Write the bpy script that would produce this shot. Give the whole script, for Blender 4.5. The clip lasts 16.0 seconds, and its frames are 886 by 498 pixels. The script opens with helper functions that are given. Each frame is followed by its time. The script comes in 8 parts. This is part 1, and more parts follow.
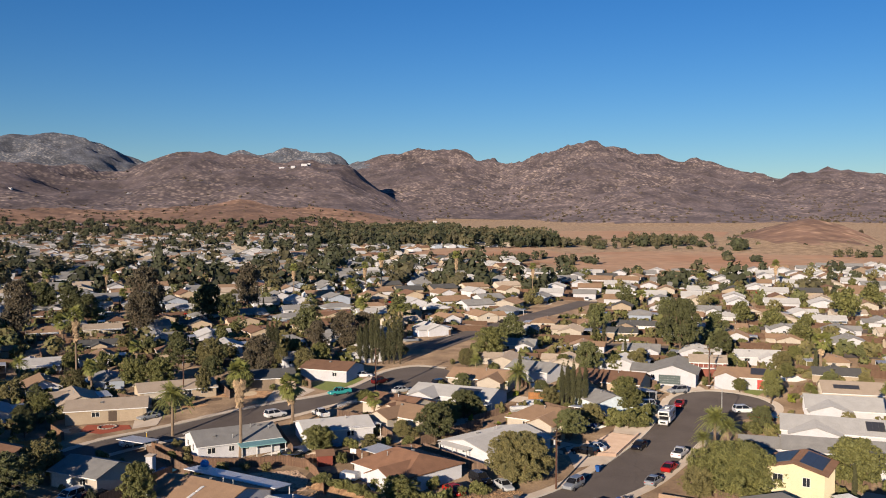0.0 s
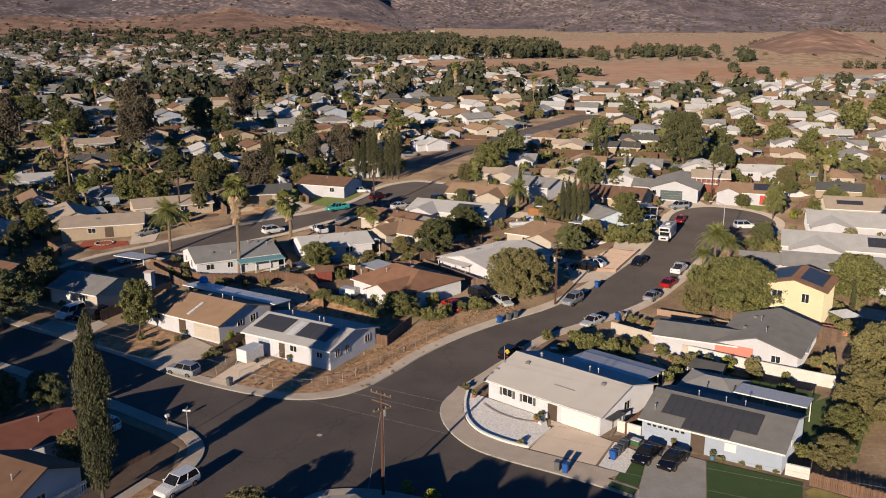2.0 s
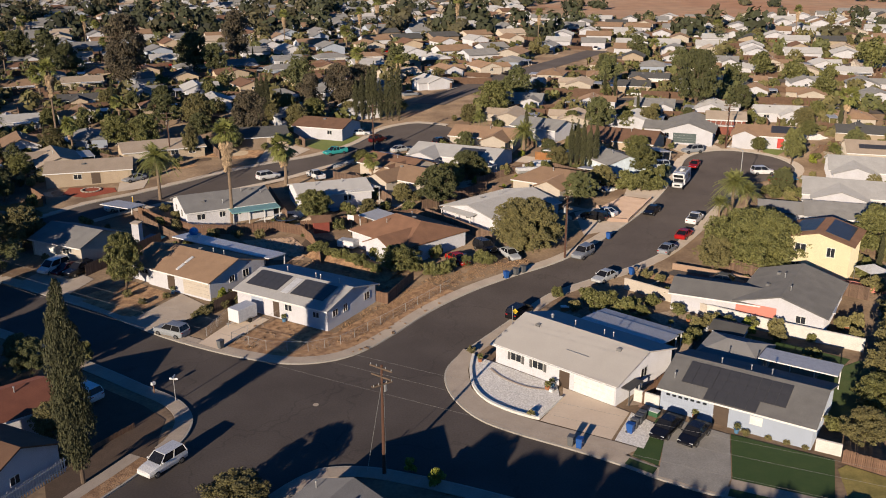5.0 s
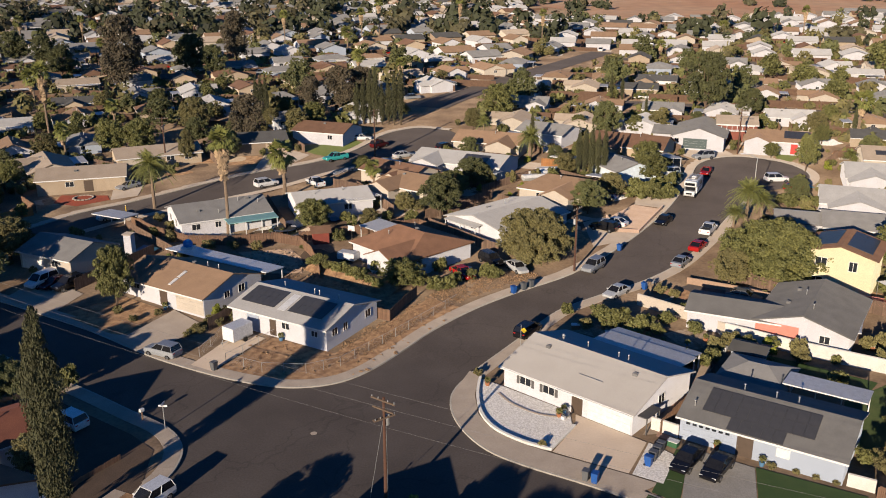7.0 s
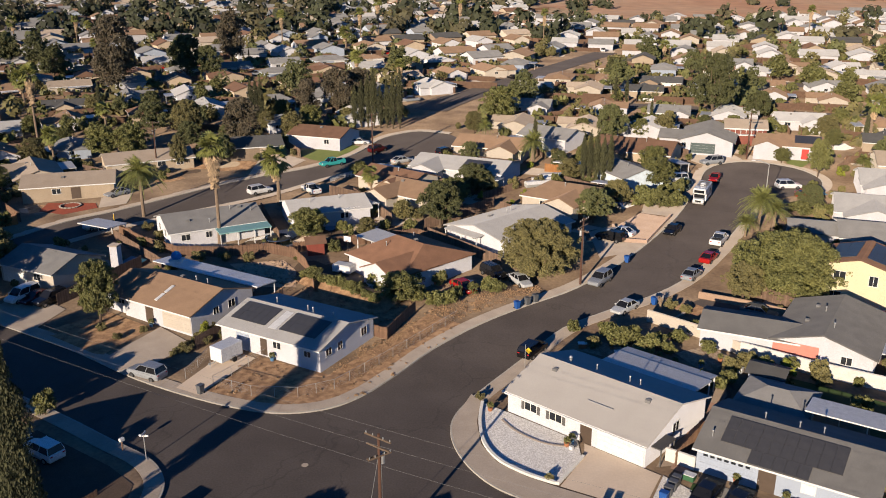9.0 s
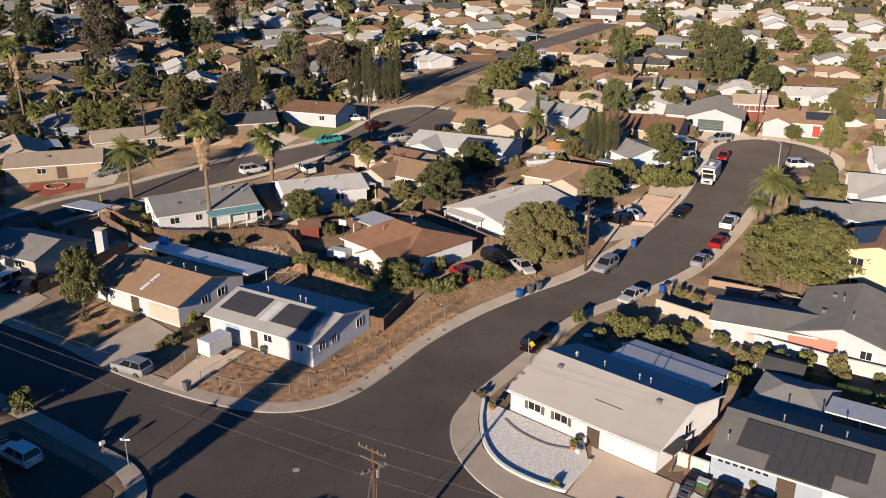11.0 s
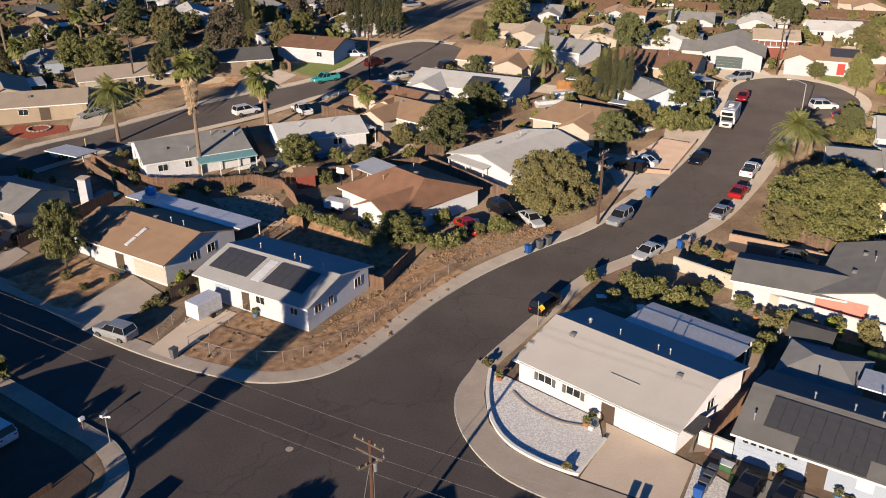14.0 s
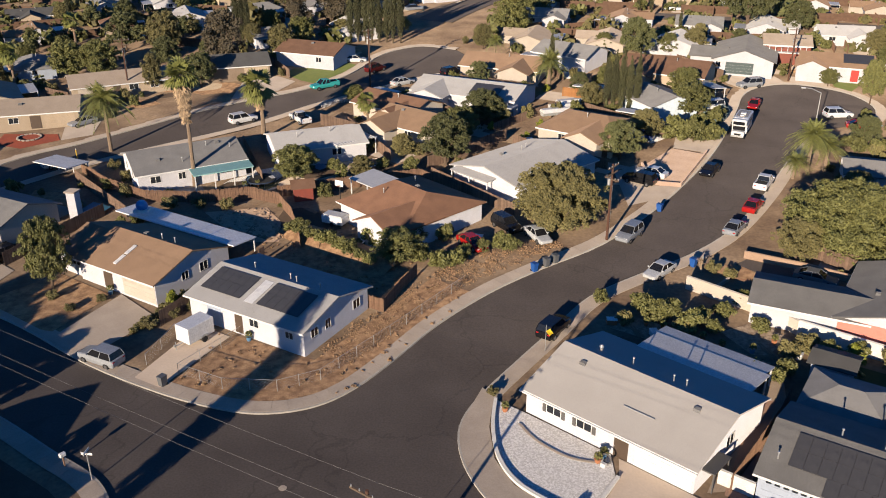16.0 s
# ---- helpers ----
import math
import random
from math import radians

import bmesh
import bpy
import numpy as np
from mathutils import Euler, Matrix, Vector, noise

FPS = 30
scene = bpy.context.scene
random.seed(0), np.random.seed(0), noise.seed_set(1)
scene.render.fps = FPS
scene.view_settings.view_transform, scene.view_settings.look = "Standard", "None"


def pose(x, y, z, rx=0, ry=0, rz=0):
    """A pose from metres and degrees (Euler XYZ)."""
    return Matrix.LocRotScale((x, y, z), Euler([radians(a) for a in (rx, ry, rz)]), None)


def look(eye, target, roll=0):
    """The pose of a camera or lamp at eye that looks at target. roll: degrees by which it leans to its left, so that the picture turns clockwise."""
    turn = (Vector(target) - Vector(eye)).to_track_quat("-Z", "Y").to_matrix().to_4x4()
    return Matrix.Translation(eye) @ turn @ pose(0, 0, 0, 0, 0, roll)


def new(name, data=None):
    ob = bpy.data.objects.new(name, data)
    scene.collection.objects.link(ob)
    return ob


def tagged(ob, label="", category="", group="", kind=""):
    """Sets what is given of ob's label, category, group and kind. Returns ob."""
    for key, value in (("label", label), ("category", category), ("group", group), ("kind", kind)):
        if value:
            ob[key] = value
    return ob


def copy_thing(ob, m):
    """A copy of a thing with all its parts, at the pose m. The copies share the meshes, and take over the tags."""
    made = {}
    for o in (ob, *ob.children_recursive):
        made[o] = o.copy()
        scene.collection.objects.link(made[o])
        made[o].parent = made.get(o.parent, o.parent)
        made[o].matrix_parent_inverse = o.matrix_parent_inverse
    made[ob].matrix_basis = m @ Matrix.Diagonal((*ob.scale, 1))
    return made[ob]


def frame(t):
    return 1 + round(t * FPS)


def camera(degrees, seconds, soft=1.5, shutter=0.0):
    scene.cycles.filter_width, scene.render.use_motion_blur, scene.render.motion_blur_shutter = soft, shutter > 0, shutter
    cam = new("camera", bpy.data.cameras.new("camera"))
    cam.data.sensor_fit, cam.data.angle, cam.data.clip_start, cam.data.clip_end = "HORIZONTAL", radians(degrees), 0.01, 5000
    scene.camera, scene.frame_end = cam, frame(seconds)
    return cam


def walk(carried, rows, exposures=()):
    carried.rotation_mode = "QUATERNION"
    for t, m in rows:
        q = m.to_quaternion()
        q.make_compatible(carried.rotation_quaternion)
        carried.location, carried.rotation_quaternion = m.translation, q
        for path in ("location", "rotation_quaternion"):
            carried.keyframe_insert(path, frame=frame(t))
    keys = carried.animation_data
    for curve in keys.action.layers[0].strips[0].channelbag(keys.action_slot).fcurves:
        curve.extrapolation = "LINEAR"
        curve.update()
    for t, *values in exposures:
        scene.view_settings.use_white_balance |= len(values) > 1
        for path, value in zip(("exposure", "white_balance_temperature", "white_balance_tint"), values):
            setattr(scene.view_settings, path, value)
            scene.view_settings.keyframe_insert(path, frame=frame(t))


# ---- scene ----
cam = camera(53.7, 16.0, soft=1.0)
PATH = [
    (0, (3.945, -13.96, 44.231), (3.724, -11.973, 44.156), -0.0),
    (0.5, (3.71, -12.751, 44.249), (3.49, -10.767, 44.127), -0.0),
    (1, (3.587, -11.721, 44.197), (3.369, -9.745, 43.978), -0.0),
    (1.5, (3.439, -10.648, 44.105), (3.225, -8.693, 43.743), 0.0),
    (2, (3.261, -9.64, 44.026), (3.051, -7.713, 43.531), 0.0),
    (2.5, (3.056, -8.604, 44.06), (2.851, -6.711, 43.448), 0.0),
    (3, (2.805, -7.237, 44.115), (2.601, -5.345, 43.5), 0.0),
    (3.5, (2.526, -5.993, 44.237), (2.322, -4.101, 43.622), 0.0),
    (4, (2.389, -4.622, 44.228), (2.183, -2.736, 43.597), 0.0),
    (6.5, (1.182, 2.237, 44.361), (0.974, 4.122, 43.724), 0.0),
    (7, (0.95, 3.65, 44.428), (0.74, 5.534, 43.791), -0.0),
    (7.5, (0.704, 5.05, 44.467), (0.496, 6.934, 43.829), -0.0),
    (8, (0.578, 6.52, 44.392), (0.368, 8.404, 43.755), -0.0),
    (8.5, (0.436, 7.952, 44.396), (0.226, 9.836, 43.758), -0.0),
    (11, (-0.273, 14.781, 44.586), (-0.479, 16.642, 43.884), -0.0),
    (11.5, (-0.472, 15.781, 44.444), (-0.675, 17.615, 43.673), -0.0),
    (12, (-0.514, 16.938, 44.426), (-0.716, 18.742, 43.587), 0.0),
    (12.5, (-0.609, 18.204, 44.524), (-0.813, 20.005, 43.68), 0.0),
    (13, (-0.837, 19.464, 44.652), (-1.041, 21.264, 43.805), -0.0),
    (13.5, (-1.046, 20.674, 44.644), (-1.25, 22.473, 43.796), 0.0),
    (14, (-1.144, 21.851, 44.717), (-1.35, 23.65, 43.868), 0.0),
    (14.5, (-1.246, 23.013, 44.763), (-1.455, 24.811, 43.914), -0.0),
    (15, (-1.359, 24.305, 44.827), (-1.568, 26.102, 43.976), 0.0),
    (15.5, (-1.647, 25.298, 44.787), (-1.855, 27.097, 43.937), 0.0),
    (16, (-1.784, 26.505, 44.735), (-1.994, 28.304, 43.886), 0.0),
]
walk(cam, [(t, look(eye, target, roll)) for t, eye, target, roll in PATH], [(0, 0.40), (1.2, 0.25), (2, 0.20), (4, 0.19), (7, 0.31), (11, 0.44), (16, 0.53)])

# ---- world, sun, exposure ----
SUN_DIR = Vector((-0.33, -0.944, 0.235)).normalized()
world = bpy.data.worlds.new("sky")
scene.world = world
world.use_nodes = True
wn = world.node_tree
sky = wn.nodes.new("ShaderNodeTexSky")
sky.sky_type = "NISHITA"
sky.sun_disc = False
sky.sun_elevation = math.asin(SUN_DIR.z)
sky.sun_rotation = math.atan2(SUN_DIR.x, SUN_DIR.y)
sky.air_density, sky.dust_density, sky.ozone_density = 1.0, 0.0, 5.0
rich = wn.nodes.new("ShaderNodeHueSaturation")
rich.inputs["Saturation"].default_value = 1.18
rich.inputs["Hue"].default_value = 0.511
wn.links.new(sky.outputs[0], rich.inputs["Color"])
wn.links.new(rich.outputs[0], wn.nodes["Background"].inputs[0])
wn.nodes["Background"].inputs[1].default_value = 0.075
sun = new("sun", bpy.data.lights.new("sun", "SUN"))
sun.data.energy, sun.data.angle, sun.data.color = 5.0, radians(0.5), (1.0, 0.83, 0.645)
sun.matrix_world = look(SUN_DIR * 100, (0, 0, 0))

# ---- materials ----
MATS = {}


def mat(name, a, b=None, rough=0.85, scale=1.0, fine=14.0, bump=0.0, metal=0.0, vary=0.0, spread=0.5, island=0.0, speck=1.0):
    """A surface of two colours mixed by noise of that scale, with fine grain, bump and some change from object to object."""
    if name in MATS:
        return MATS[name]
    m = bpy.data.materials.new(name)
    m.use_nodes = True
    n, l = m.node_tree.nodes, m.node_tree.links
    bsdf = n["Principled BSDF"]
    bsdf.inputs["Roughness"].default_value = rough
    bsdf.inputs["Metallic"].default_value = metal
    bsdf.inputs["Diffuse Roughness"].default_value = 1.0 if rough >= 0.75 else 0.0
    b = b or tuple(v * 0.8 for v in a)
    co = n.new("ShaderNodeTexCoord")
    big = n.new("ShaderNodeTexNoise")
    big.inputs["Scale"].default_value, big.inputs["Detail"].default_value = scale, 4
    small = n.new("ShaderNodeTexNoise")
    small.inputs["Scale"].default_value, small.inputs["Detail"].default_value = scale * fine, 3
    l.new(co.outputs["Object"], big.inputs["Vector"])
    l.new(co.outputs["Object"], small.inputs["Vector"])
    ramp = n.new("ShaderNodeMapRange")
    ramp.inputs[1].default_value, ramp.inputs[2].default_value = 0.5 - spread / 2, 0.5 + spread / 2
    l.new(big.outputs["Fac"], ramp.inputs[0])
    mix = n.new("ShaderNodeMix")
    mix.data_type = "RGBA"
    l.new(ramp.outputs[0], mix.inputs[0])
    mix.inputs[6].default_value, mix.inputs[7].default_value = (*a, 1), (*b, 1)
    out = mix.outputs[2]
    grain = n.new("ShaderNodeMapRange")
    grain.inputs[1].default_value, grain.inputs[2].default_value = 0.3, 0.7
    grain.inputs[3].default_value, grain.inputs[4].default_value = 1 - 0.18 * speck, 1 + 0.15 * speck
    l.new(small.outputs["Fac"], grain.inputs[0])
    mul = n.new("ShaderNodeVectorMath")
    mul.operation = "SCALE"
    l.new(out, mul.inputs[0])
    l.new(grain.outputs[0], mul.inputs["Scale"])
    out = mul.outputs[0]
    for amount, kind, socket in ((vary, "ShaderNodeObjectInfo", "Random"), (island, "ShaderNodeNewGeometry", "Random Per Island")):
        if amount:
            info = n.new(kind)
            span = n.new("ShaderNodeMapRange")
            span.inputs[3].default_value, span.inputs[4].default_value = 1 - amount, 1 + amount
            l.new(info.outputs[socket], span.inputs[0])
            mul = n.new("ShaderNodeVectorMath")
            mul.operation = "SCALE"
            l.new(out, mul.inputs[0])
            l.new(span.outputs[0], mul.inputs["Scale"])
            out = mul.outputs[0]
    l.new(out, bsdf.inputs["Base Color"])
    if bump:
        bp = n.new("ShaderNodeBump")
        bp.inputs["Strength"].default_value, bp.inputs["Distance"].default_value = 0.6, bump
        l.new(small.outputs["Fac"], bp.inputs["Height"])
        l.new(bp.outputs[0], bsdf.inputs["Normal"])
    MATS[name] = m
    return m


ASPHALT = mat("asphalt", (0.086, 0.072, 0.064), (0.062, 0.051, 0.045), 0.9, 0.14, 40, 0.01, spread=0.35)
CONCRETE = mat("concrete", (0.405, 0.343, 0.282), (0.325, 0.272, 0.222), 0.9, 0.5, 16, 0.005, vary=0.06, speck=0.5)


def cracked(m):
    """Fine dark cracks and sealed seams in the asphalt."""
    n, l = m.node_tree.nodes, m.node_tree.links
    co, warp, cell = n.new("ShaderNodeTexCoord"), n.new("ShaderNodeTexNoise"), n.new("ShaderNodeTexVoronoi")
    warp.inputs["Scale"].default_value, warp.inputs["Detail"].default_value = 0.35, 4
    l.new(co.outputs["Object"], warp.inputs["Vector"])
    add = n.new("ShaderNodeVectorMath")
    add.operation = "MULTIPLY_ADD"
    add.inputs[1].default_value = (5.0, 5.0, 0.0)
    l.new(warp.outputs["Color"], add.inputs[0])
    l.new(co.outputs["Object"], add.inputs[2])
    cell.feature = "DISTANCE_TO_EDGE"
    cell.inputs["Scale"].default_value = 0.08
    l.new(add.outputs[0], cell.inputs["Vector"])
    line = n.new("ShaderNodeMapRange")
    line.inputs[1].default_value, line.inputs[2].default_value, line.inputs[3].default_value, line.inputs[4].default_value = 0.003, 0.010, 0.80, 1.0
    l.new(cell.outputs["Distance"], line.inputs[0])
    bsdf = n["Principled BSDF"]
    mul = n.new("ShaderNodeVectorMath")
    mul.operation = "SCALE"
    l.new(bsdf.inputs["Base Color"].links[0].from_socket, mul.inputs[0])
    l.new(line.outputs[0], mul.inputs["Scale"])
    l.new(mul.outputs[0], bsdf.inputs["Base Color"])


cracked(ASPHALT)
KERB = mat("kerb concrete", (0.405, 0.378, 0.333), (0.324, 0.297, 0.261), 0.9, 0.6, 16, 0.01)
DIRT = mat("dry dirt and straw", (0.140, 0.094, 0.060), (0.265, 0.190, 0.122), 0.95, 0.16, 16, 0.05, spread=0.28)
STRAW = mat("dry grass", (0.405, 0.255, 0.141), (0.211, 0.121, 0.066), 0.95, 1.2, 6, 0.08, spread=0.3)
LAWN = mat("green lawn", (0.030, 0.062, 0.016), (0.045, 0.074, 0.021), 0.95, 0.9, 14, 0.04)
GRAVEL = mat("white gravel", (0.80, 0.775, 0.735), (0.56, 0.53, 0.49), 0.9, 7.0, 4, 0.05, spread=0.2)
FIELD = mat("ploughed red field", (0.225, 0.124, 0.074), (0.245, 0.165, 0.108), 0.95, 0.012, 9, 0.1, spread=0.3)
WHITE = mat("white painted stucco", (0.597, 0.598, 0.628), (0.531, 0.525, 0.542), 0.8, 0.7, 20, 0.004)
CREAM = mat("cream stucco", (0.546, 0.486, 0.407), (0.480, 0.427, 0.358), 0.85, 0.7, 20, 0.004)
YELLOW = mat("pale yellow stucco", (0.70, 0.64, 0.44), (0.64, 0.58, 0.40), 0.85, 0.7, 20, 0.004)
BEIGE = mat("beige stucco", (0.495, 0.405, 0.297), (0.441, 0.351, 0.252), 0.85, 0.7, 20, 0.004, vary=0.1)
GREYWALL = mat("pale grey stucco", (0.40, 0.45, 0.53), (0.35, 0.395, 0.465), 0.85, 0.7, 20, 0.004)
CORAL = mat("coral painted stucco", (0.66, 0.27, 0.205), (0.58, 0.23, 0.175), 0.85, 0.7, 20, 0.004)
ROOF_WHITE = mat("pale shingle roof", (0.395, 0.387, 0.380), (0.335, 0.328, 0.320), 0.9, 0.5, 22, 0.01, vary=0.12)
ROOF_PALE = mat("weathered pale roof", (0.335, 0.33, 0.325), (0.275, 0.27, 0.265), 0.9, 0.5, 22, 0.01, vary=0.1)
ROOF_GREY = mat("grey shingle roof", (0.216, 0.212, 0.206), (0.160, 0.157, 0.154), 0.9, 0.55, 26, 0.02, vary=0.12)
ROOF_SLATE = mat("slate grey shingle roof", (0.168, 0.164, 0.158), (0.122, 0.119, 0.115), 0.9, 0.55, 26, 0.02, vary=0.08)
ROOF_WARM = mat("warm pale shingle roof", (0.405, 0.382, 0.356), (0.370, 0.347, 0.322), 0.9, 0.4, 30, 0.004, speck=0.35)
ROOF_RUST = mat("rust brown shingle roof", (0.240, 0.128, 0.076), (0.165, 0.088, 0.054), 0.9, 0.6, 24, 0.02)
ROOF_DARK = mat("dark shingle roof", (0.080, 0.079, 0.077), (0.060, 0.059, 0.057), 0.9, 0.55, 26, 0.02, vary=0.12)
ROOF_TAN = mat("tan shingle roof", (0.262, 0.172, 0.108), (0.208, 0.134, 0.085), 0.9, 0.55, 26, 0.02, vary=0.12)
ROOF_BROWN = mat("brown shingle roof", (0.179, 0.101, 0.063), (0.124, 0.068, 0.042), 0.9, 0.55, 26, 0.02, vary=0.12)
ROOF_BEIGE = mat("beige shingle roof", (0.368, 0.302, 0.239), (0.304, 0.245, 0.189), 0.9, 0.55, 26, 0.02, vary=0.12)
TRIM = mat("white trim", (0.80, 0.79, 0.76), None, 0.6, 2)
GLASS = mat("dark window glass", (0.03, 0.035, 0.04), (0.02, 0.022, 0.028), 0.08, 2)
PANEL = mat("solar panel glass", (0.066, 0.065, 0.067), (0.082, 0.080, 0.080), 0.38, 1.2)
METAL = mat("galvanised metal", (0.55, 0.55, 0.54), (0.42, 0.42, 0.41), 0.45, 2, 10, metal=0.6)
WOOD = mat("weathered fence boards", (0.22, 0.13, 0.08), (0.15, 0.085, 0.055), 0.9, 1.5, 12, 0.01, vary=0.18)
POLEWOOD = mat("brown pole timber", (0.115, 0.054, 0.033), (0.078, 0.038, 0.025), 0.9, 1.5, 12, 0.01)
BARK = mat("bark", (0.15, 0.105, 0.07), (0.10, 0.07, 0.05), 0.95, 3, 8, 0.03)
LEAF = mat("broad leaves", (0.180, 0.174, 0.054), (0.095, 0.100, 0.031), 0.7, 0.8, 10, vary=0.2, island=0.3)
LEAF_DARK = mat("dark leaves", (0.122, 0.126, 0.046), (0.066, 0.072, 0.028), 0.75, 0.8, 10, vary=0.25, island=0.3)
LEAF_OLIVE = mat("olive leaves", (0.200, 0.174, 0.066), (0.112, 0.100, 0.040), 0.75, 0.8, 10, vary=0.2, island=0.35)
LEAF_CYP = mat("cypress foliage", (0.084, 0.083, 0.034), (0.042, 0.044, 0.019), 0.85, 0.8, 10, vary=0.15, island=0.35)


def hill_mat(name, low, high, rock, share):
    """Chaparral with pale boulders and outcrops in patches."""
    m = mat(name, low, high, 0.95, 0.006, 30, 0.0, spread=0.34)
    n, l = m.node_tree.nodes, m.node_tree.links
    co = n.new("ShaderNodeTexCoord")
    spots = n.new("ShaderNodeTexVoronoi")
    spots.inputs["Scale"].default_value = 0.085
    patch = n.new("ShaderNodeTexNoise")
    patch.inputs["Scale"].default_value, patch.inputs["Detail"].default_value = 0.0035, 7
    grit = n.new("ShaderNodeTexNoise")
    grit.inputs["Scale"].default_value, grit.inputs["Detail"].default_value = 0.05, 5
    brush = n.new("ShaderNodeTexNoise")
    brush.inputs["Scale"].default_value, brush.inputs["Detail"].default_value = 0.02, 7
    for t in (spots, patch, grit, brush):
        l.new(co.outputs["Object"], t.inputs["Vector"])

    def span(socket, a, b, c, d):
        q = n.new("ShaderNodeMapRange")
        for k, v in enumerate((a, b, c, d)):
            q.inputs[k + 1].default_value = v
        l.new(socket, q.inputs[0])
        return q.outputs[0]

    def times(a, b):
        q = n.new("ShaderNodeMath")
        q.operation = "MULTIPLY"
        l.new(a, q.inputs[0])
        l.new(b, q.inputs[1])
        return q.outputs[0]

    stone = times(times(span(spots.outputs["Distance"], 0.12, 0.62, 1, 0), span(grit.outputs["Fac"], 0.34, 0.6, 0, 1)), span(patch.outputs["Fac"], 0.42, 0.62, share * 0.25, share))
    bsdf = n["Principled BSDF"]
    mix = n.new("ShaderNodeMix")
    mix.data_type = "RGBA"
    l.new(stone, mix.inputs[0])
    l.new(bsdf.inputs["Base Color"].links[0].from_socket, mix.inputs[6])
    mix.inputs[7].default_value = (*rock, 1)
    mul = n.new("ShaderNodeVectorMath")
    mul.operation = "SCALE"
    l.new(mix.outputs[2], mul.inputs[0])
    l.new(span(brush.outputs["Fac"], 0.36, 0.64, 0.66, 1.22), mul.inputs["Scale"])
    l.new(mul.outputs[0], bsdf.inputs["Base Color"])
    return m


# Chaparral whose base colours carry the mauve of distance haze.
HILL = hill_mat("haze-mauve chaparral slope", (0.058, 0.046, 0.052), (0.097, 0.076, 0.080), (0.37, 0.29, 0.25), 0.9)
# Farthest ridge: distance haze is put into the blue of its ground colours.
GRANITE_HAZED = hill_mat("haze-blue granite ridge", (0.068, 0.076, 0.098), (0.094, 0.100, 0.122), (0.36, 0.34, 0.33), 0.95)
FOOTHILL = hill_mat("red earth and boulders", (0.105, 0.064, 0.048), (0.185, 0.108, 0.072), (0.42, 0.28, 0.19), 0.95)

# ---- shape helpers ----


def link_mesh(name, bm, material, parent=None, label="", smooth=False):
    me = bpy.data.meshes.new(name)
    bmesh.ops.recalc_face_normals(bm, faces=bm.faces)
    if smooth:
        for fc in bm.faces:
            fc.smooth = True
    bm.to_mesh(me)
    bm.free()
    for m in material if isinstance(material, (list, tuple)) else [material]:
        me.materials.append(m)
    ob = new(name, me)
    if parent:
        ob.parent = parent
    if label:
        ob["label"] = label
    return ob


def part(name, bm, material, parent, label="", smooth=False):
    return link_mesh(name, bm, material, parent, label, smooth)


def box(bm, x0, x1, y0, y1, z0, z1, bevel=0.0):
    vs = [bm.verts.new((x, y, z)) for z in (z0, z1) for x, y in ((x0, y0), (x1, y0), (x1, y1), (x0, y1))]
    fs = [bm.faces.new([vs[i] for i in q]) for q in ((3, 2, 1, 0), (4, 5, 6, 7), (0, 1, 5, 4), (1, 2, 6, 5), (2, 3, 7, 6), (3, 0, 4, 7))]
    if bevel:
        bmesh.ops.bevel(bm, geom=list({e for fc in fs for e in fc.edges}), offset=bevel, segments=1, affect="EDGES")
    return bm


def boxes(*rows, bevel=0.0):
    bm = bmesh.new()
    for r in rows:
        box(bm, *r, bevel=bevel)
    return bm


def prism(bm, pts, z0, z1):
    lo = [bm.verts.new((x, y, z0)) for x, y in pts]
    hi = [bm.verts.new((x, y, z1)) for x, y in pts]
    n = len(pts)
    bm.faces.new(lo[::-1])
    bm.faces.new(hi)
    for i in range(n):
        bm.faces.new((lo[i], lo[(i + 1) % n], hi[(i + 1) % n], hi[i]))
    return bm


def tube(bm, a, b, r0, r1, seg=8):
    a, b = Vector(a), Vector(b)
    q = (b - a).to_track_quat("Z", "Y").to_matrix()
    rings = []
    for p, r in ((a, r0), (b, r1)):
        rings.append([bm.verts.new(p + q @ Vector((r * math.cos(i * math.tau / seg), r * math.sin(i * math.tau / seg), 0))) for i in range(seg)])
    for i in range(seg):
        j = (i + 1) % seg
        bm.faces.new((rings[0][i], rings[0][j], rings[1][j], rings[1][i]))
    bm.faces.new(rings[0][::-1])
    bm.faces.new(rings[1])
    return bm


def thing(name, x, y, z=None, turn=0.0, label="", category="", group="", kind=""):
    ob = new(name)
    ob.empty_display_size = 0.2
    ob.matrix_basis = pose(x, y, gz(x, y) + 0.13 if z is None else z, 0, 0, turn)
    return tagged(ob, label, category, group, kind)


# ---- terrain ----


def gz(x, y):
    u, v = max(0.0, y - 92.0), max(0.0, y - 222.0)
    return 0.055 * u * u / (u + 12.0) - (0.045 * v * v / (v + 25.0) if v else 0.0)


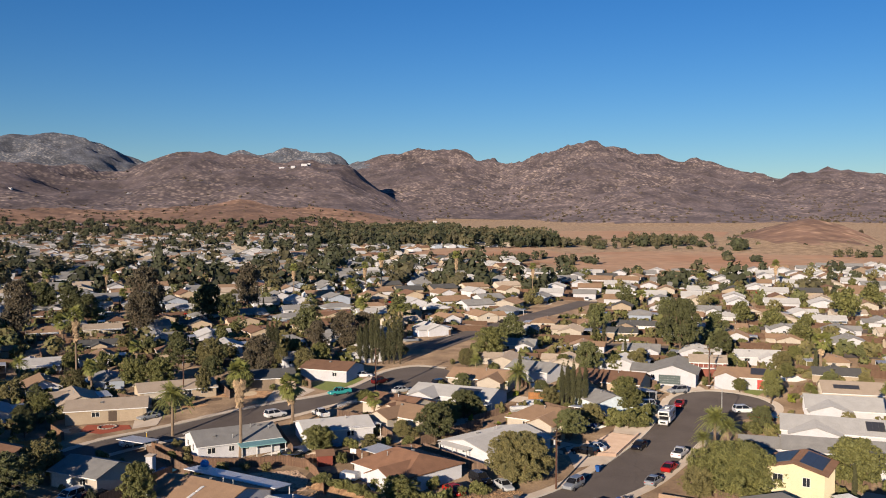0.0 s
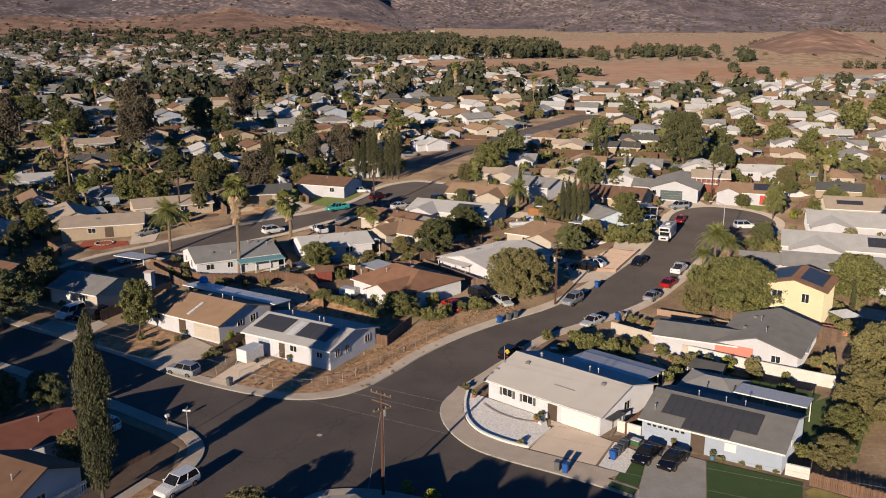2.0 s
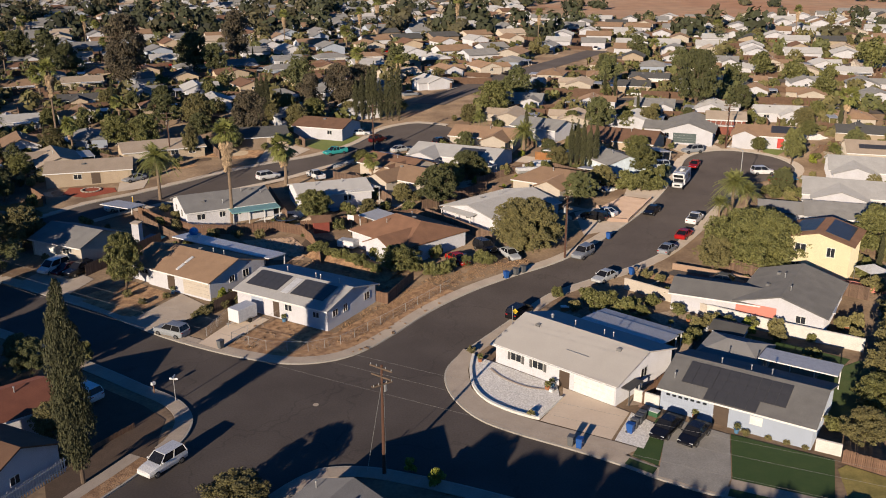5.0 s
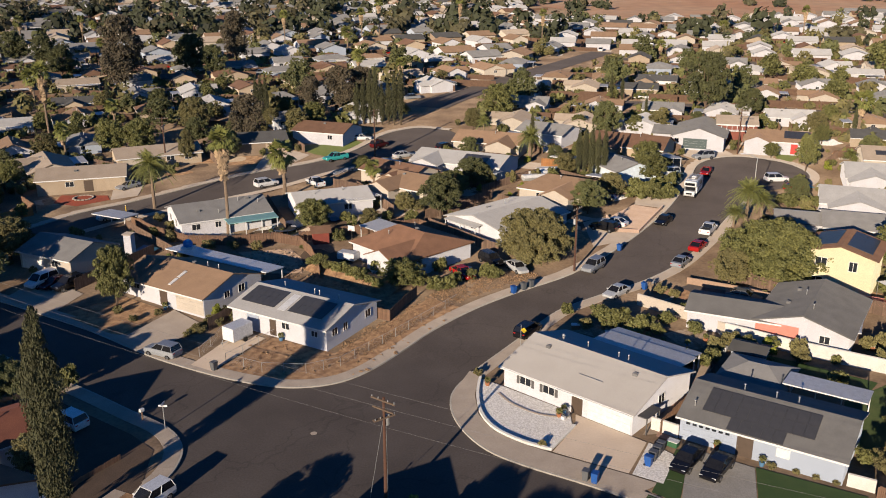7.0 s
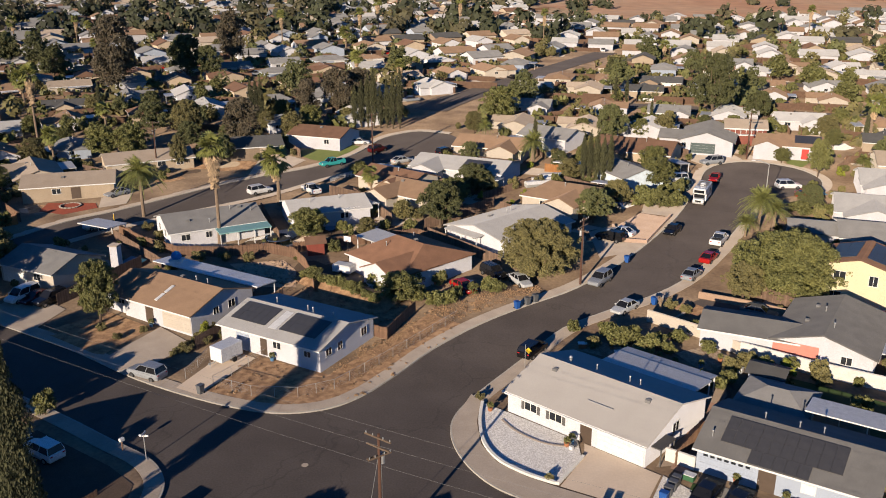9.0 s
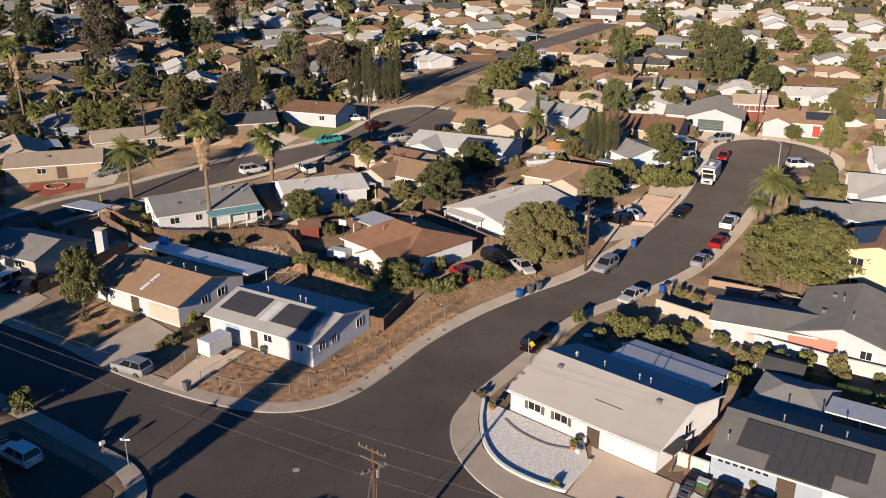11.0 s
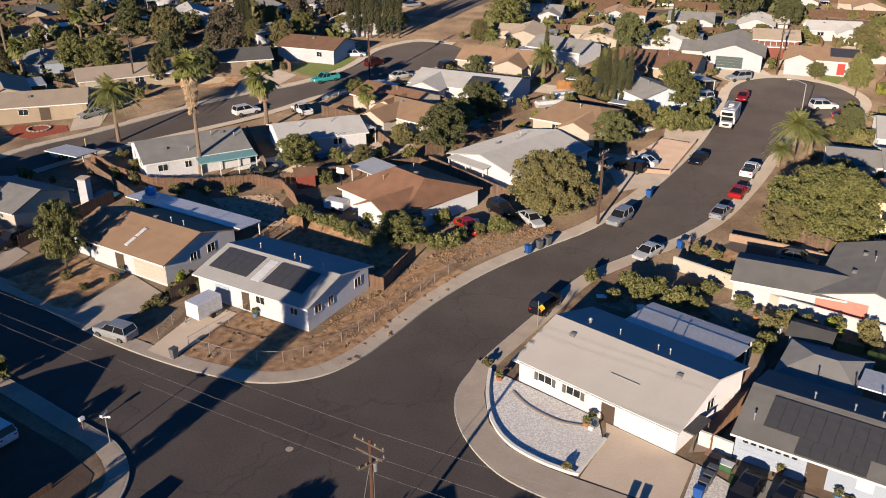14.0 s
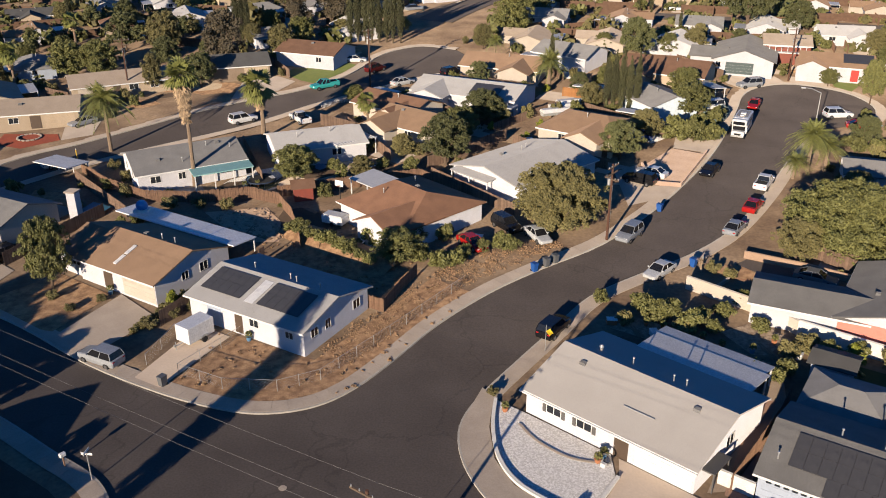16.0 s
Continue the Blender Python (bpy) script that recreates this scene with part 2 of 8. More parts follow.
KERB_NW = [(-190, 152), (-130, 128), (-100, 117), (-75.2, 107.3), (-63.8, 102.5), (-53.1, 97.6), (-42.9, 91.8), (-34.2, 88.1), (-28, 86.4), (-23.9, 86.3),
           (-20.1, 87.8), (-17.3, 90.8), (-14.6, 95.7), (-11.1, 102.7), (-6.3, 109.6), (-0.9, 115.4), (6.2, 122.2), (13.2, 132.4),
           (19.7, 144.4), (25, 156.4), (30.2, 172.1), (33, 181), (37, 186), (43.1, 187.8), (50.4, 184), (53.2, 177), (51, 170), (46, 166.5)]
KERB_NE = [(40.1, 163), (34.4, 152.5), (28.2, 139.3), (21.7, 127.5), (15.9, 120.5), (9.5, 115), (4, 109.6), (0, 102.5), (-2.4, 98.2), (-5.6, 92.1), (-7.3, 87.4),
           (-7.2, 83.6), (-5.7, 79.6), (-3, 76), (0.6, 73.7), (6.0, 71.3), (10.6, 69.0), (13.6, 67.2), (17.2, 65.5), (22.1, 63.9), (26.8, 62.4), (60, 51.8), (120, 32.6)]
KERB_SE = [(116, 26), (58, 44.5), (25, 55), (6.6, 61), (-2.9, 64.1), (-8.5, 65.6), (-12, 66.2), (-15.3, 65.9), (-17.3, 64.9), (-19.7, 61.5), (-22.5, 55), (-28, 40), (-36, 10)]
KERB_SW = [(-46, 14), (-38, 45), (-34.8, 56.6), (-32.9, 62.0), (-31.2, 67.2), (-30.9, 70), (-31.5, 72.9), (-33.1, 75.3), (-35.4, 77.2), (-39.5, 79.4), (-46.1, 83.1),
           (-57, 88.7), (-67, 93.3), (-78, 98), (-104, 107.5), (-134, 119), (-193, 143)]
BACK_N = [(-120, 83), (-95, 112), (-83, 130.4), (-77.2, 141.2), (-72, 146.5), (-67.7, 151.8), (-63.8, 156.8), (-60.1, 161.5), (-55.8, 166.1), (-51.5, 170.3), (-46.8, 173.9), (-43.4, 177.4), (-40.5, 181.7),
          (-38, 186.5), (-36.2, 192.5), (-35, 198), (-32, 203.5), (-27, 207), (-20, 205)]
BACK_S = [(-16, 199), (-18.5, 191), (-24.5, 186), (-28.4, 182), (-34.7, 175.1), (-40.8, 168.5), (-44.7, 162.9), (-48.9, 157.4), (-55.3, 151.2), (-60.2, 146.7), (-65.1, 142.0), (-68.8, 138), (-72, 133.7), (-78.2, 124.5), (-84, 114), (-92, 100), (-112, 76)]


def smooth_line(pts, n=4):
    """A Catmull-Rom line through the points."""
    out = []
    for i in range(len(pts) - 1):
        p0, p1, p2, p3 = (Vector(pts[max(0, min(len(pts) - 1, j))]) for j in (i - 1, i, i + 1, i + 2))
        for k in range(n):
            t = k / n
            out.append(0.5 * (2 * p1 + (p2 - p0) * t + (2 * p0 - 5 * p1 + 4 * p2 - p3) * t * t + (3 * p1 - p0 - 3 * p2 + p3) * t ** 3))
    out.append(Vector(pts[-1]))
    return out


def inside(X, Y, poly):
    hit = np.zeros(X.shape, bool)
    n = len(poly)
    for i in range(n):
        (x0, y0), (x1, y1) = poly[i], poly[(i + 1) % n]
        if y0 == y1:
            continue
        cross = ((y0 > Y) != (y1 > Y)) & (X < (x1 - x0) * (Y - y0) / (y1 - y0) + x0)
        hit ^= cross
    return hit


ROAD_S = [p for k in (KERB_NW, KERB_NE, KERB_SE, KERB_SW) for p in smooth_line(k)]
BACK_S2 = [p for k in (BACK_N, BACK_S) for p in smooth_line(k)]

# Ridges: distance, depth of the slope, and the crest as (azimuth tangent, slope over the eye's height).
F0, HOR = 1549.0, 383.0
RIDGES = [
    (4200, 900, [(-200, 260), (0, 237), (50, 234), (105, 232), (150, 243), (200, 262), (238, 278), (300, 310), (380, 360)]),
    (4350, 700, [(330, 330), (380, 275), (440, 262), (500, 252), (545, 262), (580, 262), (620, 280), (680, 330)]),
    (2700, 900, [(-200, 290), (0, 275), (60, 285), (150, 295), (230, 295), (270, 280), (335, 269), (400, 275), (480, 283), (545, 281), (600, 287), (640, 312), (700, 352), (760, 384)]),
    (1750, 350, [(40, 395), (140, 372), (240, 375), (340, 365), (430, 343), (490, 360), (560, 378), (620, 396)]),
    (3700, 1300, [(560, 330), (600, 292), (660, 281), (740, 265), (780, 267), (830, 275), (880, 290), (920, 284), (960, 275), (1000, 262), (1040, 250), (1090, 258),
                  (1150, 274), (1200, 283), (1240, 280), (1290, 301), (1330, 297), (1380, 308), (1420, 298), (1500, 300), (1568, 308), (1800, 300)]),
    (2500, 700, [(880, 394), (960, 380), (1050, 345), (1100, 325), (1140, 316), (1200, 328), (1290, 358), (1400, 380), (1500, 376), (1568, 372), (1800, 360)]),
    (1040, 270, [(1250, 432), (1340, 402), (1430, 380), (1500, 396), (1568, 424), (1700, 430)]),
]


def hills(X, Y):
    """Height of the hills over the valley."""
    R = np.hypot(X - 4, Y + 14)
    az = np.arctan2(X - 4, Y + 14)
    tan = np.tan(np.clip(az, -1.2, 1.2))
    yaw = 0.111
    u = np.tan(np.arctan(tan) + yaw)
    px = 784 + F0 * u
    H = np.zeros(X.shape)
    front = (Y > 200)
    for dist, deep, crest in RIDGES:
        xs, ys = [c[0] for c in crest], [c[1] for c in crest]
        top = np.maximum(44 - (7.7 + 0.01 * (dist - 222)) + (HOR - 4 - np.interp(px, xs, ys)) / F0 * dist / np.sqrt(1 + u * u), 0)
        edge = np.clip((px - xs[0] + 60) / 60, 0, 1) * np.clip((xs[-1] + 60 - px) / 60, 0, 1)
        s = (R - dist) / np.where(R < dist, deep, deep * 0.9)
        shape = np.clip(1 - np.abs(s), 0, 1)
        shape = np.where(R < dist, shape ** 1.15, shape)
        H = np.maximum(H, top * shape * edge)
    return np.where(front, H, 0)


def axis(lo, a, b, hi, fine, grow, most):
    out, step = list(np.arange(a, b, fine)), fine
    v = out[-1]
    while v < hi:
        step = min(step * grow, most)
        v += step
        out.append(v)
    v, step, low = a, fine, []
    while v > lo:
        step = min(step * grow, most)
        v -= step
        low.append(v)
    return np.array(low[::-1] + out)


GRID = []


def ground_z(x, y):
    xs, ys, Z = GRID
    i, j = np.searchsorted(xs, x), np.searchsorted(ys, y)
    return float(Z[j - 1:j + 1, i - 1:i + 1].min())


def build_ground():
    xs = axis(-2900, -135, 85, 2900, 0.9, 1.12, 26)
    ys = axis(-1500, 20, 212, 4700, 0.9, 1.10, 26)
    X, Y = np.meshgrid(xs, ys)
    u, v = np.maximum(0, Y - 92), np.maximum(0, Y - 222)
    Z = 0.055 * u * u / (u + 12) - 0.045 * v * v / (v + 25)
    road = inside(X, Y, ROAD_S) | inside(X, Y, BACK_S2)
    for line in (ROAD_S, BACK_S2):
        for p, q in zip(line, line[1:] + line[:1]):
            lo, hi = np.minimum(p, q) - 1.4, np.maximum(p, q) + 1.4
            i0, i1 = np.searchsorted(xs, (lo[0], hi[0]))
            j0, j1 = np.searchsorted(ys, (lo[1], hi[1]))
            if i0 == i1 or j0 == j1:
                continue
            d = np.array(q) - np.array(p)
            sx, sy = X[j0:j1, i0:i1] - p[0], Y[j0:j1, i0:i1] - p[1]
            f = np.clip((sx * d[0] + sy * d[1]) / max(d @ d, 1e-6), 0, 1)
            road[j0:j1, i0:i1] |= np.hypot(sx - f * d[0], sy - f * d[1]) < 1.35
    Z = np.where(road, Z - 0.12, Z + 0.125)
    H = hills(X, Y)
    rough = np.zeros(X.shape)
    far = np.argwhere(H > 3)
    for j, i in far:
        p = Vector((X[j, i], Y[j, i], 0))
        a = noise.fractal(p * 0.0030, 0.9, 2.1, 6)
        b = noise.fractal(p * 0.013 + Vector((5, 3, 1)), 0.9, 2.2, 4)
        rough[j, i] = -abs(a) * 1.35 + 0.30 * b + 0.22
    amp = np.minimum(H * 0.24, 50)
    fade = np.clip(H / 40, 0, 1)
    Z = Z + H + amp * (rough + 0.15) * fade
    ny, nx = X.shape
    GRID.extend((xs, ys, Z))
    co = np.stack([X, Y, Z], -1).reshape(-1, 3)
    idx = np.arange(ny * nx).reshape(ny, nx)
    quads = np.stack([idx[:-1, :-1], idx[:-1, 1:], idx[1:, 1:], idx[1:, :-1]], -1).reshape(-1, 4)
    me = bpy.data.meshes.new("ground")
    me.from_pydata(co, [], quads)
    mid = H.reshape(-1)[quads].mean(1)
    me.materials.append(DIRT)
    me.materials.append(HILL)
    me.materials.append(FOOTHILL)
    me.materials.append(GRANITE_HAZED)
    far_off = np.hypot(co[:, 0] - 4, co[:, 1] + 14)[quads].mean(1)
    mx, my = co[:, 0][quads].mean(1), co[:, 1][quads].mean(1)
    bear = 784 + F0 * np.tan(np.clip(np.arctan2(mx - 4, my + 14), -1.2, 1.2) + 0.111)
    # Far left ridges get the haze-blue colours, nearest slopes the red earth.
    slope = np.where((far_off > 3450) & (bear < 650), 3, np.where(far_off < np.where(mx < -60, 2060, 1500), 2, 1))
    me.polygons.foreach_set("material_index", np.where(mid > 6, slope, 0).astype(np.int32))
    me.polygons.foreach_set("use_smooth", np.ones(len(quads), bool))
    return tagged(new("ground", me), "dry earth rising to brown rocky hills on the horizon", "ground", kind="structure")


ground = build_ground()


def flat_sheet(name, poly, material, lift, label, category="", kind="structure", step=0.0):
    from mathutils.geometry import tessellate_polygon
    vs = [Vector((p[0], p[1], 0)) for p in poly]
    me = bpy.data.meshes.new(name)
    me.from_pydata([(v.x, v.y, gz(v.x, v.y) + lift) for v in vs], [], [t for t in tessellate_polygon([vs])])
    bm = bmesh.new()
    bm.from_mesh(me)
    bmesh.ops.recalc_face_normals(bm, faces=bm.faces)
    if sum(fc.normal.z for fc in bm.faces) < 0:
        bmesh.ops.reverse_faces(bm, faces=bm.faces)
    bm.to_mesh(me)
    bm.free()
    me.materials.append(material)
    return tagged(new(name, me), label, category, kind=kind)


def band(bm, line, a, b, lift, side=1.0, skirt=0.0):
    """A band along a line, between two distances to its left."""
    n = len(line)
    rows = []
    for i, p in enumerate(line):
        d = (line[min(i + 1, n - 1)] - line[max(i - 1, 0)]).normalized()
        nrm = Vector((-d.y, d.x)) * side
        row = []
        for w in (a, b):
            q = p + nrm * w
            row.append(bm.verts.new((q.x, q.y, gz(p.x, p.y) + lift)))
        if skirt:
            q = p + nrm * a
            row.insert(0, bm.verts.new((q.x, q.y, gz(p.x, p.y) + lift - skirt)))
        rows.append(row)
    for r, s in zip(rows, rows[1:]):
        for k in range(len(r) - 1):
            bm.faces.new((r[k], r[k + 1], s[k + 1], s[k]))
    return bm


PAVEMENTS = {}
flat_sheet("road", ROAD_S, ASPHALT, 0.0, "dark grey asphalt street crossing with patched cracks", "road")
flat_sheet("road_back", BACK_S2, ASPHALT, 0.0, "dark grey asphalt cul-de-sac street behind the houses", "road")
for name, line in (("nw", KERB_NW), ("ne", KERB_NE), ("se", KERB_SE), ("sw", KERB_SW), ("back_n", BACK_N), ("back_s", BACK_S)):
    pts = smooth_line(line)
    k = link_mesh("kerb_" + name, band(bmesh.new(), pts, 0.0, 0.18, 0.16, 1.0, 0.3), KERB)
    tagged(k, "raised pale concrete kerb along the asphalt", "kerb", kind="structure")
    k = link_mesh("pavement_" + name, band(bmesh.new(), pts, 0.18, 1.75, 0.155, 1.0), CONCRETE)
    tagged(k, "pale concrete pavement beside the street", "pavement", kind="structure")
    PAVEMENTS[name] = (k, pts)

# ---- kinds of things: houses ----
SHUTTER = mat("dark shutters", (0.115, 0.11, 0.105), None, 0.7, 2)
TANWALL = mat("tan brown stucco", (0.33, 0.25, 0.18), (0.28, 0.21, 0.15), 0.85, 0.7, 20, 0.004, vary=0.15)


def side_place(side, L, W):
    """The pose of a wall's outer face: x along it, y out of it, origin at its middle on the ground."""
    wx, wy = L / 2 - 0.35, W / 2 - 0.5
    return {"f": pose(0, -wy, 0, 0, 0, 180), "b": pose(0, wy, 0), "l": pose(-wx, 0, 0, 0, 0, 90), "r": pose(wx, 0, 0, 0, 0, -90)}[side]


def window(house_ob, side, L, W, u, w=1.4, h=1.0, z=1.0, shutters=False, blind=False):
    m = side_place(side, L, W)
    sgn = -1 if side in "fl" else 1
    u = sgn * u
    bm = boxes((u - w / 2, u + w / 2, -0.03, 0.05, z, z + 0.06), (u - w / 2, u + w / 2, -0.03, 0.05, z + h - 0.06, z + h), (u - w / 2, u - w / 2 + 0.06, -0.03, 0.05, z + 0.06, z + h - 0.06),
               (u + w / 2 - 0.06, u + w / 2, -0.03, 0.05, z + 0.06, z + h - 0.06), (u - 0.03, u + 0.03, -0.03, 0.045, z + 0.06, z + h - 0.06))
    fr = part("window", bm, TRIM, house_ob)
    fr.matrix_basis = m
    part("pane", boxes((u - w / 2 + 0.06, u + w / 2 - 0.06, -0.02, 0.02, z + 0.06, z + h - 0.06)), TRIM if blind else GLASS, fr)
    if shutters:
        for s in (-1, 1):
            c = u + s * (w / 2 + 0.2)
            part("shutter", boxes((c - 0.17, c + 0.17, -0.02, 0.06, z - 0.03, z + h + 0.03)), SHUTTER, fr)
    return fr


def gable_roof(L, W, he, hr, thick=0.16, hip=0.0):
    bm = bmesh.new()
    for dz, flip in ((0, False), (-thick, True)):
        r0, r1 = bm.verts.new((-L / 2 + hip, 0, hr + dz)), bm.verts.new((L / 2 - hip, 0, hr + dz))
        a, b = bm.verts.new((-L / 2, -W / 2, he + dz)), bm.verts.new((L / 2, -W / 2, he + dz))
        c, d = bm.verts.new((L / 2, W / 2, he + dz)), bm.verts.new((-L / 2, W / 2, he + dz))
        faces = [(a, b, r1, r0), (c, d, r0, r1)]
        if hip:
            faces += [(b, c, r1), (d, a, r0)]
        for fc in faces:
            bm.faces.new(fc[::-1] if flip else fc)
        if not flip:
            top = (a, b, c, d, r0, r1)
        else:
            low = (a, b, c, d, r0, r1)
    loop = [0, 1, 2, 3] if hip else [0, 1, 5, 2, 3, 4]
    for i in range(len(loop)):
        j = loop[(i + 1) % len(loop)]
        i = loop[i]
        bm.faces.new((top[i], low[i], low[j], top[j]))
    return bm


def gable_wall(L, W, he, hr, hip=0.0):
    """A solid house body under its roof, with gables up to it."""
    wx, wy = L / 2 - 0.35, W / 2 - 0.5
    k = (hr - he) / (W / 2)
    ze, zr = he + k * 0.5 - 0.17, hr - 0.17
    bm = bmesh.new()
    if hip:
        return box(bm, -wx, wx, -wy, wy, -0.6, ze - 0.02)
    ends = []
    for x in (-wx, wx):
        ends.append([bm.verts.new((x, y, z)) for y, z in ((-wy, -0.6), (wy, -0.6), (wy, ze), (0, zr), (-wy, ze))])
    bm.faces.new(ends[0][::-1])
    bm.faces.new(ends[1])
    for i in range(5):
        j = (i + 1) % 5
        bm.faces.new((ends[0][i], ends[0][j], ends[1][j], ends[1][i]))
    return bm


def on_slope(L, W, he, hr, x, t, front=True):
    """A pose on the roof at x along the ridge and t of the way from the eave to the ridge, with z out of the slope."""
    s = -1 if front else 1
    y, z = s * W / 2 * (1 - t), he + (hr - he) * t
    a = math.degrees(math.atan2(hr - he, W / 2))
    return pose(x, y, z, a if front else -a, 0, 0)


def solar(house_ob, L, W, he, hr, x, t, cols, rows, cw=1.0, ch=1.65, front=True, name="solar_panel"):
    """Panels in rows on the slope, centred on x and t."""
    base = on_slope(L, W, he, hr, x, t, front)
    mesh = None
    for i in range(cols):
        for j in range(rows):
            m = base @ pose((i - (cols - 1) / 2) * (cw + 0.02), (j - (rows - 1) / 2) * (ch + 0.02), 0.1)
            if mesh is None:
                p = part(name, boxes((-cw / 2, cw / 2, -ch / 2, ch / 2, -0.02, 0.03)), PANEL, house_ob, "black framed solar panel")
                mesh = p.data
            else:
                p = new(name, mesh)
                p.parent = house_ob
                p["label"] = "black framed solar panel"
            p.matrix_basis = m


def roof_vent(house_ob, L, W, he, hr, x, t, front=True, kind="box"):
    m = on_slope(L, W, he, hr, x, t, front)
    m = Matrix.Translation(m.translation)
    bm = bmesh.new()
    if kind == "pipe":
        tube(bm, (0, 0, -0.1), (0, 0, 0.55), 0.06, 0.06)
        tube(bm, (0, 0, 0.55), (0, 0, 0.65), 0.11, 0.09)
    elif kind == "turbine":
        tube(bm, (0, 0, -0.1), (0, 0, 0.25), 0.14, 0.14)
        tube(bm, (0, 0, 0.25), (0, 0, 0.4), 0.15, 0.22, 12)
        tube(bm, (0, 0, 0.4), (0, 0, 0.58), 0.22, 0.10, 12)
    else:
        prism(bm, [(-0.28, -0.2), (0.28, -0.2), (0.2, 0.25), (-0.2, 0.25)], -0.15, 0.22)
    p = part("roof_vent", bm, METAL if kind != "box" else ROOF_GREY, house_ob)
    p.matrix_basis = m
    return p


FOOT, HARD = [], []


def house(x, y, turn, L, W, wall, roof, label, he=2.5, hr=4.1, hip=0.0, windows=(), doors=(), garages=(), vents=(), z=None, fascia=TRIM, category="house", group=""):
    ob = thing("house", x, y, z, turn, label, category, group)
    FOOT.append((x, y, math.cos(radians(turn)), math.sin(radians(turn)), L / 2, W / 2))
    part("wall", gable_wall(L, W, he, hr, hip), wall, ob)
    part("roof", gable_roof(L, W, he, hr, hip=hip), roof, ob)
    for s in (-1, 1):
        part("fascia", boxes((-L / 2, L / 2, s * (W / 2 + 0.012) - 0.012, s * (W / 2 + 0.012) + 0.012, he - 0.2, he - 0.015)), fascia, ob)
    for w in windows:
        window(ob, w[0], L, W, *w[1:])
    for side, u, w, m in doors:
        sgn = -1 if side in "fl" else 1
        d = part("door", boxes((sgn * u - w / 2, sgn * u + w / 2, -0.03, 0.04, 0.0, 2.05), bevel=0.01), m, ob)
        d.matrix_basis = side_place(side, L, W)
        part("knob", boxes((sgn * u + w / 2 - 0.12, sgn * u + w / 2 - 0.06, 0.04, 0.09, 0.95, 1.02)), METAL, d)
    for side, u, w, m in garages:
        sgn = -1 if side in "fl" else 1
        g = part("garage_door", boxes(*[(sgn * u - w / 2, sgn * u + w / 2, -0.03, 0.035 + 0.0 * k, 0.53 * k + 0.01, 0.53 * k + 0.52) for k in range(4)]), m, ob)
        g.matrix_basis = side_place(side, L, W)
    for v in vents:
        roof_vent(ob, L, W, he, hr, *v)
    return ob


def wing(house_ob, x, y, turn, L, W, he, hr, wall, roof):
    """A cross gable joined to the house, in its axes."""
    for name, bm, m in (("wing_wall", gable_wall(L, W, he, hr), wall), ("wing_roof", gable_roof(L, W, he, hr), roof)):
        part(name, bm, m, house_ob).matrix_basis = pose(x, y, 0.012, 0, 0, turn)


# ---- kinds of things: plants ----


def leaf_mesh(name, centres, radii, count, size, seed, squash=1.0, shell=0.55, upright=0.0):
    """Many small leaf quads over a cloud of ellipsoid clumps."""
    rng = np.random.default_rng(seed)
    centres, radii = np.asarray(centres, float), np.asarray(radii, float)
    weight = radii ** 2
    pick = rng.choice(len(centres), count, p=weight / weight.sum())
    d = rng.normal(size=(count, 3))
    d /= np.linalg.norm(d, axis=1)[:, None]
    d[:, 2] = np.where(d[:, 2] < -0.5, -d[:, 2], d[:, 2])
    r = radii[pick] * (shell + (1 - shell) * rng.random(count) ** 0.6) * (0.9 + 0.25 * rng.random(count))
    p = centres[pick] + d * r[:, None] * (1, 1, squash)
    n = d + rng.normal(size=(count, 3)) * 0.8
    n[:, 2] *= 1 - upright
    n /= np.linalg.norm(n, axis=1)[:, None]
    a = np.cross(n, rng.normal(size=(count, 3)))
    a /= np.linalg.norm(a, axis=1)[:, None]
    b = np.cross(n, a)
    if upright:
        b = b * (1 - upright) + np.array((0, 0, 1.0)) * upright
    s = size * (0.6 + 0.8 * rng.random(count))[:, None]
    quad = np.stack([p - a * s * 0.12 - b * s * 0.95, p + a * s * 0.46 - b * s * 0.15, p + a * s * 0.06 + b * s * 1.0, p - a * s * 0.46 + b * s * 0.2], 1)
    me = bpy.data.meshes.new(name)
    me.from_pydata(quad.reshape(-1, 3), [], np.arange(count * 4).reshape(-1, 4))
    return me


def clumps(R, H, z0, n, seed, fine=1.0):
    """Centres and radii of clumps for a round crown of radius R between z0 and H."""
    rng = np.random.default_rng(seed)
    c, r = [], []
    for i in range(n):
        a, q, h = rng.random() * math.tau, rng.random() ** 0.5, rng.random()
        belly = math.sin(math.pi * min(1, 0.18 + 0.75 * h)) ** 0.6 * (0.8 + 0.35 * rng.random())
        rr = R * (0.16 + 0.2 * rng.random()) * fine
        c.append((math.cos(a) * q * (R - rr) * belly, math.sin(a) * q * (R - rr) * belly, z0 + rr * 0.6 + (H - z0 - rr * 1.4) * h))
        r.append(rr)
    return c, r


def tree_proto(name, R, H, z0, leaf, seed, count, size, label, category="tree", n=26, trunk=0.25, fine=1.0):
    ob = new(name)
    tagged(ob, label, category)
    c, r = clumps(R, H, z0, n, seed, fine)
    bm = bmesh.new()
    top = z0 + (H - z0) * 0.45
    tube(bm, (0, 0, -0.3), (0.08, 0.05, z0 * 0.6), trunk, trunk * 0.75)
    tube(bm, (0.08, 0.05, z0 * 0.6), (0, 0, top), trunk * 0.75, trunk * 0.3)
    for k in range(0, min(n, 9)):
        tube(bm, (0.06, 0.04, z0 * (0.6 + 0.04 * k)), Vector(c[k]) * 0.9, trunk * 0.4, trunk * 0.08, 5)
    part("trunk", bm, BARK, ob)
    me = leaf_mesh("crown", c, r, count, size, seed)
    me.materials.append(leaf)
    cr = new("crown", me)
    cr.parent = ob
    return ob


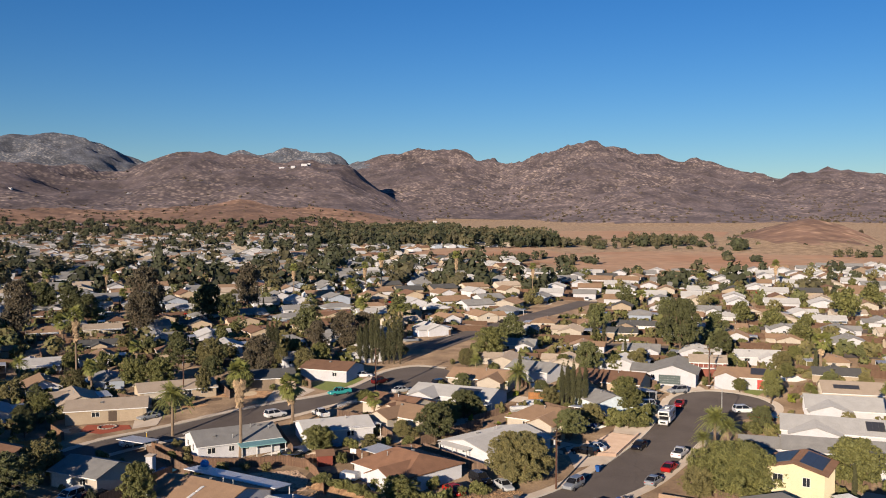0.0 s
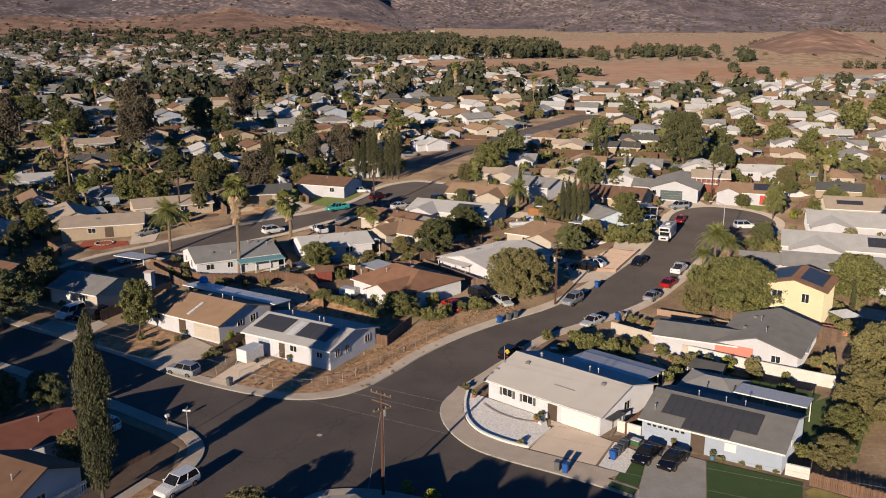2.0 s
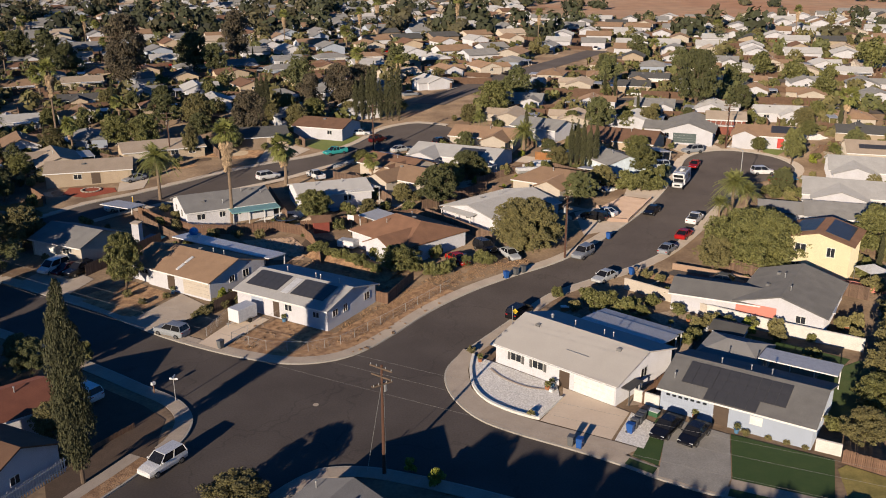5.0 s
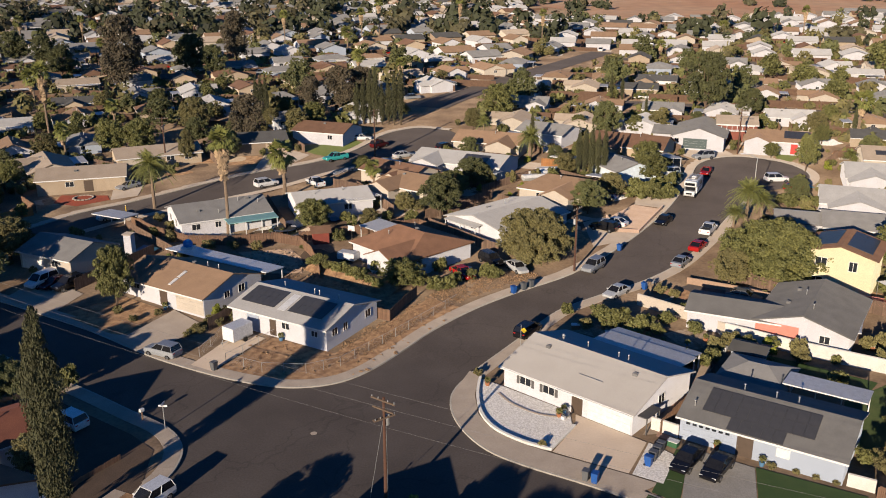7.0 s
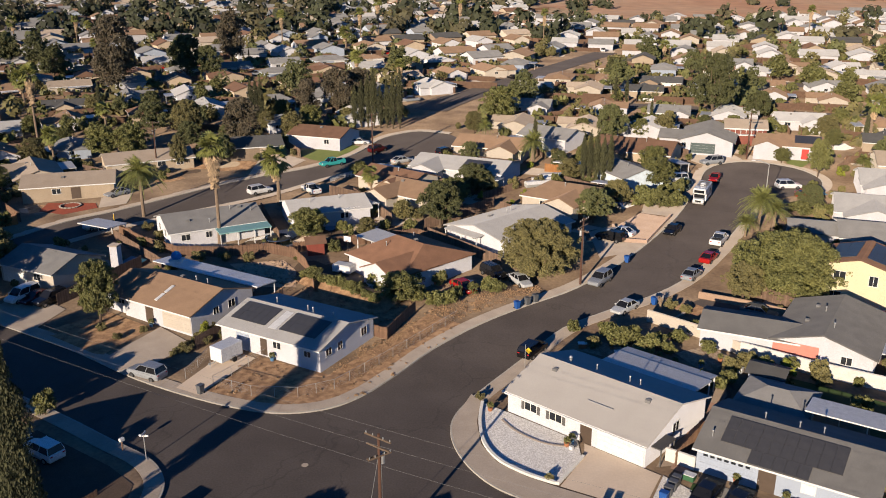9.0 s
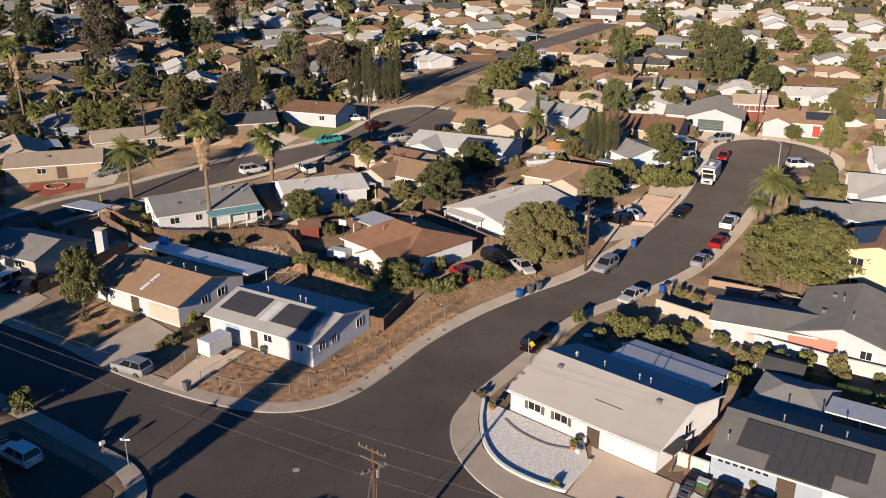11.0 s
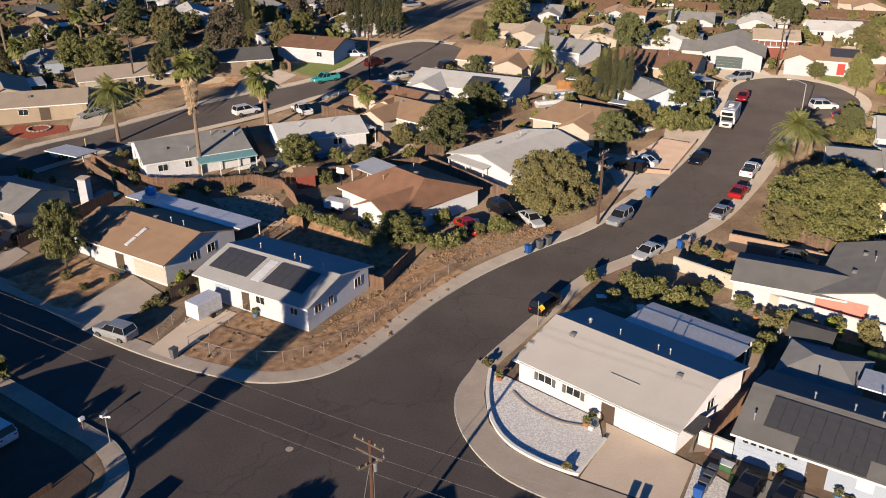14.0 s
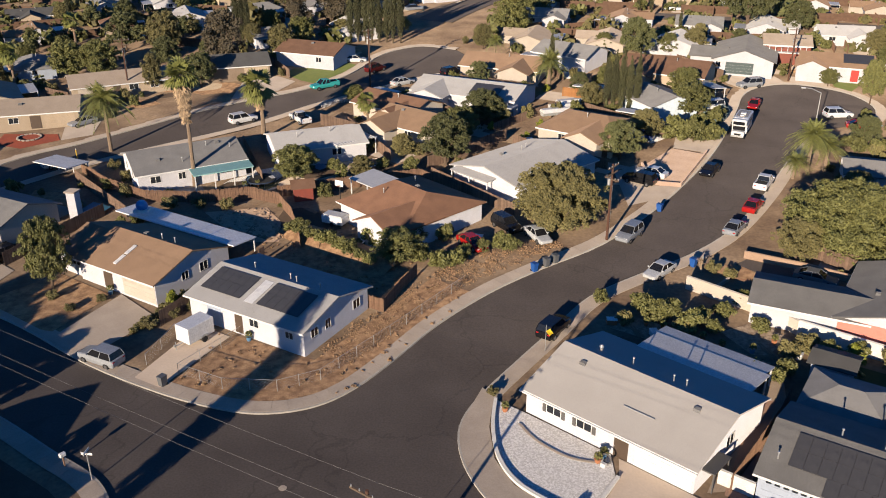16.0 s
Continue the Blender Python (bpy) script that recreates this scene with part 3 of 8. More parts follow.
def cypress_proto(R, H, seed, count, size, label):
    ob = new("cypress")
    tagged(ob, label, "cypress tree")
    rng = np.random.default_rng(seed)
    c, r = [], []
    for k in range(60):
        h = (k + 0.5) / 60
        rad = R * min(1, (1 - h) * 2.3 + 0.12) ** 0.75 * min(1, 0.5 + h * 2.2) * (0.86 + 0.22 * rng.random())
        a = rng.random() * math.tau
        c.append((math.cos(a) * rad * 0.38, math.sin(a) * rad * 0.38, H * 0.075 + (H * 0.915) * h))
        r.append(rad * (0.6 + 0.15 * rng.random()))
    part("trunk", tube(bmesh.new(), (0, 0, -0.3), (0, 0, H * 0.5), 0.22, 0.08), BARK, ob)
    me = leaf_mesh("crown", c, r, count, size, seed, squash=1.6, shell=0.6, upright=0.7)
    me.materials.append(LEAF_CYP)
    cr = new("crown", me)
    cr.parent = ob
    return ob


FROND = mat("palm frond", (0.240, 0.245, 0.070), (0.140, 0.150, 0.044), 0.6, 1.0, 10, vary=0.15, island=0.25)
DEADFROND = mat("dry palm fronds", (0.50, 0.37, 0.235), (0.36, 0.255, 0.155), 0.9, 1.0, 10, island=0.3)
PALMBARK = mat("palm trunk", (0.30, 0.22, 0.15), (0.20, 0.145, 0.10), 0.95, 3, 8, 0.03)


def fan_palm_proto(H, seed, label, crown=1.5, skirt=2.2, shag=1.0):
    rng = random.Random(seed)
    ob = new("fan_palm")
    tagged(ob, label, "palm tree")
    bm = bmesh.new()
    prev = Vector((0, 0, -0.3))
    for k in range(1, 9):
        p = Vector((0.12 * math.sin(k * 0.5), 0.05 * k * 0.4, H * k / 8))
        tube(bm, prev, p, 0.30 - 0.016 * (k - 1), 0.30 - 0.016 * k)
        prev = p
    part("trunk", bm, PALMBARK, ob)

    def fan(bm, base, out, length, width, droop):
        side = out.cross(Vector((0, 0, 1))).normalized()
        stem = base + out * length * 0.5 + Vector((0, 0, -droop * 0.15 * length))
        tube(bm, base, stem, 0.03, 0.02, 4)
        n = 9
        for i in range(n):
            a = (i / (n - 1) - 0.5) * 2.5
            d = (out * math.cos(a) + side * math.sin(a)).normalized()
            tip = stem + d * length * 0.62 + Vector((0, 0, -droop * length * (0.28 + 0.2 * abs(a))))
            w = side * math.cos(a) * 0.09 * width - out * math.sin(a) * 0.09 * width
            mid = (stem + tip) / 2 + Vector((0, 0, 0.08))
            bm.faces.new([bm.verts.new(v) for v in (stem, mid + w, tip, mid - w)])

    bm = bmesh.new()
    for k in range(34):
        a, e = rng.random() * math.tau, rng.uniform(-0.5, 1.2)
        fan(bm, prev + Vector((0, 0, rng.uniform(-0.2, 0.3))), Vector((math.cos(a) * math.cos(e), math.sin(a) * math.cos(e), math.sin(e))), crown * rng.uniform(0.8, 1.15), crown, 0.5 if e > 0.2 else 1.0)
    part("crown", bm, FROND, ob)
    bm = bmesh.new()
    for k in range(round(46 * shag * max(1.0, skirt / 3))):
        a, z = rng.random() * math.tau, rng.random()
        fan(bm, prev + Vector((0, 0, -0.1 - skirt * z)), Vector((math.cos(a) * 0.55, math.sin(a) * 0.55, -0.85)), crown * rng.uniform(0.45, 0.75) * (1 - 0.45 * z) * shag, crown * 0.9, 0.5)
    part("dry_skirt", bm, DEADFROND, ob, "hanging skirt of dry brown fronds")
    return ob


def feather_palm_proto(H, seed, label, fronds=26, length=2.6, trunk=0.24):
    rng = random.Random(seed)
    ob = new("feather_palm")
    tagged(ob, label, "palm tree")
    bm = bmesh.new()
    for k in range(6):
        tube(bm, (0, 0, H * k / 6 - 0.2), (0, 0, H * (k + 1) / 6 - 0.2), trunk * (1.05 - 0.05 * k), trunk * (0.97 - 0.05 * k))
    part("trunk", bm, PALMBARK, ob)
    bm = bmesh.new()
    for k in range(fronds):
        a, e = k * 2.399, rng.uniform(-0.35, 1.25)
        out = Vector((math.cos(a), math.sin(a), 0))
        side = Vector((-math.sin(a), math.cos(a), 0))
        pts = []
        for i in range(8):
            s = i / 7
            pts.append(Vector((0, 0, H - 0.1)) + out * length * s * math.cos(e) + Vector((0, 0, length * (s * math.sin(e) - 0.75 * s * s * math.cos(e)))))
        for i in range(7):
            d = (pts[i + 1] - pts[i]).normalized()
            for sg in (-1, 1):
                for f in (0.0, 0.33, 0.66):
                    p = pts[i].lerp(pts[i + 1], f)
                    ll = length * 0.28 * math.sin(math.pi * min(0.97, (i + f) / 7 + 0.16)) + 0.1
                    tip = p + (side * sg * 0.85 + d * 0.6 + Vector((0, 0, -0.35))) * ll
                    bm.faces.new([bm.verts.new(v) for v in (p - d * 0.035, p + d * 0.06, tip)])
        for i in range(7):
            tube(bm, pts[i], pts[i + 1], 0.035, 0.025, 4)
    part("crown", bm, FROND, ob)
    return ob


# ---- kinds of things: vehicles ----
TYRE = mat("tyre rubber", (0.02, 0.02, 0.02), None, 0.9, 3)
RIM = mat("alloy rim", (0.45, 0.45, 0.46), None, 0.35, 3, metal=0.9)
CARGLASS = mat("car glass", (0.012, 0.013, 0.016), (0.018, 0.018, 0.02), 0.06, 2)
TAIL = mat("red tail light", (0.45, 0.02, 0.02), None, 0.2, 3)
HEAD = mat("clear headlight", (0.75, 0.75, 0.73), None, 0.15, 3)
PAINTS = {"white": (0.75, 0.75, 0.74), "silver": (0.30, 0.315, 0.335), "black": (0.012, 0.012, 0.014), "red": (0.40, 0.016, 0.014), "grey": (0.16, 0.165, 0.17),
          "teal": (0.05, 0.38, 0.36), "maroon": (0.10, 0.012, 0.012), "blue": (0.03, 0.07, 0.18), "tan": (0.42, 0.36, 0.27), "pale": (0.55, 0.56, 0.55)}


def paint(color):
    c = PAINTS[color]
    return mat("car paint " + color, c, tuple(v * 0.93 for v in c), 0.22, 0.8, 10)


# Stations along the car: x, half width, low z, shoulder z, roof z (0: none), roof half width.
SHAPES = {
    "sedan": ([(-2.3, 0.72, 0.42, 0.78), (-2.2, 0.84, 0.26, 0.92), (-1.3, 0.90, 0.22, 0.95), (0.6, 0.91, 0.22, 0.92), (1.5, 0.88, 0.22, 0.80), (2.2, 0.80, 0.26, 0.68), (2.35, 0.66, 0.42, 0.58)],
              [(-1.75, 0.72, 0.93), (-0.95, 0.62, 1.42), (0.25, 0.62, 1.45), (1.05, 0.72, 0.88)], 1.38),
    "suv": ([(-2.3, 0.78, 0.50, 1.0), (-2.22, 0.88, 0.32, 1.08), (-1.2, 0.93, 0.28, 1.10), (0.7, 0.93, 0.28, 1.08), (1.5, 0.91, 0.28, 1.0), (2.2, 0.84, 0.32, 0.86), (2.35, 0.70, 0.48, 0.76)],
            [(-2.15, 0.80, 1.08), (-1.9, 0.70, 1.72), (0.2, 0.70, 1.76), (0.95, 0.78, 1.06)], 1.42),
    "van": ([(-2.3, 0.85, 0.45, 1.05), (-2.25, 0.92, 0.32, 1.15), (-1.0, 0.95, 0.28, 1.18), (1.0, 0.95, 0.28, 1.12), (1.7, 0.92, 0.28, 1.0), (2.25, 0.85, 0.34, 0.85), (2.38, 0.72, 0.48, 0.72)],
            [(-2.2, 0.86, 1.14), (-2.05, 0.76, 1.85), (0.55, 0.76, 1.88), (1.4, 0.82, 1.06)], 1.45),
    "pickup": ([(-2.7, 0.85, 0.5, 1.0), (-2.65, 0.92, 0.4, 1.08), (-1.2, 0.94, 0.36, 1.08), (0.6, 0.94, 0.36, 1.08), (1.6, 0.92, 0.36, 1.02), (2.5, 0.86, 0.38, 0.92), (2.65, 0.74, 0.5, 0.8)],
               [(-0.75, 0.78, 1.07), (-0.6, 0.70, 1.72), (0.4, 0.70, 1.75), (1.15, 0.78, 1.05)], 1.65),
}


def car(kind, color, x, y, turn, label, z=None):
    """turn: degrees of its nose from +x."""
    ob = thing({"van": "minivan", "pickup": "pickup_truck", "suv": "suv", "sedan": "car"}[kind], x, y, gz(x, y) + (0.01 if z is None else z), turn, label, "car", "parked cars")
    low, cab, axle = SHAPES[kind]
    pm = paint(color)
    bm = bmesh.new()
    rings = []
    for sx, hw, z0, z1 in low:
        rings.append([bm.verts.new(v) for v in ((sx, -hw * 0.9, z0), (sx, -hw, z0 + (z1 - z0) * 0.45), (sx, -hw * 0.94, z1 - 0.05), (sx, -hw * 0.8, z1), (sx, hw * 0.8, z1), (sx, hw * 0.94, z1 - 0.05), (sx, hw, z0 + (z1 - z0) * 0.45), (sx, hw * 0.9, z0))])
    for r, s in zip(rings, rings[1:]):
        for i in range(8):
            j = (i + 1) % 8
            bm.faces.new((r[i], r[j], s[j], s[i]))
    bm.faces.new(rings[0][::-1])
    bm.faces.new(rings[-1])
    body = part("body", bm, pm, ob)
    (x0, w0, b0), (x1, w1, t1), (x2, w2, t2), (x3, w3, b3) = cab
    bm = bmesh.new()
    base = [bm.verts.new(v) for v in ((x0, -w0 - 0.06, b0), (x3, -w3 - 0.06, b3), (x3, w3 + 0.06, b3), (x0, w0 + 0.06, b0))]
    roofv = [bm.verts.new(v) for v in ((x1, -w1, t1 - 0.05), (x2, -w2, t2 - 0.05), (x2, w2, t2 - 0.05), (x1, w1, t1 - 0.05))]
    for i in range(4):
        j = (i + 1) % 4
        bm.faces.new((base[i], base[j], roofv[j], roofv[i]))
    bm.faces.new(roofv)
    part("window_glass", bm, CARGLASS, ob, "dark tinted car glass")
    bm = bmesh.new()
    prism(bm, [(x1 - 0.06, -w1 - 0.01), (x2 + 0.05, -w2 - 0.01), (x2 + 0.05, w2 + 0.01), (x1 - 0.06, w1 + 0.01)], t1 - 0.055, t1)
    bmesh.ops.bevel(bm, geom=list(bm.edges), offset=0.03, segments=1, affect="EDGES")
    part("roof", bm, pm, ob)
    for s in (-1, 1):
        for (ax, aw, az), (bx, bw, bz) in (((x0, w0 + 0.07, b0), (x1, w1 + 0.005, t1 - 0.03)), ((x3, w3 + 0.07, b3), (x2, w2 + 0.005, t2 - 0.03)), (((x0 + x3) / 2, (w0 + w3) / 2 + 0.06, b0), ((x1 + x2) / 2, w1 + 0.005, t1 - 0.03))):
            part("pillar", tube(bmesh.new(), (ax, s * aw, az - 0.02), (bx, s * bw, bz), 0.045, 0.035, 5), pm, ob)
    for ax in (-axle, axle):
        for s in (-1, 1):
            hw = low[2][1]
            bm = tube(bmesh.new(), (ax, s * (hw - 0.2), 0.33), (ax, s * (hw + 0.01), 0.33), 0.33, 0.33, 14)
            tyre = part("wheel", bm, TYRE, ob)
            part("rim", tube(bmesh.new(), (ax, s * (hw + 0.005), 0.33), (ax, s * (hw + 0.02), 0.33), 0.2, 0.19, 10), RIM, tyre)
    nose, tail = low[-1], low[0]
    for s in (-1, 1):
        part("headlight", boxes((low[-2][0] - 0.08, low[-2][0] + 0.04, s * 0.58 - 0.17, s * 0.58 + 0.17, low[-2][3] - 0.14, low[-2][3] - 0.0), bevel=0.02), HEAD, ob)
        part("tail_light", boxes((tail[0] - 0.01, tail[0] + 0.1, s * 0.62 - 0.14, s * 0.62 + 0.14, tail[3] - 0.16, tail[3] - 0.02), bevel=0.02), TAIL, ob)
        part("wing_mirror", boxes((x3 - 0.25, x3 - 0.13, s * (w3 + 0.2) - 0.09, s * (w3 + 0.2) + 0.09, b3 + 0.06, b3 + 0.2), bevel=0.02), pm, ob)
    if kind == "pickup":
        part("bed_floor", boxes((-2.55, -0.85, -0.72, 0.72, 1.085, 1.095)), TYRE, ob, "black open pickup bed")
        part("bed_side", boxes((-2.6, -0.8, -0.86, -0.76, 1.05, 1.22), (-2.6, -0.8, 0.76, 0.86, 1.05, 1.22), (-2.66, -2.56, -0.86, 0.86, 1.05, 1.22), bevel=0.015), pm, ob)
    return ob


# ---- kinds of things: fences ----


def fence(pts, h=1.7, material=None, label="weathered brown board fence round the yard", gap=0.012, board=0.14, lean=0.03, name="board_fence"):
    """Boards one by one along the line, with rails behind."""
    material = material or WOOD
    x, y = pts[0]
    ob = thing(name, x, y, gz(x, y) + 0.12, 0, label, "fence")
    z_0 = gz(x, y) + 0.12
    rng = random.Random(int(x * 7 + y))
    variants = []
    for k in range(4):
        bm = boxes((0, board, -0.012, 0.012, -0.15, h * (1 - 0.05 * k * lean / 0.03 * 0.5)))
        me = bpy.data.meshes.new("board")
        bm.to_mesh(me)
        bm.free()
        me.materials.append(material)
        variants.append(me)
    count = 0
    for (ax, ay), (bx, by) in zip(pts, pts[1:]):
        d = math.hypot(bx - ax, by - ay)
        a = math.degrees(math.atan2(by - ay, bx - ax))
        n = int(d / (board + gap))
        zr = (gz((ax + bx) / 2, (ay + by) / 2) + 0.12) - z_0
        for i in range(n):
            f = (i + 0.0) / n
            px, py = ax + (bx - ax) * f, ay + (by - ay) * f
            b = new("board", variants[rng.randrange(4)])
            b.parent = ob
            b.matrix_basis = pose(px - x, py - y, gz(px, py) + 0.12 - z_0 + rng.uniform(-0.03, 0.03), 0, rng.uniform(-1, 1), a)
        bm = bmesh.new()
        for zz in (0.35, h - 0.4):
            box(bm, 0, d, 0.014, 0.06, zz, zz + 0.09)
        r = part("rail", bm, material, ob)
        tilt = math.degrees(math.atan2(gz(bx, by) - gz(ax, ay), d))
        r.matrix_basis = Matrix.Translation((ax - x, ay - y, gz(ax, ay) + 0.12 - z_0)) @ pose(0, 0, 0, 0, 0, a) @ pose(0, 0, 0, 0, -tilt, 0)
    return ob


def wall_run(pts, h, material, label, thick=0.2, name="block_wall", cap=None):
    """A masonry wall along a line, with a cap."""
    x, y = pts[0]
    z0 = gz(x, y)
    ob = thing(name, x, y, z0, 0, label, "wall")
    bm, bc = bmesh.new(), bmesh.new()
    line = [Vector(p) for p in pts]
    for bmx, t, za, zb in ((bm, thick, -0.4, h), (bc, thick + 0.06, h + 0.003, h + 0.06)):
        rows = []
        for i, p in enumerate(line):
            d = (line[min(i + 1, len(line) - 1)] - line[max(i - 1, 0)]).normalized()
            nrm = Vector((-d.y, d.x)) * t / 2
            zz = gz(p.x, p.y) + 0.12 - z0
            rows.append([bmx.verts.new((q.x - x, q.y - y, zz + w)) for q, w in ((p - nrm, za), (p + nrm, za), (p + nrm, zb), (p - nrm, zb))])
        for r, s in zip(rows, rows[1:]):
            for i in range(4):
                j = (i + 1) % 4
                bmx.faces.new((r[i], r[j], s[j], s[i]))
        bmx.faces.new(rows[0][::-1])
        bmx.faces.new(rows[-1])
    part("masonry", bm, material, ob)
    part("cap", bc, cap or material, ob)
    return ob


def pad(name, pts, material, label, lift=0.16, category=""):
    """A thin paved or planted sheet on the ground."""
    HARD.append(pts)
    return flat_sheet(name, pts, material, lift, label, category or name, "structure")


def wheelie_bin(x, y, turn, m, label):
    ob = thing("wheelie_bin", x, y, gz(x, y) + 0.14, turn, label, "bin", "wheelie bins")
    bm = bmesh.new()
    lo = [bm.verts.new(v) for v in ((-0.24, -0.28, 0.05), (0.24, -0.28, 0.05), (0.24, 0.24, 0.05), (-0.24, 0.24, 0.05))]
    hi = [bm.verts.new(v) for v in ((-0.3, -0.36, 1.0), (0.3, -0.36, 1.0), (0.3, 0.36, 1.0), (-0.3, 0.36, 1.0))]
    for i in range(4):
        bm.faces.new((lo[i], lo[(i + 1) % 4], hi[(i + 1) % 4], hi[i]))
    bm.faces.new(lo[::-1])
    bm.faces.new(hi)
    part("body", bm, m, ob)
    part("lid", boxes((-0.32, 0.32, -0.4, 0.38, 1.003, 1.08), bevel=0.03), m, ob)
    for s in (-1, 1):
        part("wheel", tube(bmesh.new(), (s * 0.2, 0.27, 0.12), (s * 0.29, 0.27, 0.12), 0.12, 0.12, 10), TYRE, ob)
    return ob

# ---- the white corner house and its yard ----
DOORBROWN = mat("brown front door", (0.10, 0.07, 0.05), None, 0.5, 2)
SHEETROOF = mat("white metal sheet roof", (0.78, 0.79, 0.80), (0.66, 0.67, 0.69), 0.5, 0.4, 12, 0.004)
BLUEROOF = mat("pale metal patio roof", (0.60, 0.60, 0.59), (0.50, 0.50, 0.50), 0.6, 0.6, 12, 0.004)


def flat_cover(host_xy, turn, x0, x1, y0, y1, z, material, label, posts=4, slope=0.25, name="patio_cover"):
    """A low-pitched cover on posts, in the axes of a house."""
    ob = thing(name, host_xy[0], host_xy[1], None, turn, label, "patio cover")
    bm = bmesh.new()
    lo, hi = [], []
    for x, y in ((x0, y0), (x1, y0), (x1, y1), (x0, y1)):
        zz = z - (slope if y == y1 else 0)
        lo.append(bm.verts.new((x, y, zz - 0.14)))
        hi.append(bm.verts.new((x, y, zz)))
    bm.faces.new(lo[::-1])
    bm.faces.new(hi)
    for i in range(4):
        bm.faces.new((lo[i], lo[(i + 1) % 4], hi[(i + 1) % 4], hi[i]))
    part("roof", bm, material, ob)
    for k in range(posts):
        px = x0 + 0.2 + (x1 - x0 - 0.4) * k / max(1, posts - 1)
        part("post", boxes((px - 0.06, px + 0.06, y1 - 0.25, y1 - 0.13, -0.3, z - slope - 0.14)), TRIM, ob)
    return ob


WH = (7.9, 89.4)
w_h = house(*WH, -35.5, 16.4, 12.8, WHITE, ROOF_WARM, "white single-storey corner house with a pale shingle gable roof", 2.5, 4.3,
      windows=[("f", -5.0, 1.5, 1.05, 1.0, True), ("f", -2.0, 1.5, 1.05, 1.0, True), ("r", 0.3, 1.3, 1.1, 1.3), ("l", 1.0, 1.2, 1.0, 1.1), ("b", -3, 1.5, 1.0, 1.0), ("b", 3, 1.5, 1.0, 1.0)],
      doors=[("f", 1.5, 1.3, DOORBROWN)], garages=[("f", 5.2, 4.9, TRIM)],
      vents=[(-5.2, 0.76, True, "box"), (5.3, 0.8, True, "box"), (-5.2, 0.8, False, "turbine"), (1.9, 0.82, False, "pipe"), (3.0, 0.8, False, "pipe"), (-2, 0.8, False, "pipe")])
part("roof_rod", tube(bmesh.new(), (-1.4, 0, 0.06), (1.4, 0, 0.06), 0.035, 0.035, 6), METAL, w_h, "long thin rod lying on the roof").matrix_basis = on_slope(16.4, 12.8, 2.5, 4.3, 1.6, 0.42)
part("gutter", boxes((-8.2, 8.2, -6.56, -6.44, 2.28, 2.42)), TRIM, w_h)
part("downpipe", tube(bmesh.new(), (7.7, -5.84, 0.0), (7.7, -5.84, 2.3), 0.05, 0.05, 6), TRIM, w_h)
part("side_porch", boxes((7.86, 8.9, -5.0, -2.2, 1.75, 1.87), (8.76, 8.86, -4.9, -4.8, -0.2, 1.75), (8.76, 8.86, -2.4, -2.3, -0.2, 1.75)), SHUTTER, w_h, "dark lean-to beside the garage")
orn = thing("door_ornament", 4.55, 82.75, None, -35, "black wheel ornament beside a white stool", "garden ornament")
bm = bmesh.new()
for k in range(14):
    q0, q1 = k * math.tau / 14, (k + 1) * math.tau / 14
    tube(bm, (0.42 * math.cos(q0), 0, 0.62 + 0.42 * math.sin(q0)), (0.42 * math.cos(q1), 0, 0.62 + 0.42 * math.sin(q1)), 0.07, 0.07, 6)
part("wheel", bm, SHUTTER, orn)
part("stool", boxes((-0.2, 0.2, -0.55, -0.2, 0.0, 0.4), bevel=0.03), TRIM, orn)
flat_cover(WH, -35.5, -4.4, 6.6, 5.6, 9.9, 2.62, BLUEROOF, "pale flat patio roof behind the white house")
flat_cover(WH, -35.5, -4.6, 6.2, 10.0, 12.0, 2.3, BLUEROOF, "lower pale patio roof along the back yard", name="patio_cover")
WALLWHITE = mat("white painted block", (0.70, 0.68, 0.64), (0.60, 0.575, 0.53), 0.85, 1.0, 12, 0.01)
wall_run([(p.x, p.y) for p in smooth_line([(-4.6, 90.5), (-4.6, 86.6), (-3.9, 82.6), (-2.3, 79.7), (0.3, 77.7), (3.0, 76.5)], 5)] + [(5.4, 81.2)], 0.24, WALLWHITE, "low curved white block wall round a gravel yard", 0.25, "garden_wall")
pad("gravel_yard", [(p.x, p.y) for p in smooth_line([(-4.5, 90.5), (-4.5, 86.6), (-3.8, 82.6), (-2.2, 79.8), (0.35, 77.8), (3.0, 76.65)], 5)] + [(5.2, 81.4), (5.0, 84.0), (-1.6, 88.6)], GRAVEL, "white gravel yard in front of the house", 0.2)
DRIVE = mat("tan concrete drive", (0.60, 0.495, 0.39), (0.52, 0.42, 0.325), 0.9, 0.35, 14, 0.003, speck=0.3)
pad("driveway", [(3.2, 76.2), (10.0, 73.3), (12.2, 78.9), (5.6, 83.6), (5.5, 81.2)], DRIVE, "tan concrete drive to the garage", 0.185)
pad("side_gravel", [(10.3, 73.2), (12.9, 72.0), (14.6, 76.8), (12.4, 78.9)], GRAVEL, "white gravel strip beside the drive", 0.19)
pad("corner_apron", [(p.x, p.y) for p in smooth_line([(-5.9, 92.3), (-7.0, 87.4), (-6.9, 83.7), (-5.5, 79.8), (-2.9, 76.3), (0.7, 74.0), (6.4, 71.9), (10.6, 70.3)], 4)] + [(12.6, 72.0), (10.0, 73.2), (3.2, 76.0), (0.3, 77.4), (-2.5, 79.5), (-4.2, 82.5), (-4.9, 86.6), (-4.8, 91.0)], CONCRETE, "pale concrete corner pavement", 0.17, "pavement")

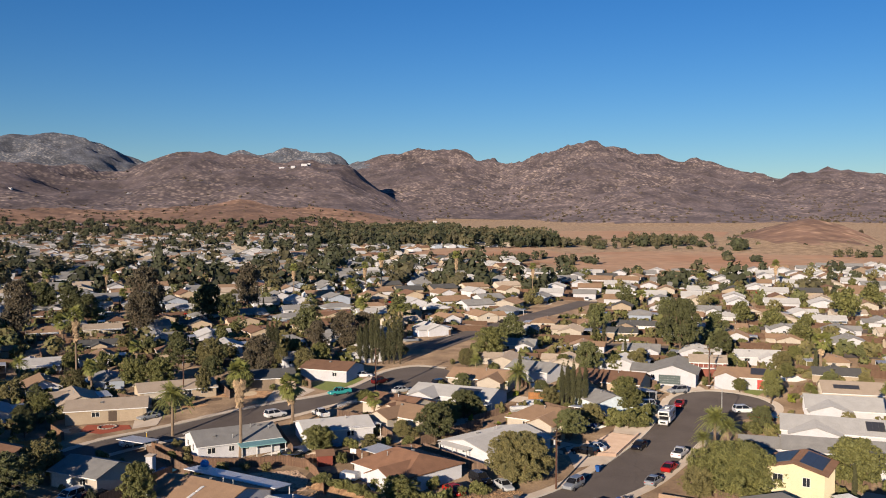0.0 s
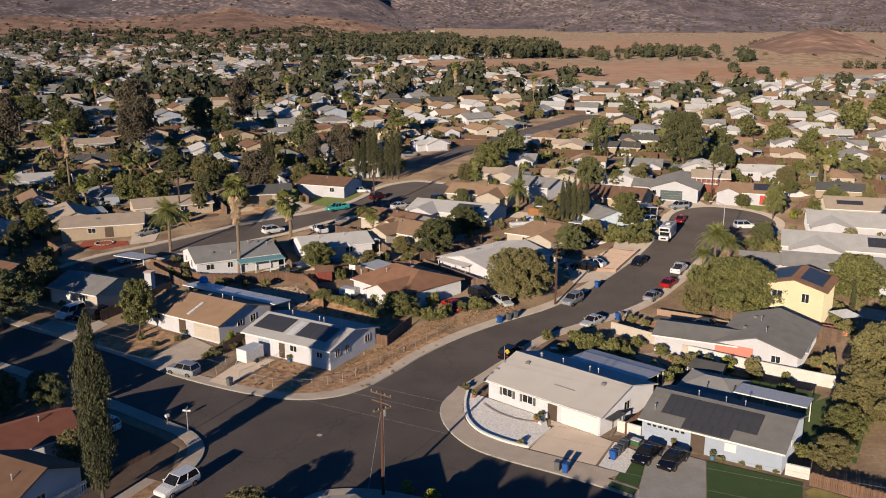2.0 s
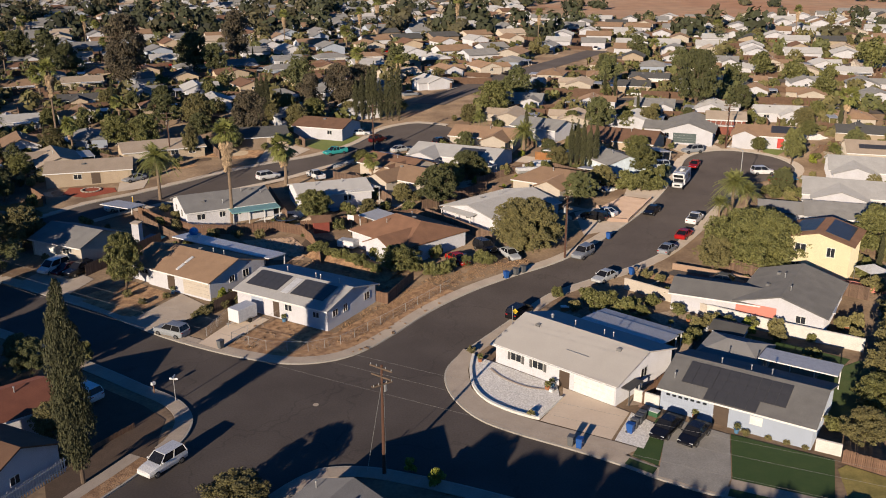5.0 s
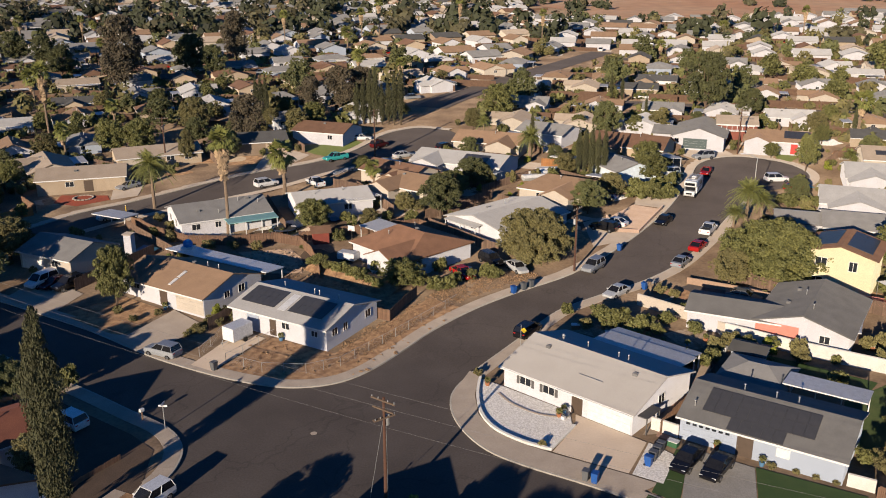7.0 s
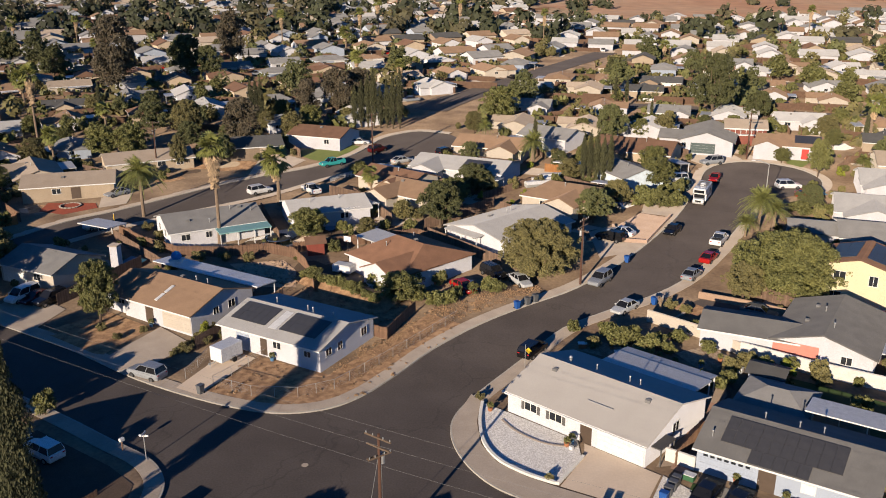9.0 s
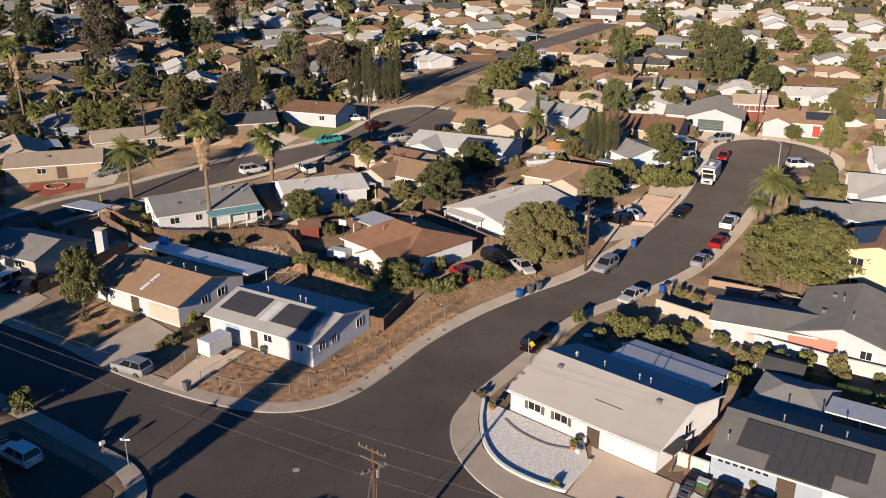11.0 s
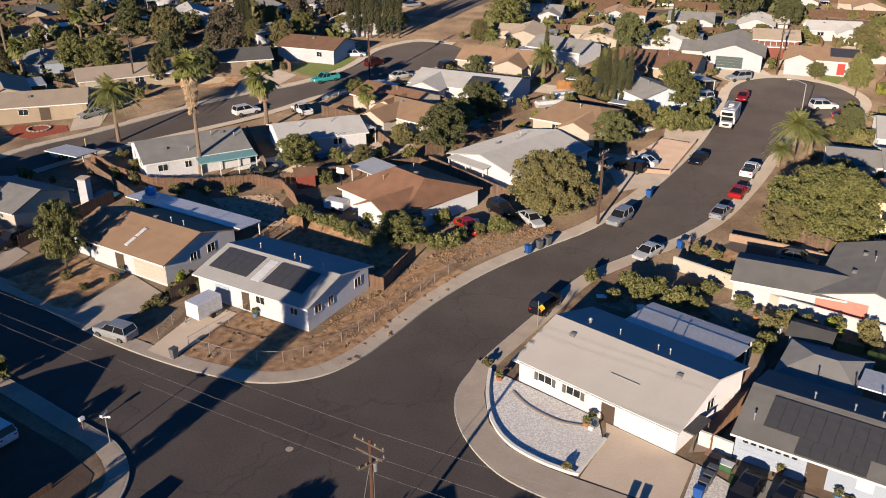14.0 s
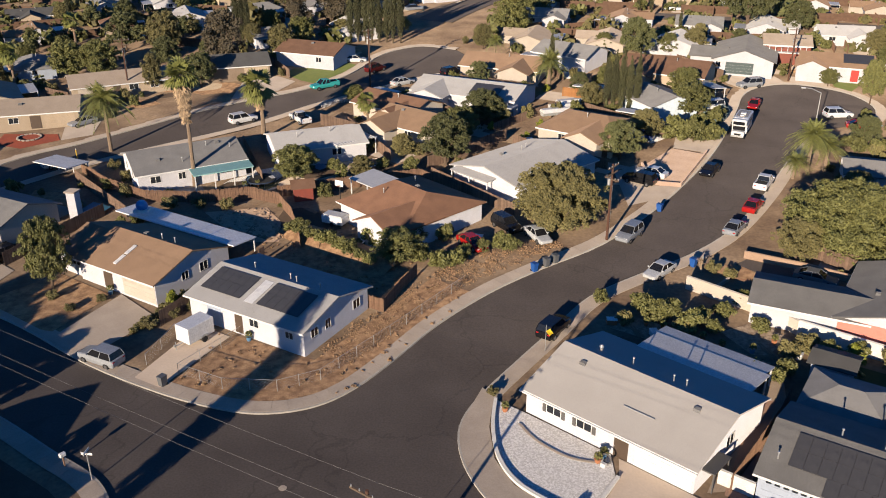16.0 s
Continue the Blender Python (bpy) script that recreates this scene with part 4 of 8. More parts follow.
pad("side_yard", [(11.95, 80.3), (13.3, 80.6), (16.0, 85.0), (19.1, 90.2), (20.7, 93.4), (21.3, 97.2), (19.6, 96.6), (18.0, 92.2), (14.0, 85.4)], mat("pale trodden earth", (0.34, 0.265, 0.20), (0.26, 0.20, 0.15), 0.95, 0.7, 12, 0.01, speck=0.6), "bare trodden side yard along the white house", 0.16, "yard")

# ---- the grey house with black panels ----
BK = (24.2, 81.3)
b_h = house(*BK, -27, 15.4, 11.0, GREYWALL, ROOF_SLATE, "pale grey house with a grey shingle roof and black solar panels", 2.5, 4.2,
            windows=[("f", 2.2, 1.2, 0.9, 1.05, False, True), ("r", 0.5, 1.0, 0.9, 1.2), ("l", 0.0, 1.0, 0.8, 1.3)], doors=[("f", -1.2, 1.5, DOORBROWN)], garages=[("f", -4.6, 4.9, GREYWALL)],
            vents=[(-6.5, 0.35, True, "pipe"), (-3, 0.9, False, "pipe"), (0, 0.9, False, "pipe"), (2.0, 0.85, False, "pipe")])
for k in range(7):
    p = part("garage_pane", boxes((4.6 - 1.95 + k * 0.62, 4.6 - 1.55 + k * 0.62, 0.02, 0.05, 1.75, 1.98)), GLASS, b_h)
    p.matrix_basis = side_place("f", 15.4, 11.0)
solar(b_h, 15.4, 11.0, 2.5, 4.2, -0.6, 0.575, 10, 2, 1.0, 1.62)
solar(b_h, 15.4, 11.0, 2.5, 4.2, -0.4, 0.148, 5, 1, 1.0, 1.62)
house(24.9, 90.9, -27, 7.2, 6.8, GREYWALL, ROOF_GREY, "grey hip-roofed back wing of the solar house", 2.3, 3.3, hip=2.6)
flat_cover(BK, -27, -0.6, 7.4, 5.9, 9.6, 3.15, TRIM, "bright white flat patio roof", 4)
pad("driveway", [(13.7, 67.5), (19.0, 65.2), (20.1, 67.8), (21.5, 75.5), (16.0, 78.4)], mat("grey drive concrete", (0.270, 0.258, 0.240), (0.215, 0.204, 0.188), 0.9, 0.5, 16, 0.01), "grey concrete drive with two dark cars", 0.185)
pad("lawn", [(20.2, 67.75), (28.2, 65.2), (30.2, 71.9), (21.6, 75.6)], LAWN, "dark green front lawn", 0.19)
pad("verge", [(19.3, 65.05), (22.2, 64.1), (28.4, 62.15), (28.75, 63.3), (22.6, 65.25), (19.7, 66.2)], LAWN, "dark green grass verge along the kerb", 0.19)
pad("walkway", [(19.7, 66.22), (22.6, 65.27), (28.75, 63.32), (29.3, 65.0), (28.25, 65.18), (20.15, 67.73)], CONCRETE, "concrete walkway between verge and lawn", 0.18, "pavement")
pad("verge", [(10.9, 69.2), (13.3, 67.75), (13.8, 68.8), (11.4, 70.2)], LAWN, "patch of dark grass by the kerb", 0.19)
pad("dry_verge", [(29.4, 64.6), (41, 61.2), (42.6, 64.8), (36.0, 68.2), (31.0, 71.2), (30.0, 70.4)], mat("yellowing verge grass", (0.27, 0.215, 0.07), (0.17, 0.145, 0.045), 0.95, 0.8, 12, 0.04, spread=0.3), "yellowing grass verge below a board fence", 0.17, "verge")
pad("lawn", [(11.7, 70.6), (13.9, 69.2), (16.0, 77.6), (14.8, 77.9)], LAWN, "narrow green lawn strip beside the drive", 0.185)
wall_run([(12.9, 81.6), (15.3, 80.2)], 1.3, WALLWHITE, "short white yard wall between two houses")
wall_run([(28.9, 73.6), (31.0, 72.7)], 1.2, WALLWHITE, "short white yard wall beside the lawn")
fence([(30.7, 71.6), (33.2, 70.2), (36.0, 68.6), (41, 66)], 1.5, label="reddish brown board fence beside the lawn")
fence([(13.6, 80.5), (16.3, 85.0), (19.4, 90.2), (21, 93.5)], 1.7, label="brown board fence between the two houses")

# ---- the house with two solar arrays ----
SO = (-27.6, 103.1)
s_h = house(*SO, -24, 15.4, 11.4, WHITE, ROOF_WHITE, "white house with a pale roof and two dark solar arrays", 2.6, 4.0,
            windows=[("f", 1.2, 1.2, 0.9, 1.2), ("f", 5.6, 1.0, 0.8, 1.2), ("r", -3.2, 1.2, 1.1, 1.1), ("r", 1.5, 0.9, 1.1, 1.1), ("r", 3.6, 1.1, 1.0, 1.2)], doors=[("f", -0.8, 1.0, DOORBROWN), ("f", -4.0, 1.9, GREYWALL)],
            vents=[(1.0, 0.85, False, "pipe"), (2.0, 0.9, False, "pipe"), (5.0, 0.9, False, "pipe"), (-4, 0.8, False, "pipe")])
solar(s_h, 15.4, 11.4, 2.6, 4.0, -4.2, 0.58, 5, 2, 1.02, 1.68)
solar(s_h, 15.4, 11.4, 2.6, 4.0, 3.2, 0.58, 5, 2, 1.02, 1.68)
part("roof_sheet", boxes((-0.75, 0.35, -1.6, 1.9, 0.01, 0.03)), TRIM, s_h, "bright white roof strip").matrix_basis = on_slope(15.4, 11.4, 2.6, 4.0, -0.2, 0.55)
fence([(-19.0, 105.2), (-17.0, 104.3), (-16.2, 107.5), (-14.7, 112.4)], 1.6, label="dark weathered board fence behind the solar house")

# ---- the tan-roofed house ----
TN = (-43.8, 110.0)
t_h = house(*TN, -25, 12.6, 11.6, WHITE, ROOF_TAN, "white house with a tan shingle roof and two skylights", 2.5, 4.3,
            windows=[("r", -1.5, 1.2, 1.1, 1.2), ("r", 1.2, 1.0, 1.0, 1.2)], doors=[("f", -1.4, 1.4, DOORBROWN)], garages=[("f", 3.4, 4.9, CREAM)], vents=[(-1.5, 0.9, False, "box"), (1.0, 0.9, False, "pipe"), (3.0, 0.9, False, "pipe")])
for t in (0.3, 0.58):
    part("skylight", boxes((-0.25, 0.25, -0.75, 0.75, 0.0, 0.1), bevel=0.02), TRIM, t_h, "white framed skylight").matrix_basis = on_slope(12.6, 11.6, 2.5, 4.3, -0.7, t)
house(-50.9, 112.6, -25, 5.0, 9.6, WHITE, ROOF_TAN, "lower tan-roofed wing of the white house", 2.4, 4.0, windows=[("f", 0.5, 1.3, 1.0, 1.0, True)], doors=[], group="")
flat_cover(TN, -25, -12.6, 7.0, 5.2, 8.8, 2.9, SHEETROOF, "long pale metal patio roof with a blue dome on it", 6)
dome = thing("roof_dome", -49.2, 119.4, gz(-49.2, 119.4) + 2.92, 0, "bright blue round roof dome on a pale box", "dome")
part("curb", boxes((-0.9, 0.9, -0.7, 0.7, 0.0, 0.35), bevel=0.03), TRIM, dome)
bm = bmesh.new()
bmesh.ops.create_uvsphere(bm, u_segments=16, v_segments=8, radius=0.72)
for v in bm.verts:
    v.co.z = v.co.z * 0.95 + 0.75
part("cap", bm, mat("blue plastic", (0.02, 0.20, 0.52), None, 0.4, 2), dome, "bright blue cap", True)
ch = thing("chimney", -59.6, 122.4, None, -6, "white block chimney beside the dark-roofed house", "chimney")
part("flue", boxes((-0.6, 0.6, -0.55, 0.55, -0.2, 3.5)), WHITE, ch)
part("cap", boxes((-0.75, 0.75, -0.7, 0.7, 3.503, 3.7), bevel=0.02), CONCRETE, ch)
pad("driveway", [(-48.9, 95.6), (-43.6, 92.9), (-39.8, 100.6), (-45.6, 104.8)], CONCRETE, "worn concrete drive to the garage", 0.185)
pad("driveway", [(-70, 106.1), (-61, 101.9), (-60.0, 108.5), (-68.5, 113.5)], CONCRETE, "concrete drive with parked cars", 0.185)
pad("driveway", [(-37.6, 90.2), (-34.6, 88.9), (-31.3, 98.0), (-35.0, 99.8)], DRIVE, "bare concrete strip with a white trailer", 0.185)
pad("dry_yard", [(-34.3, 89.0), (-28.2, 87.5), (-23.8, 87.4), (-20.6, 88.9), (-18.2, 91.6), (-15.6, 96.3), (-12.1, 103.3), (-8.2, 109.2), (-13, 112), (-17, 104.2), (-22.0, 95.0), (-31.0, 98.5)], STRAW, "dry straw-coloured corner yard", 0.148, "yard")
pad("dry_yard", [(-59.5, 101.9), (-49.4, 96.6), (-46.5, 104.5), (-54.5, 108.5)], STRAW, "bare dry front yard", 0.165, "yard")
pad("back_yard", [(-33, 113), (-18, 106), (-14, 113), (-28, 120)], STRAW, "dry grass back yard", 0.15, "yard")

# ---- the dark-roofed house and others along the street ----
house(-67.5, 119.0, -20, 11, 9.4, CREAM, ROOF_GREY, "cream house with a dark grey roof beside a white chimney", 2.5, 4.1, windows=[("f", 2, 1.4, 1.0, 1.0)], garages=[("f", -2.5, 4.5, TRIM)])
house(-88, 125, -22, 13, 9.6, BEIGE, ROOF_BROWN, "beige house with a brown roof behind trees", windows=[("f", 2, 1.4, 1.0, 1.0)])

# ---- houses between the two streets ----
house(-51.3, 137.8, 35, 15.2, 11.2, WHITE, ROOF_GREY, "white house with a pale grey roof and teal awning", 2.5, 4.2, windows=[("f", -5, 1.4, 1.0, 1.0), ("f", -1.5, 1.0, 1.0, 1.0), ("f", 1.2, 1.0, 1.0, 1.0), ("l", 1.5, 1.1, 1.2, 1.0), ("l", -2.5, 1.2, 1.0, 1.1)],
            vents=[(-4, 0.5, True, "box"), (3, 0.8, True, "pipe"), (6, 0.6, True, "pipe"), (-1, 0.3, True, "pipe"), (4.6, 0.85, True, "box")])
AWNING = mat("teal corrugated awning", (0.28, 0.50, 0.47), (0.22, 0.42, 0.40), 0.6, 0.8, 10)
flat_cover((-51.3, 137.8), 215, -7.6, 0.6, 5.2, 8.0, 2.45, AWNING, "faded teal awning on posts along the white house", 4, name="awning")
house(-34.6, 146.5, 28, 13.5, 9.6, WHITE, ROOF_WHITE, "white house with a pale roof and a pergola", 2.5, 3.8, windows=[("f", -3, 1.4, 1.0, 1.0), ("f", 2, 1.4, 1.0, 1.0)], vents=[(2, 0.8, True, "pipe"), (-3, 0.7, True, "pipe")])
b2 = house(-17.4, 126.2, -40, 13.0, 13.5, WHITE, ROOF_RUST, "white house with a rust-brown shingle hip roof", 2.5, 4.6, hip=3.6, windows=[("l", 1.5, 1.2, 1.0, 1.0), ("f", 1, 1.4, 1.0, 1.0), ("f", 4, 1.4, 1.0, 1.0)], vents=[(-2, 0.6, True, "pipe"), (0.5, 0.9, False, "box"), (-3, 0.5, False, "pipe")])
flat_cover((-22.6, 132.6), 140, -3.6, 3.6, -2.0, 2.2, 2.5, BLUEROOF, "pale sheet patio roof behind the brown house", 3)
house(-3.8, 141.4, 50, 16.5, 13.0, WHITE, ROOF_WHITE, "white gabled house with a pale grey roof", 2.1, 3.5, windows=[("l", 0, 1.2, 1.0, 1.1), ("r", 0, 1.2, 1.0, 1.1)], vents=[(-2, 0.6, False, "box"), (1, 0.75, False, "pipe"), (3, 0.6, False, "pipe")])
cream_1 = house(-20.8, 156.0, -32, 11.5, 10.5, CREAM, ROOF_TAN, "cream house with a tan shingle gable roof", 2.5, 4.1, windows=[("f", 2.0, 1.2, 1.0, 1.1), ("l", 0, 1.4, 1.0, 1.1)], vents=[(-2, 0.8, True, "box")])
cream_2 = house(-25.2, 163.5, -32, 13, 9.0, CREAM, ROOF_BROWN, "cream house with a brown roof beside the street", 2.5, 4.0, vents=[(1, 0.8, True, "pipe")])
h3 = house(-13.5, 172.5, -18, 19, 11.5, WHITE, ROOF_PALE, "long white house with a pale roof and solar panels", 2.5, 3.9, windows=[("f", -5, 1.4, 1.0, 1.0), ("f", 3, 1.4, 1.0, 1.0)])
solar(h3, 19, 11.5, 2.5, 3.9, 3.5, 0.5, 5, 2)
tan_hip = house(5.5, 156.5, -26, 12.5, 12.0, CREAM, ROOF_TAN, "cream house with a tan shingle hip roof", 2.5, 4.2, hip=3.5, windows=[("f", -2, 1.3, 1.0, 1.0)], vents=[(0, 0.8, True, "pipe")])
house(17.0, 170.5, -62, 10.5, 9.5, mat("pale blue boards", (0.58, 0.66, 0.72), None, 0.8, 1), ROOF_GREY, "pale blue house with a grey sheet roof", 2.5, 3.9, vents=[(1, 0.8, True, "pipe")])
beige_1 = house(20.2, 187.5, -21, 16, 11, BEIGE, ROOF_BROWN, "beige house with a dark brown roof", 2.5, 4.4, vents=[(2, 0.8, True, "pipe")])
gabled = house(36.2, 198.9, 76, 16, 11.5, WHITE, ROOF_SLATE, "white gabled house with a dark roof and dark garage door", 2.6, 4.5, garages=[("l", -0.6, 4.9, mat("dark green garage door", (0.055, 0.085, 0.085), None, 0.5, 1.5))], windows=[("l", -4.4, 0.9, 1.0, 1.1)])
wing(gabled, -2.0, 6.5, 90, 7.0, 8.0, 2.5, 3.7, WHITE, ROOF_SLATE)
red_door = house(51.5, 194.5, -14, 13, 10.5, WHITE, ROOF_TAN, "white house with a tan roof and a red door", 2.5, 4.0, doors=[("f", 3.2, 1.3, mat("red door", (0.55, 0.03, 0.02), None, 0.5, 2))], garages=[("f", -3.5, 4.6, TRIM)], windows=[("f", 5.0, 0.9, 0.9, 1.1)])
solar(red_door, 13, 10.5, 2.5, 4.0, 3.6, 0.62, 5, 2, 1.0, 1.65)
wing(red_door, -4.2, -3.0, 90, 7.6, 5.8, 2.5, 3.7, WHITE, ROOF_TAN)
pad("driveway", [(30.6, 192.2), (31.0, 187.0), (33.2, 183.8), (37.2, 187.4), (41.4, 188.9), (40.4, 192.0), (34.0, 193.0)], CONCRETE, "wide pale concrete drive to a dark garage door", 0.175)
pad("driveway", [(42.4, 189.1), (46.6, 187.9), (49.0, 186.2), (48.9, 189.8), (43.4, 192.4)], CONCRETE, "pale concrete drive at the end of the street", 0.175)
pad("lawn", [(49.6, 186.6), (51.8, 184.2), (55.4, 189.6), (52.2, 191.0), (49.8, 190.2)], mat("mown lawn", (0.13, 0.15, 0.04), (0.10, 0.125, 0.035)), "small green lawn beside the red door", 0.175)
car("suv", "white", 25.9, 172.4, 200, "white suv behind silvery shrubs", 0.14)
cream_3 = house(-9, 188, -14, 15, 10.5, CREAM, ROOF_TAN, "cream house with a tan roof near the palm", vents=[(1, 0.8, True, "pipe")])
house(3, 197, -30, 12, 10, WHITE, ROOF_GREY, "white house with a grey roof beyond the palm")
house(-46.3, 194.0, -14, 13, 10.5, WHITE, ROOF_BROWN, "white house with a dark red-brown roof and green lawn", 2.5, 4.0, windows=[("f", 3, 1.2, 1.0, 1.0)], vents=[(0, 0.8, True, "box")])
house(-60.2, 184.0, 24, 14, 10.5, TANWALL, ROOF_DARK, "tan house with a dark roof and closed garage", 2.5, 3.9, garages=[("f", 4.2, 4.4, BEIGE)])
house(-77.0, 172.5, 33, 17, 9.5, BEIGE, ROOF_BEIGE, "beige ranch house with a faded beige roof", 2.3, 3.7, windows=[("f", 2, 1.6, 1.0, 1.0), ("f", 5.5, 1.4, 1.0, 1.0)], doors=[("f", -0.8, 1.2, DOORBROWN)], garages=[("f", -5, 4.4, CREAM)])
house(-84.2, 155.8, 23, 16, 10, BEIGE, ROOF_BEIGE, "beige ranch house with a beige roof and tan garage", 2.5, 3.9, windows=[("f", -2, 1.5, 1.0, 1.0)], doors=[("f", 1.2, 1.6, DOORBROWN)], garages=[("f", 4.8, 4.5, BEIGE)], vents=[(-1, 0.6, True, "box")])
REDYARD = mat("red mulch yard", (0.26, 0.06, 0.03), (0.20, 0.05, 0.03), 0.95, 0.6, 14, 0.04)
pad("red_yard", [(-84.6, 145.2), (-79.6, 144.0), (-75.4, 148.0), (-77.0, 150.4), (-85.4, 149.6)], REDYARD, "red mulched front yard", 0.17, "yard")
pad("lawn", [(-50.2, 185.0), (-46.4, 181.4), (-43.4, 179.8), (-41.6, 182.6), (-39.4, 187.2), (-38.0, 192.0), (-40.8, 194.0), (-43.0, 189.6), (-49.6, 188.6)], mat("mown lawn", (0.13, 0.15, 0.04), (0.10, 0.125, 0.035), 0.95, 0.9, 14, 0.04), "green front lawn beside the teal pickup", 0.17)
ORANGE = mat("orange stained boards", (0.42, 0.20, 0.07), (0.33, 0.15, 0.05), 0.85, 1.5, 12, vary=0.15)
fence([(-98, 156.5), (-92, 146), (-84.5, 139.6)], 1.7, label="brown board fence beside the red yard")
fence([(-97, 133), (-91.5, 131.5), (-84.6, 138.9)], 1.6, ORANGE, "orange-brown board fence along the street")

# ---- yards behind: fences ----
fence([(-66, 136.5), (-60, 131.5), (-53, 128.0), (-46, 128.3), (-39.5, 130.4), (-35.2, 128.9), (-32.5, 125.0), (-30.4, 120.5), (-29.2, 117.0)], 1.7, label="curved brown board fence between back yards")
fence([(-24.5, 136.0), (-18, 138.5), (-12, 133)], 1.8, label="dark red-brown board fence behind the brown house")
fence([(-36, 131), (-28.5, 134.5), (-24.5, 136)], 1.7, label="brown board fence across the back yards")
fence([(-4.5, 152), (3, 147.5), (10, 150)], 1.7, label="brown board fence behind the pale house")
fence([(1.5, 177), (8.0, 175.5)], 1.7, ORANGE, "orange board fence beside the palm")

# ---- across the road: coral and yellow houses ----
cw = house(35.2, 107.8, 64, 14.5, 11.5, WHITE, ROOF_SLATE, "white house with a dark grey shingle roof and coral wing", 2.5, 4.2, windows=[("l", 2.6, 1.2, 1.0, 1.1)], vents=[(1.0, 0.8, False, "pipe"), (3, 0.6, False, "box"), (-2, 0.55, False, "box"), (-4, 0.9, True, "pipe")])
house(27.0, 107.6, -18, 13.5, 7.6, WHITE, ROOF_SLATE, "low grey-roofed wing with a coral wall", 2.4, 3.4)
part("coral_panel", boxes((0.3, 5.2, -0.02, 0.03, -0.3, 2.45)), CORAL, cw, "coral painted half of the end wall").matrix_basis = side_place("l", 14.5, 11.5)
flat_cover((38.9, 105.5), 69, -4.4, 4.4, -1.4, 1.4, 2.6, BLUEROOF, "pale sheet patio roof beside the grey house", 2)
wall_run([(14.5, 112.6), (17.5, 110.6), (21.0, 108.2), (24.2, 104.6)], 1.5, CREAM, "cream stucco yard wall under shrubs", 0.25)
wall_run([(24.2, 104.6), (31, 100.8), (40.8, 96.4)], 1.6, WALLWHITE, "long white block wall behind the back yards", 0.25)
wall_run([(22.0, 120.4), (28.4, 118.0), (33.6, 115.2)], 0.8, mat("tan block", (0.46, 0.32, 0.22), (0.38, 0.26, 0.18), 0.9, 1, 12), "low tan block wall along a paved yard", 0.25)
wall_run([(38.6, 118.2), (47.8, 114.6), (52, 113.4)], 1.0, CORAL, "coral painted wall below the yellow house", 0.3)
y_h = house(43.3, 123.0, 63, 9.5, 9.6, YELLOW, ROOF_BROWN, "two-storey pale yellow house with a brown panelled roof", 5.2, 6.5,
      windows=[("l", -2.2, 1.5, 1.2, 3.3), ("l", 1.8, 1.1, 1.4, 3.1), ("l", -2.6, 1.8, 0.8, 0.9), ("b", 0, 1.4, 1.1, 3.3)], fascia=ROOF_BROWN)
solar(y_h, 9.5, 9.6, 5.2, 6.5, 0.3, 0.52, 7, 2, front=False)
solar(y_h, 9.5, 9.6, 5.2, 6.5, 0.2, 0.55, 7, 2)
pad("paved_yard", [(20.8, 118.6), (27.0, 113.4), (32.8, 113.2), (28.2, 117.6), (22.2, 119.9)], ASPHALT, "dark paved yard with a parked car", 0.165, "yard")
pad("dry_yard", [(16.5, 118.5), (21.5, 118.2), (25.5, 112.6), (20.5, 112.6)], STRAW, "dry yard with bare shrubs", 0.165, "yard")
hr1 = house(54, 141, -12, 17, 11, WHITE, ROOF_GREY, "white house with a wide grey roof", 2.6, 4.0, windows=[("f", -3, 1.4, 1, 1.1)])
wing(hr1, -11.5, 0.4, 0, 8.0, 8.2, 2.4, 3.4, WHITE, ROOF_GREY)
wing(hr1, 4.5, -3.6, 90, 9.0, 9.0, 2.55, 3.7, WHITE, ROOF_GREY)
hr2 = house(58, 153, -14, 19, 12, WHITE, ROOF_PALE, "white house with a pale roof and solar panel", 2.6, 4.4, windows=[("f", -4, 1.4, 1, 1.1), ("f", 3, 1.4, 1, 1.1)])
solar(hr2, 19, 12, 2.6, 4.4, 6.5, 0.55, 3, 2)
wing(hr2, -3.5, -4.0, 90, 9.0, 9.4, 2.55, 4.0, WHITE, ROOF_PALE)
hr3 = house(66, 168, -12, 18, 12, WHITE, ROOF_PALE, "white house with a pale grey roof by the cul-de-sac", 2.7, 4.5)
wing(hr3, -4.5, -4.2, 90, 9.0, 8.4, 2.6, 4.0, WHITE, ROOF_PALE)
hr4 = house(72, 181, -10, 16, 11, CREAM, ROOF_BEIGE, "cream house with a beige roof and dark panels", 2.6, 4.4)

# ---- the near left and near bottom houses ----
SW_LINE = smooth_line(KERB_SW[:5], 6)[6:-2]
for name, near, far_side, m, lift, label in (("verge", 0.2, 1.75, STRAW, 0.178, "dry straw verge between kerb and walkway"), ("walkway", 1.77, 3.1, CONCRETE, 0.174, "worn concrete walkway behind a dry verge")):
    rim = [[], []]
    for p, q in zip(SW_LINE, SW_LINE[1:]):
        n = Vector((p.y - q.y, q.x - p.x)).normalized()
        rim[0].append(tuple(p + n * near))
        rim[1].append(tuple(p + n * far_side))
    pad(name, rim[0] + rim[1][::-1], m, label, lift, "verge" if name == "verge" else "pavement")
house(-44.6, 60.3, -19, 8.0, 8.7, WHITE, ROOF_BROWN, "white house with a brown shingle roof beside the cypress", 2.6, 4.5, windows=[("r", 0.8, 1.0, 0.9, 1.2)], vents=[(1.6, 0.55, True, "pipe")])
house(-49.9, 68.7, 48, 11, 8.0, WHITE, mat("red-brown shingle roof", (0.20, 0.075, 0.045), (0.15, 0.055, 0.035), 0.9, 0.7, 18, 0.015), "white house with a red-brown roof in shade", 2.5, 4.0, vents=[(2, 0.8, True, "pipe")])
